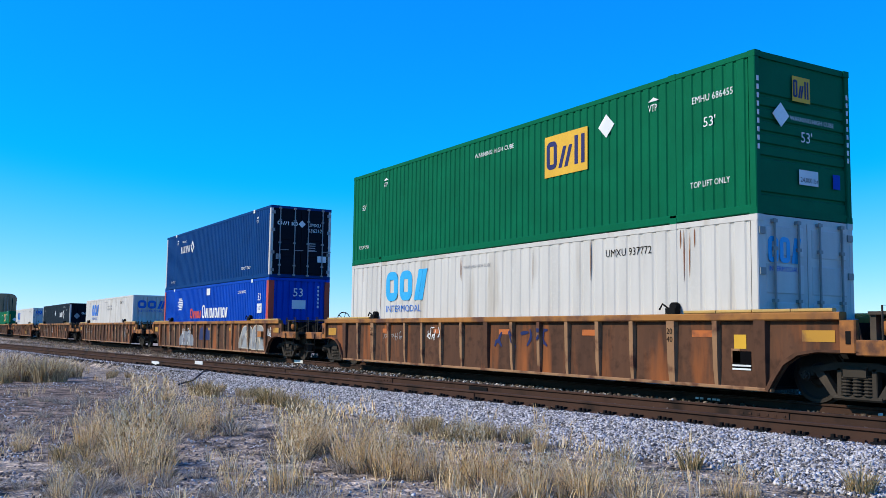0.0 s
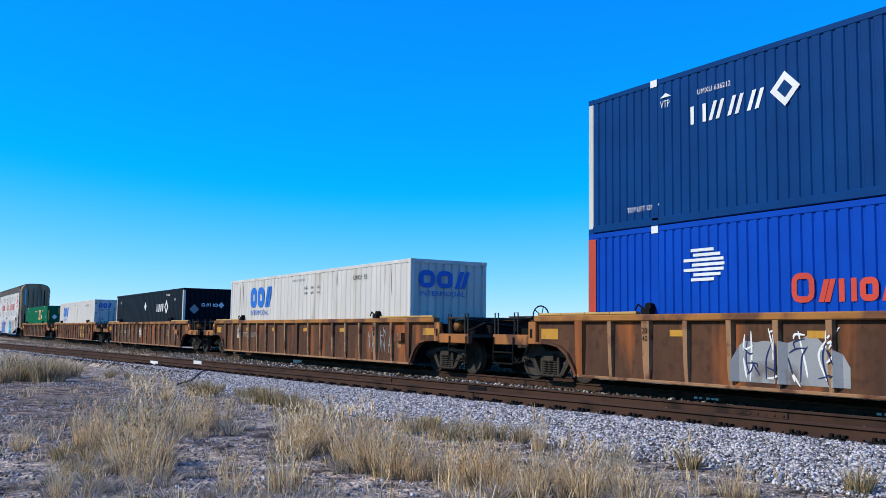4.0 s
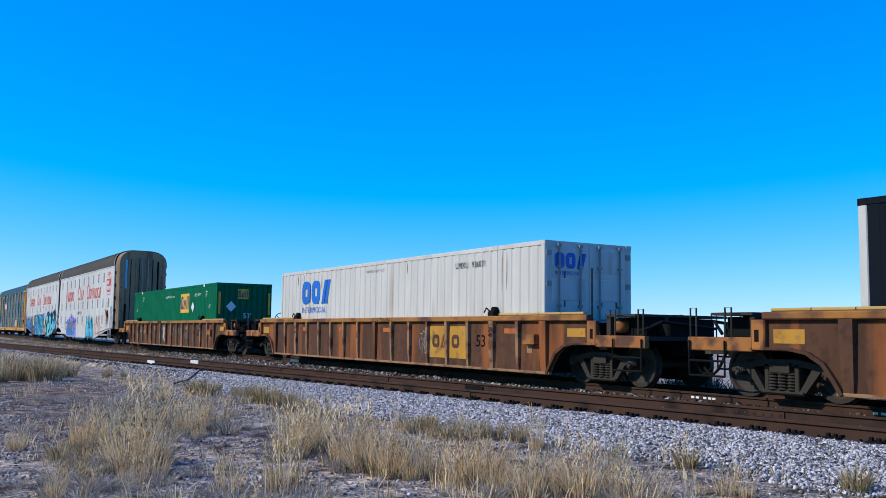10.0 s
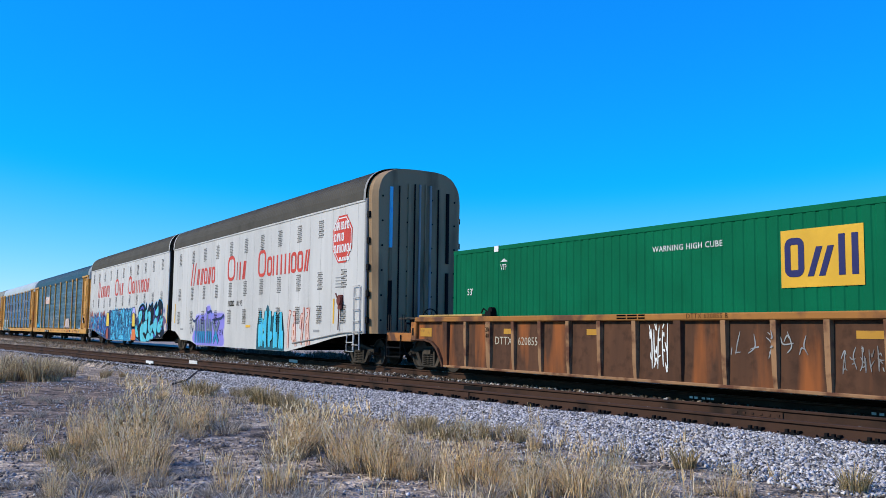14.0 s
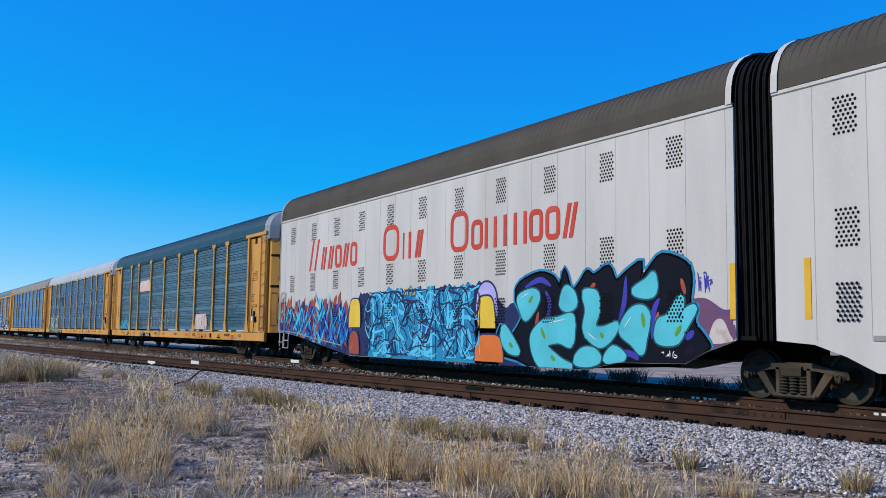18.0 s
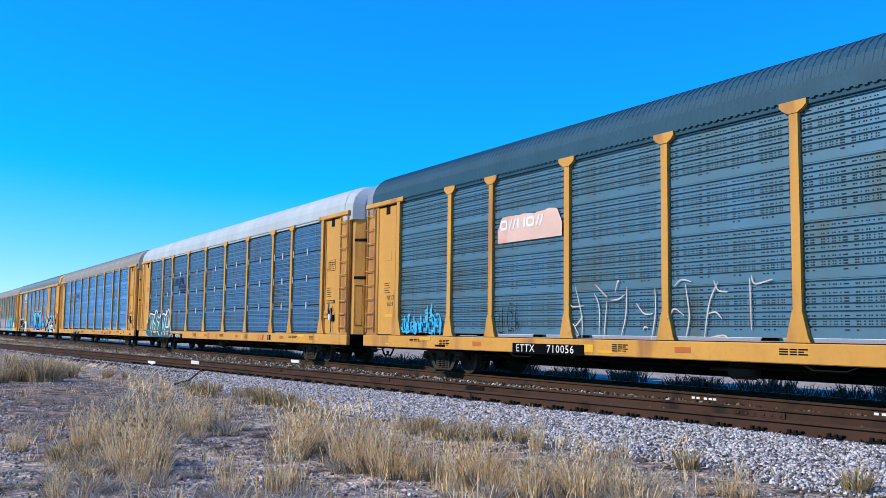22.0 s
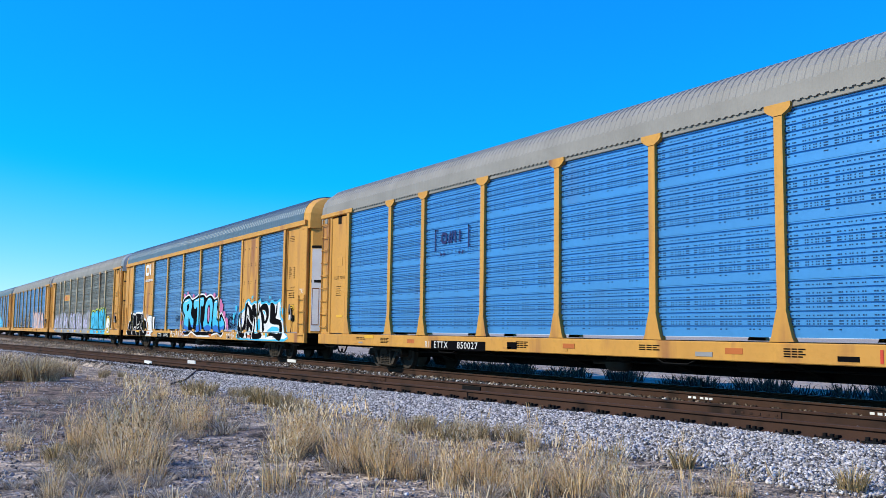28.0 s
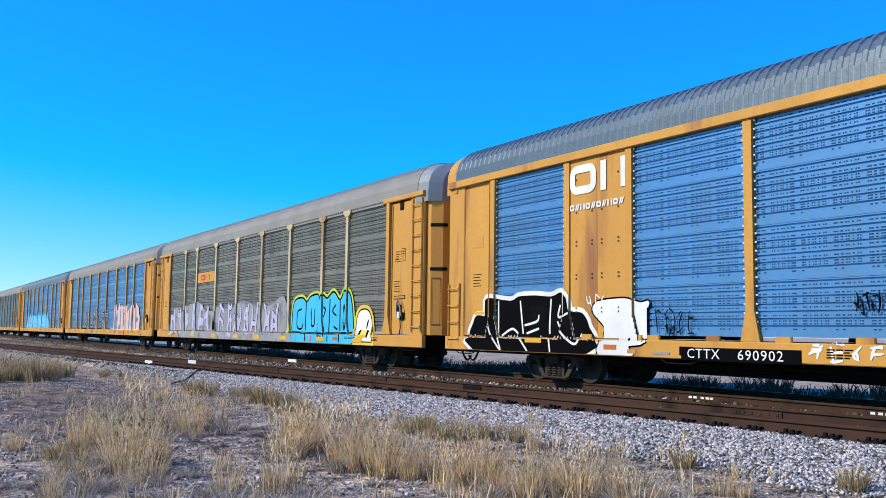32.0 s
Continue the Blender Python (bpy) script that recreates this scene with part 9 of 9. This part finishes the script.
# rust runs below the top rails and round the locks
rr = random.Random(44)
for box, base, count in ((csx_a, LOW, 11), (csx_c, LOW, 9), (csx_e, LOW, 9)):
    for _ in range(count):
        x = rr.choice([rr.uniform(-7.8, 7.8), 6.2 + rr.uniform(-0.5, 0.5), -6.2 + rr.uniform(-0.3, 0.3)])
        top, long_ = base + 2.76, rr.uniform(0.25, 1.3)
        b = Build()
        brush(b, [(x, top), (x + rr.uniform(-0.01, 0.01), top - long_ * 0.5), (x, top - long_)], rr.uniform(0.012, 0.035), lambda a, c: FACE, 0.001, 0.9, 2)
        part("rust_streak", b, "rust_run", box)
for y, z0, z1 in ((-0.75, 1.0, 2.2), (-0.3, 0.6, 1.6), (0.35, 0.5, 1.5), (0.8, 0.9, 2.0), (0.06, 0.5, 2.3)):
    patch(csx_e, "rust_streak", y, y + 0.05, z0 + LOW, z1 + LOW, 8.072, "rust_run", end=True)
for x0, x1 in ((3.18, 4.02), (4.19, 5.04)):
    patch(wells[4], "sign_panel", x0, x1, 0.40, 1.22, -1.3868, "worn_amber", "faded amber company panel")
block_letters(wells[4], 3.32, 0.66, [0.42, 0.42], 0.34, 0.1, -1.393, "well_brown", "company_mark", 71)
block_letters(wells[4], 4.3, 0.66, [0.42], 0.34, 0.1, -1.393, "well_brown", "company_mark", 72)
for car, letter in ((wells[3], "A"), (wells[5], "B")):
    words_on(car, "DTTX 620855 " + letter, 0.22, -1.492, 1.37, 0.095, "mark_black", 1.1, 1.0)
    for z in (1.37, 1.425):
        for a, c in ((-1.62, -1.36), (-1.32, -1.05), (-1.01, -0.84)):
            patch(car, "stencil_line", a, c, z, z + 0.03, -1.491, "mark_black")
words_on(wells[4], "DTTX 620855 C", 0.22, -1.492, 1.37, 0.095, "mark_black", 1.1, 1.0)
words_on(wells[5], "DTTX", -6.02, -1.392, 0.80, 0.19, "mark_bone", 1.05, 1.0)
words_on(wells[5], "620855", -5.08, -1.392, 0.80, 0.19, "mark_bone", 1.05, 0.92)
words_on(umax_b, "UMXU 636212", -5.0, FACE, 5.52, 0.10, "mark_white", 1.05, 0.9)
words_on(umax_b, "TOP LIFT ONLY", -6.9, FACE, 3.5, 0.11, "mark_white", 1.0, 0.85)
words_on(pacer_b, "UMXU 986312", 4.3, FACE, 2.62, 0.13, "mark_white", 1.05, 0.9)
words_on(pacer_b, '110"', 6.82, FACE - 0.007, 1.90, 0.17, "bright_blue_paint", 1.0, 0.9)
for x in (-6.35, -6.2, -5.45, -5.3):
    diamond(J_, x, 3.1, 0.05, -1.456, "mark_navy", name="company_mark")
scribble(K_, 5.7, 6.7, 0.69, 0.95, 5, frame_skin, "mark_white", 61, 0.04)
# ---- motion ----
def motions():
    """The train runs past at about nine metres a second, its wheels turning with it."""
    times = [0.5 * k for k in range(65)]
    for car in CARS:
        start = car.location.copy()
        walk(car, [(t, pose(start.x + travelled(t), start.y, start.z)) for t in times])
    turns = [k * 2 / FPS for k in range(481)]
    for wheel, radius in WHEELS:
        at = wheel.location.copy()
        walk(wheel, [(t, pose(at.x, at.y, at.z, 0, math.degrees(travelled(t) / radius) % 360, 0)) for t in turns])


motions()
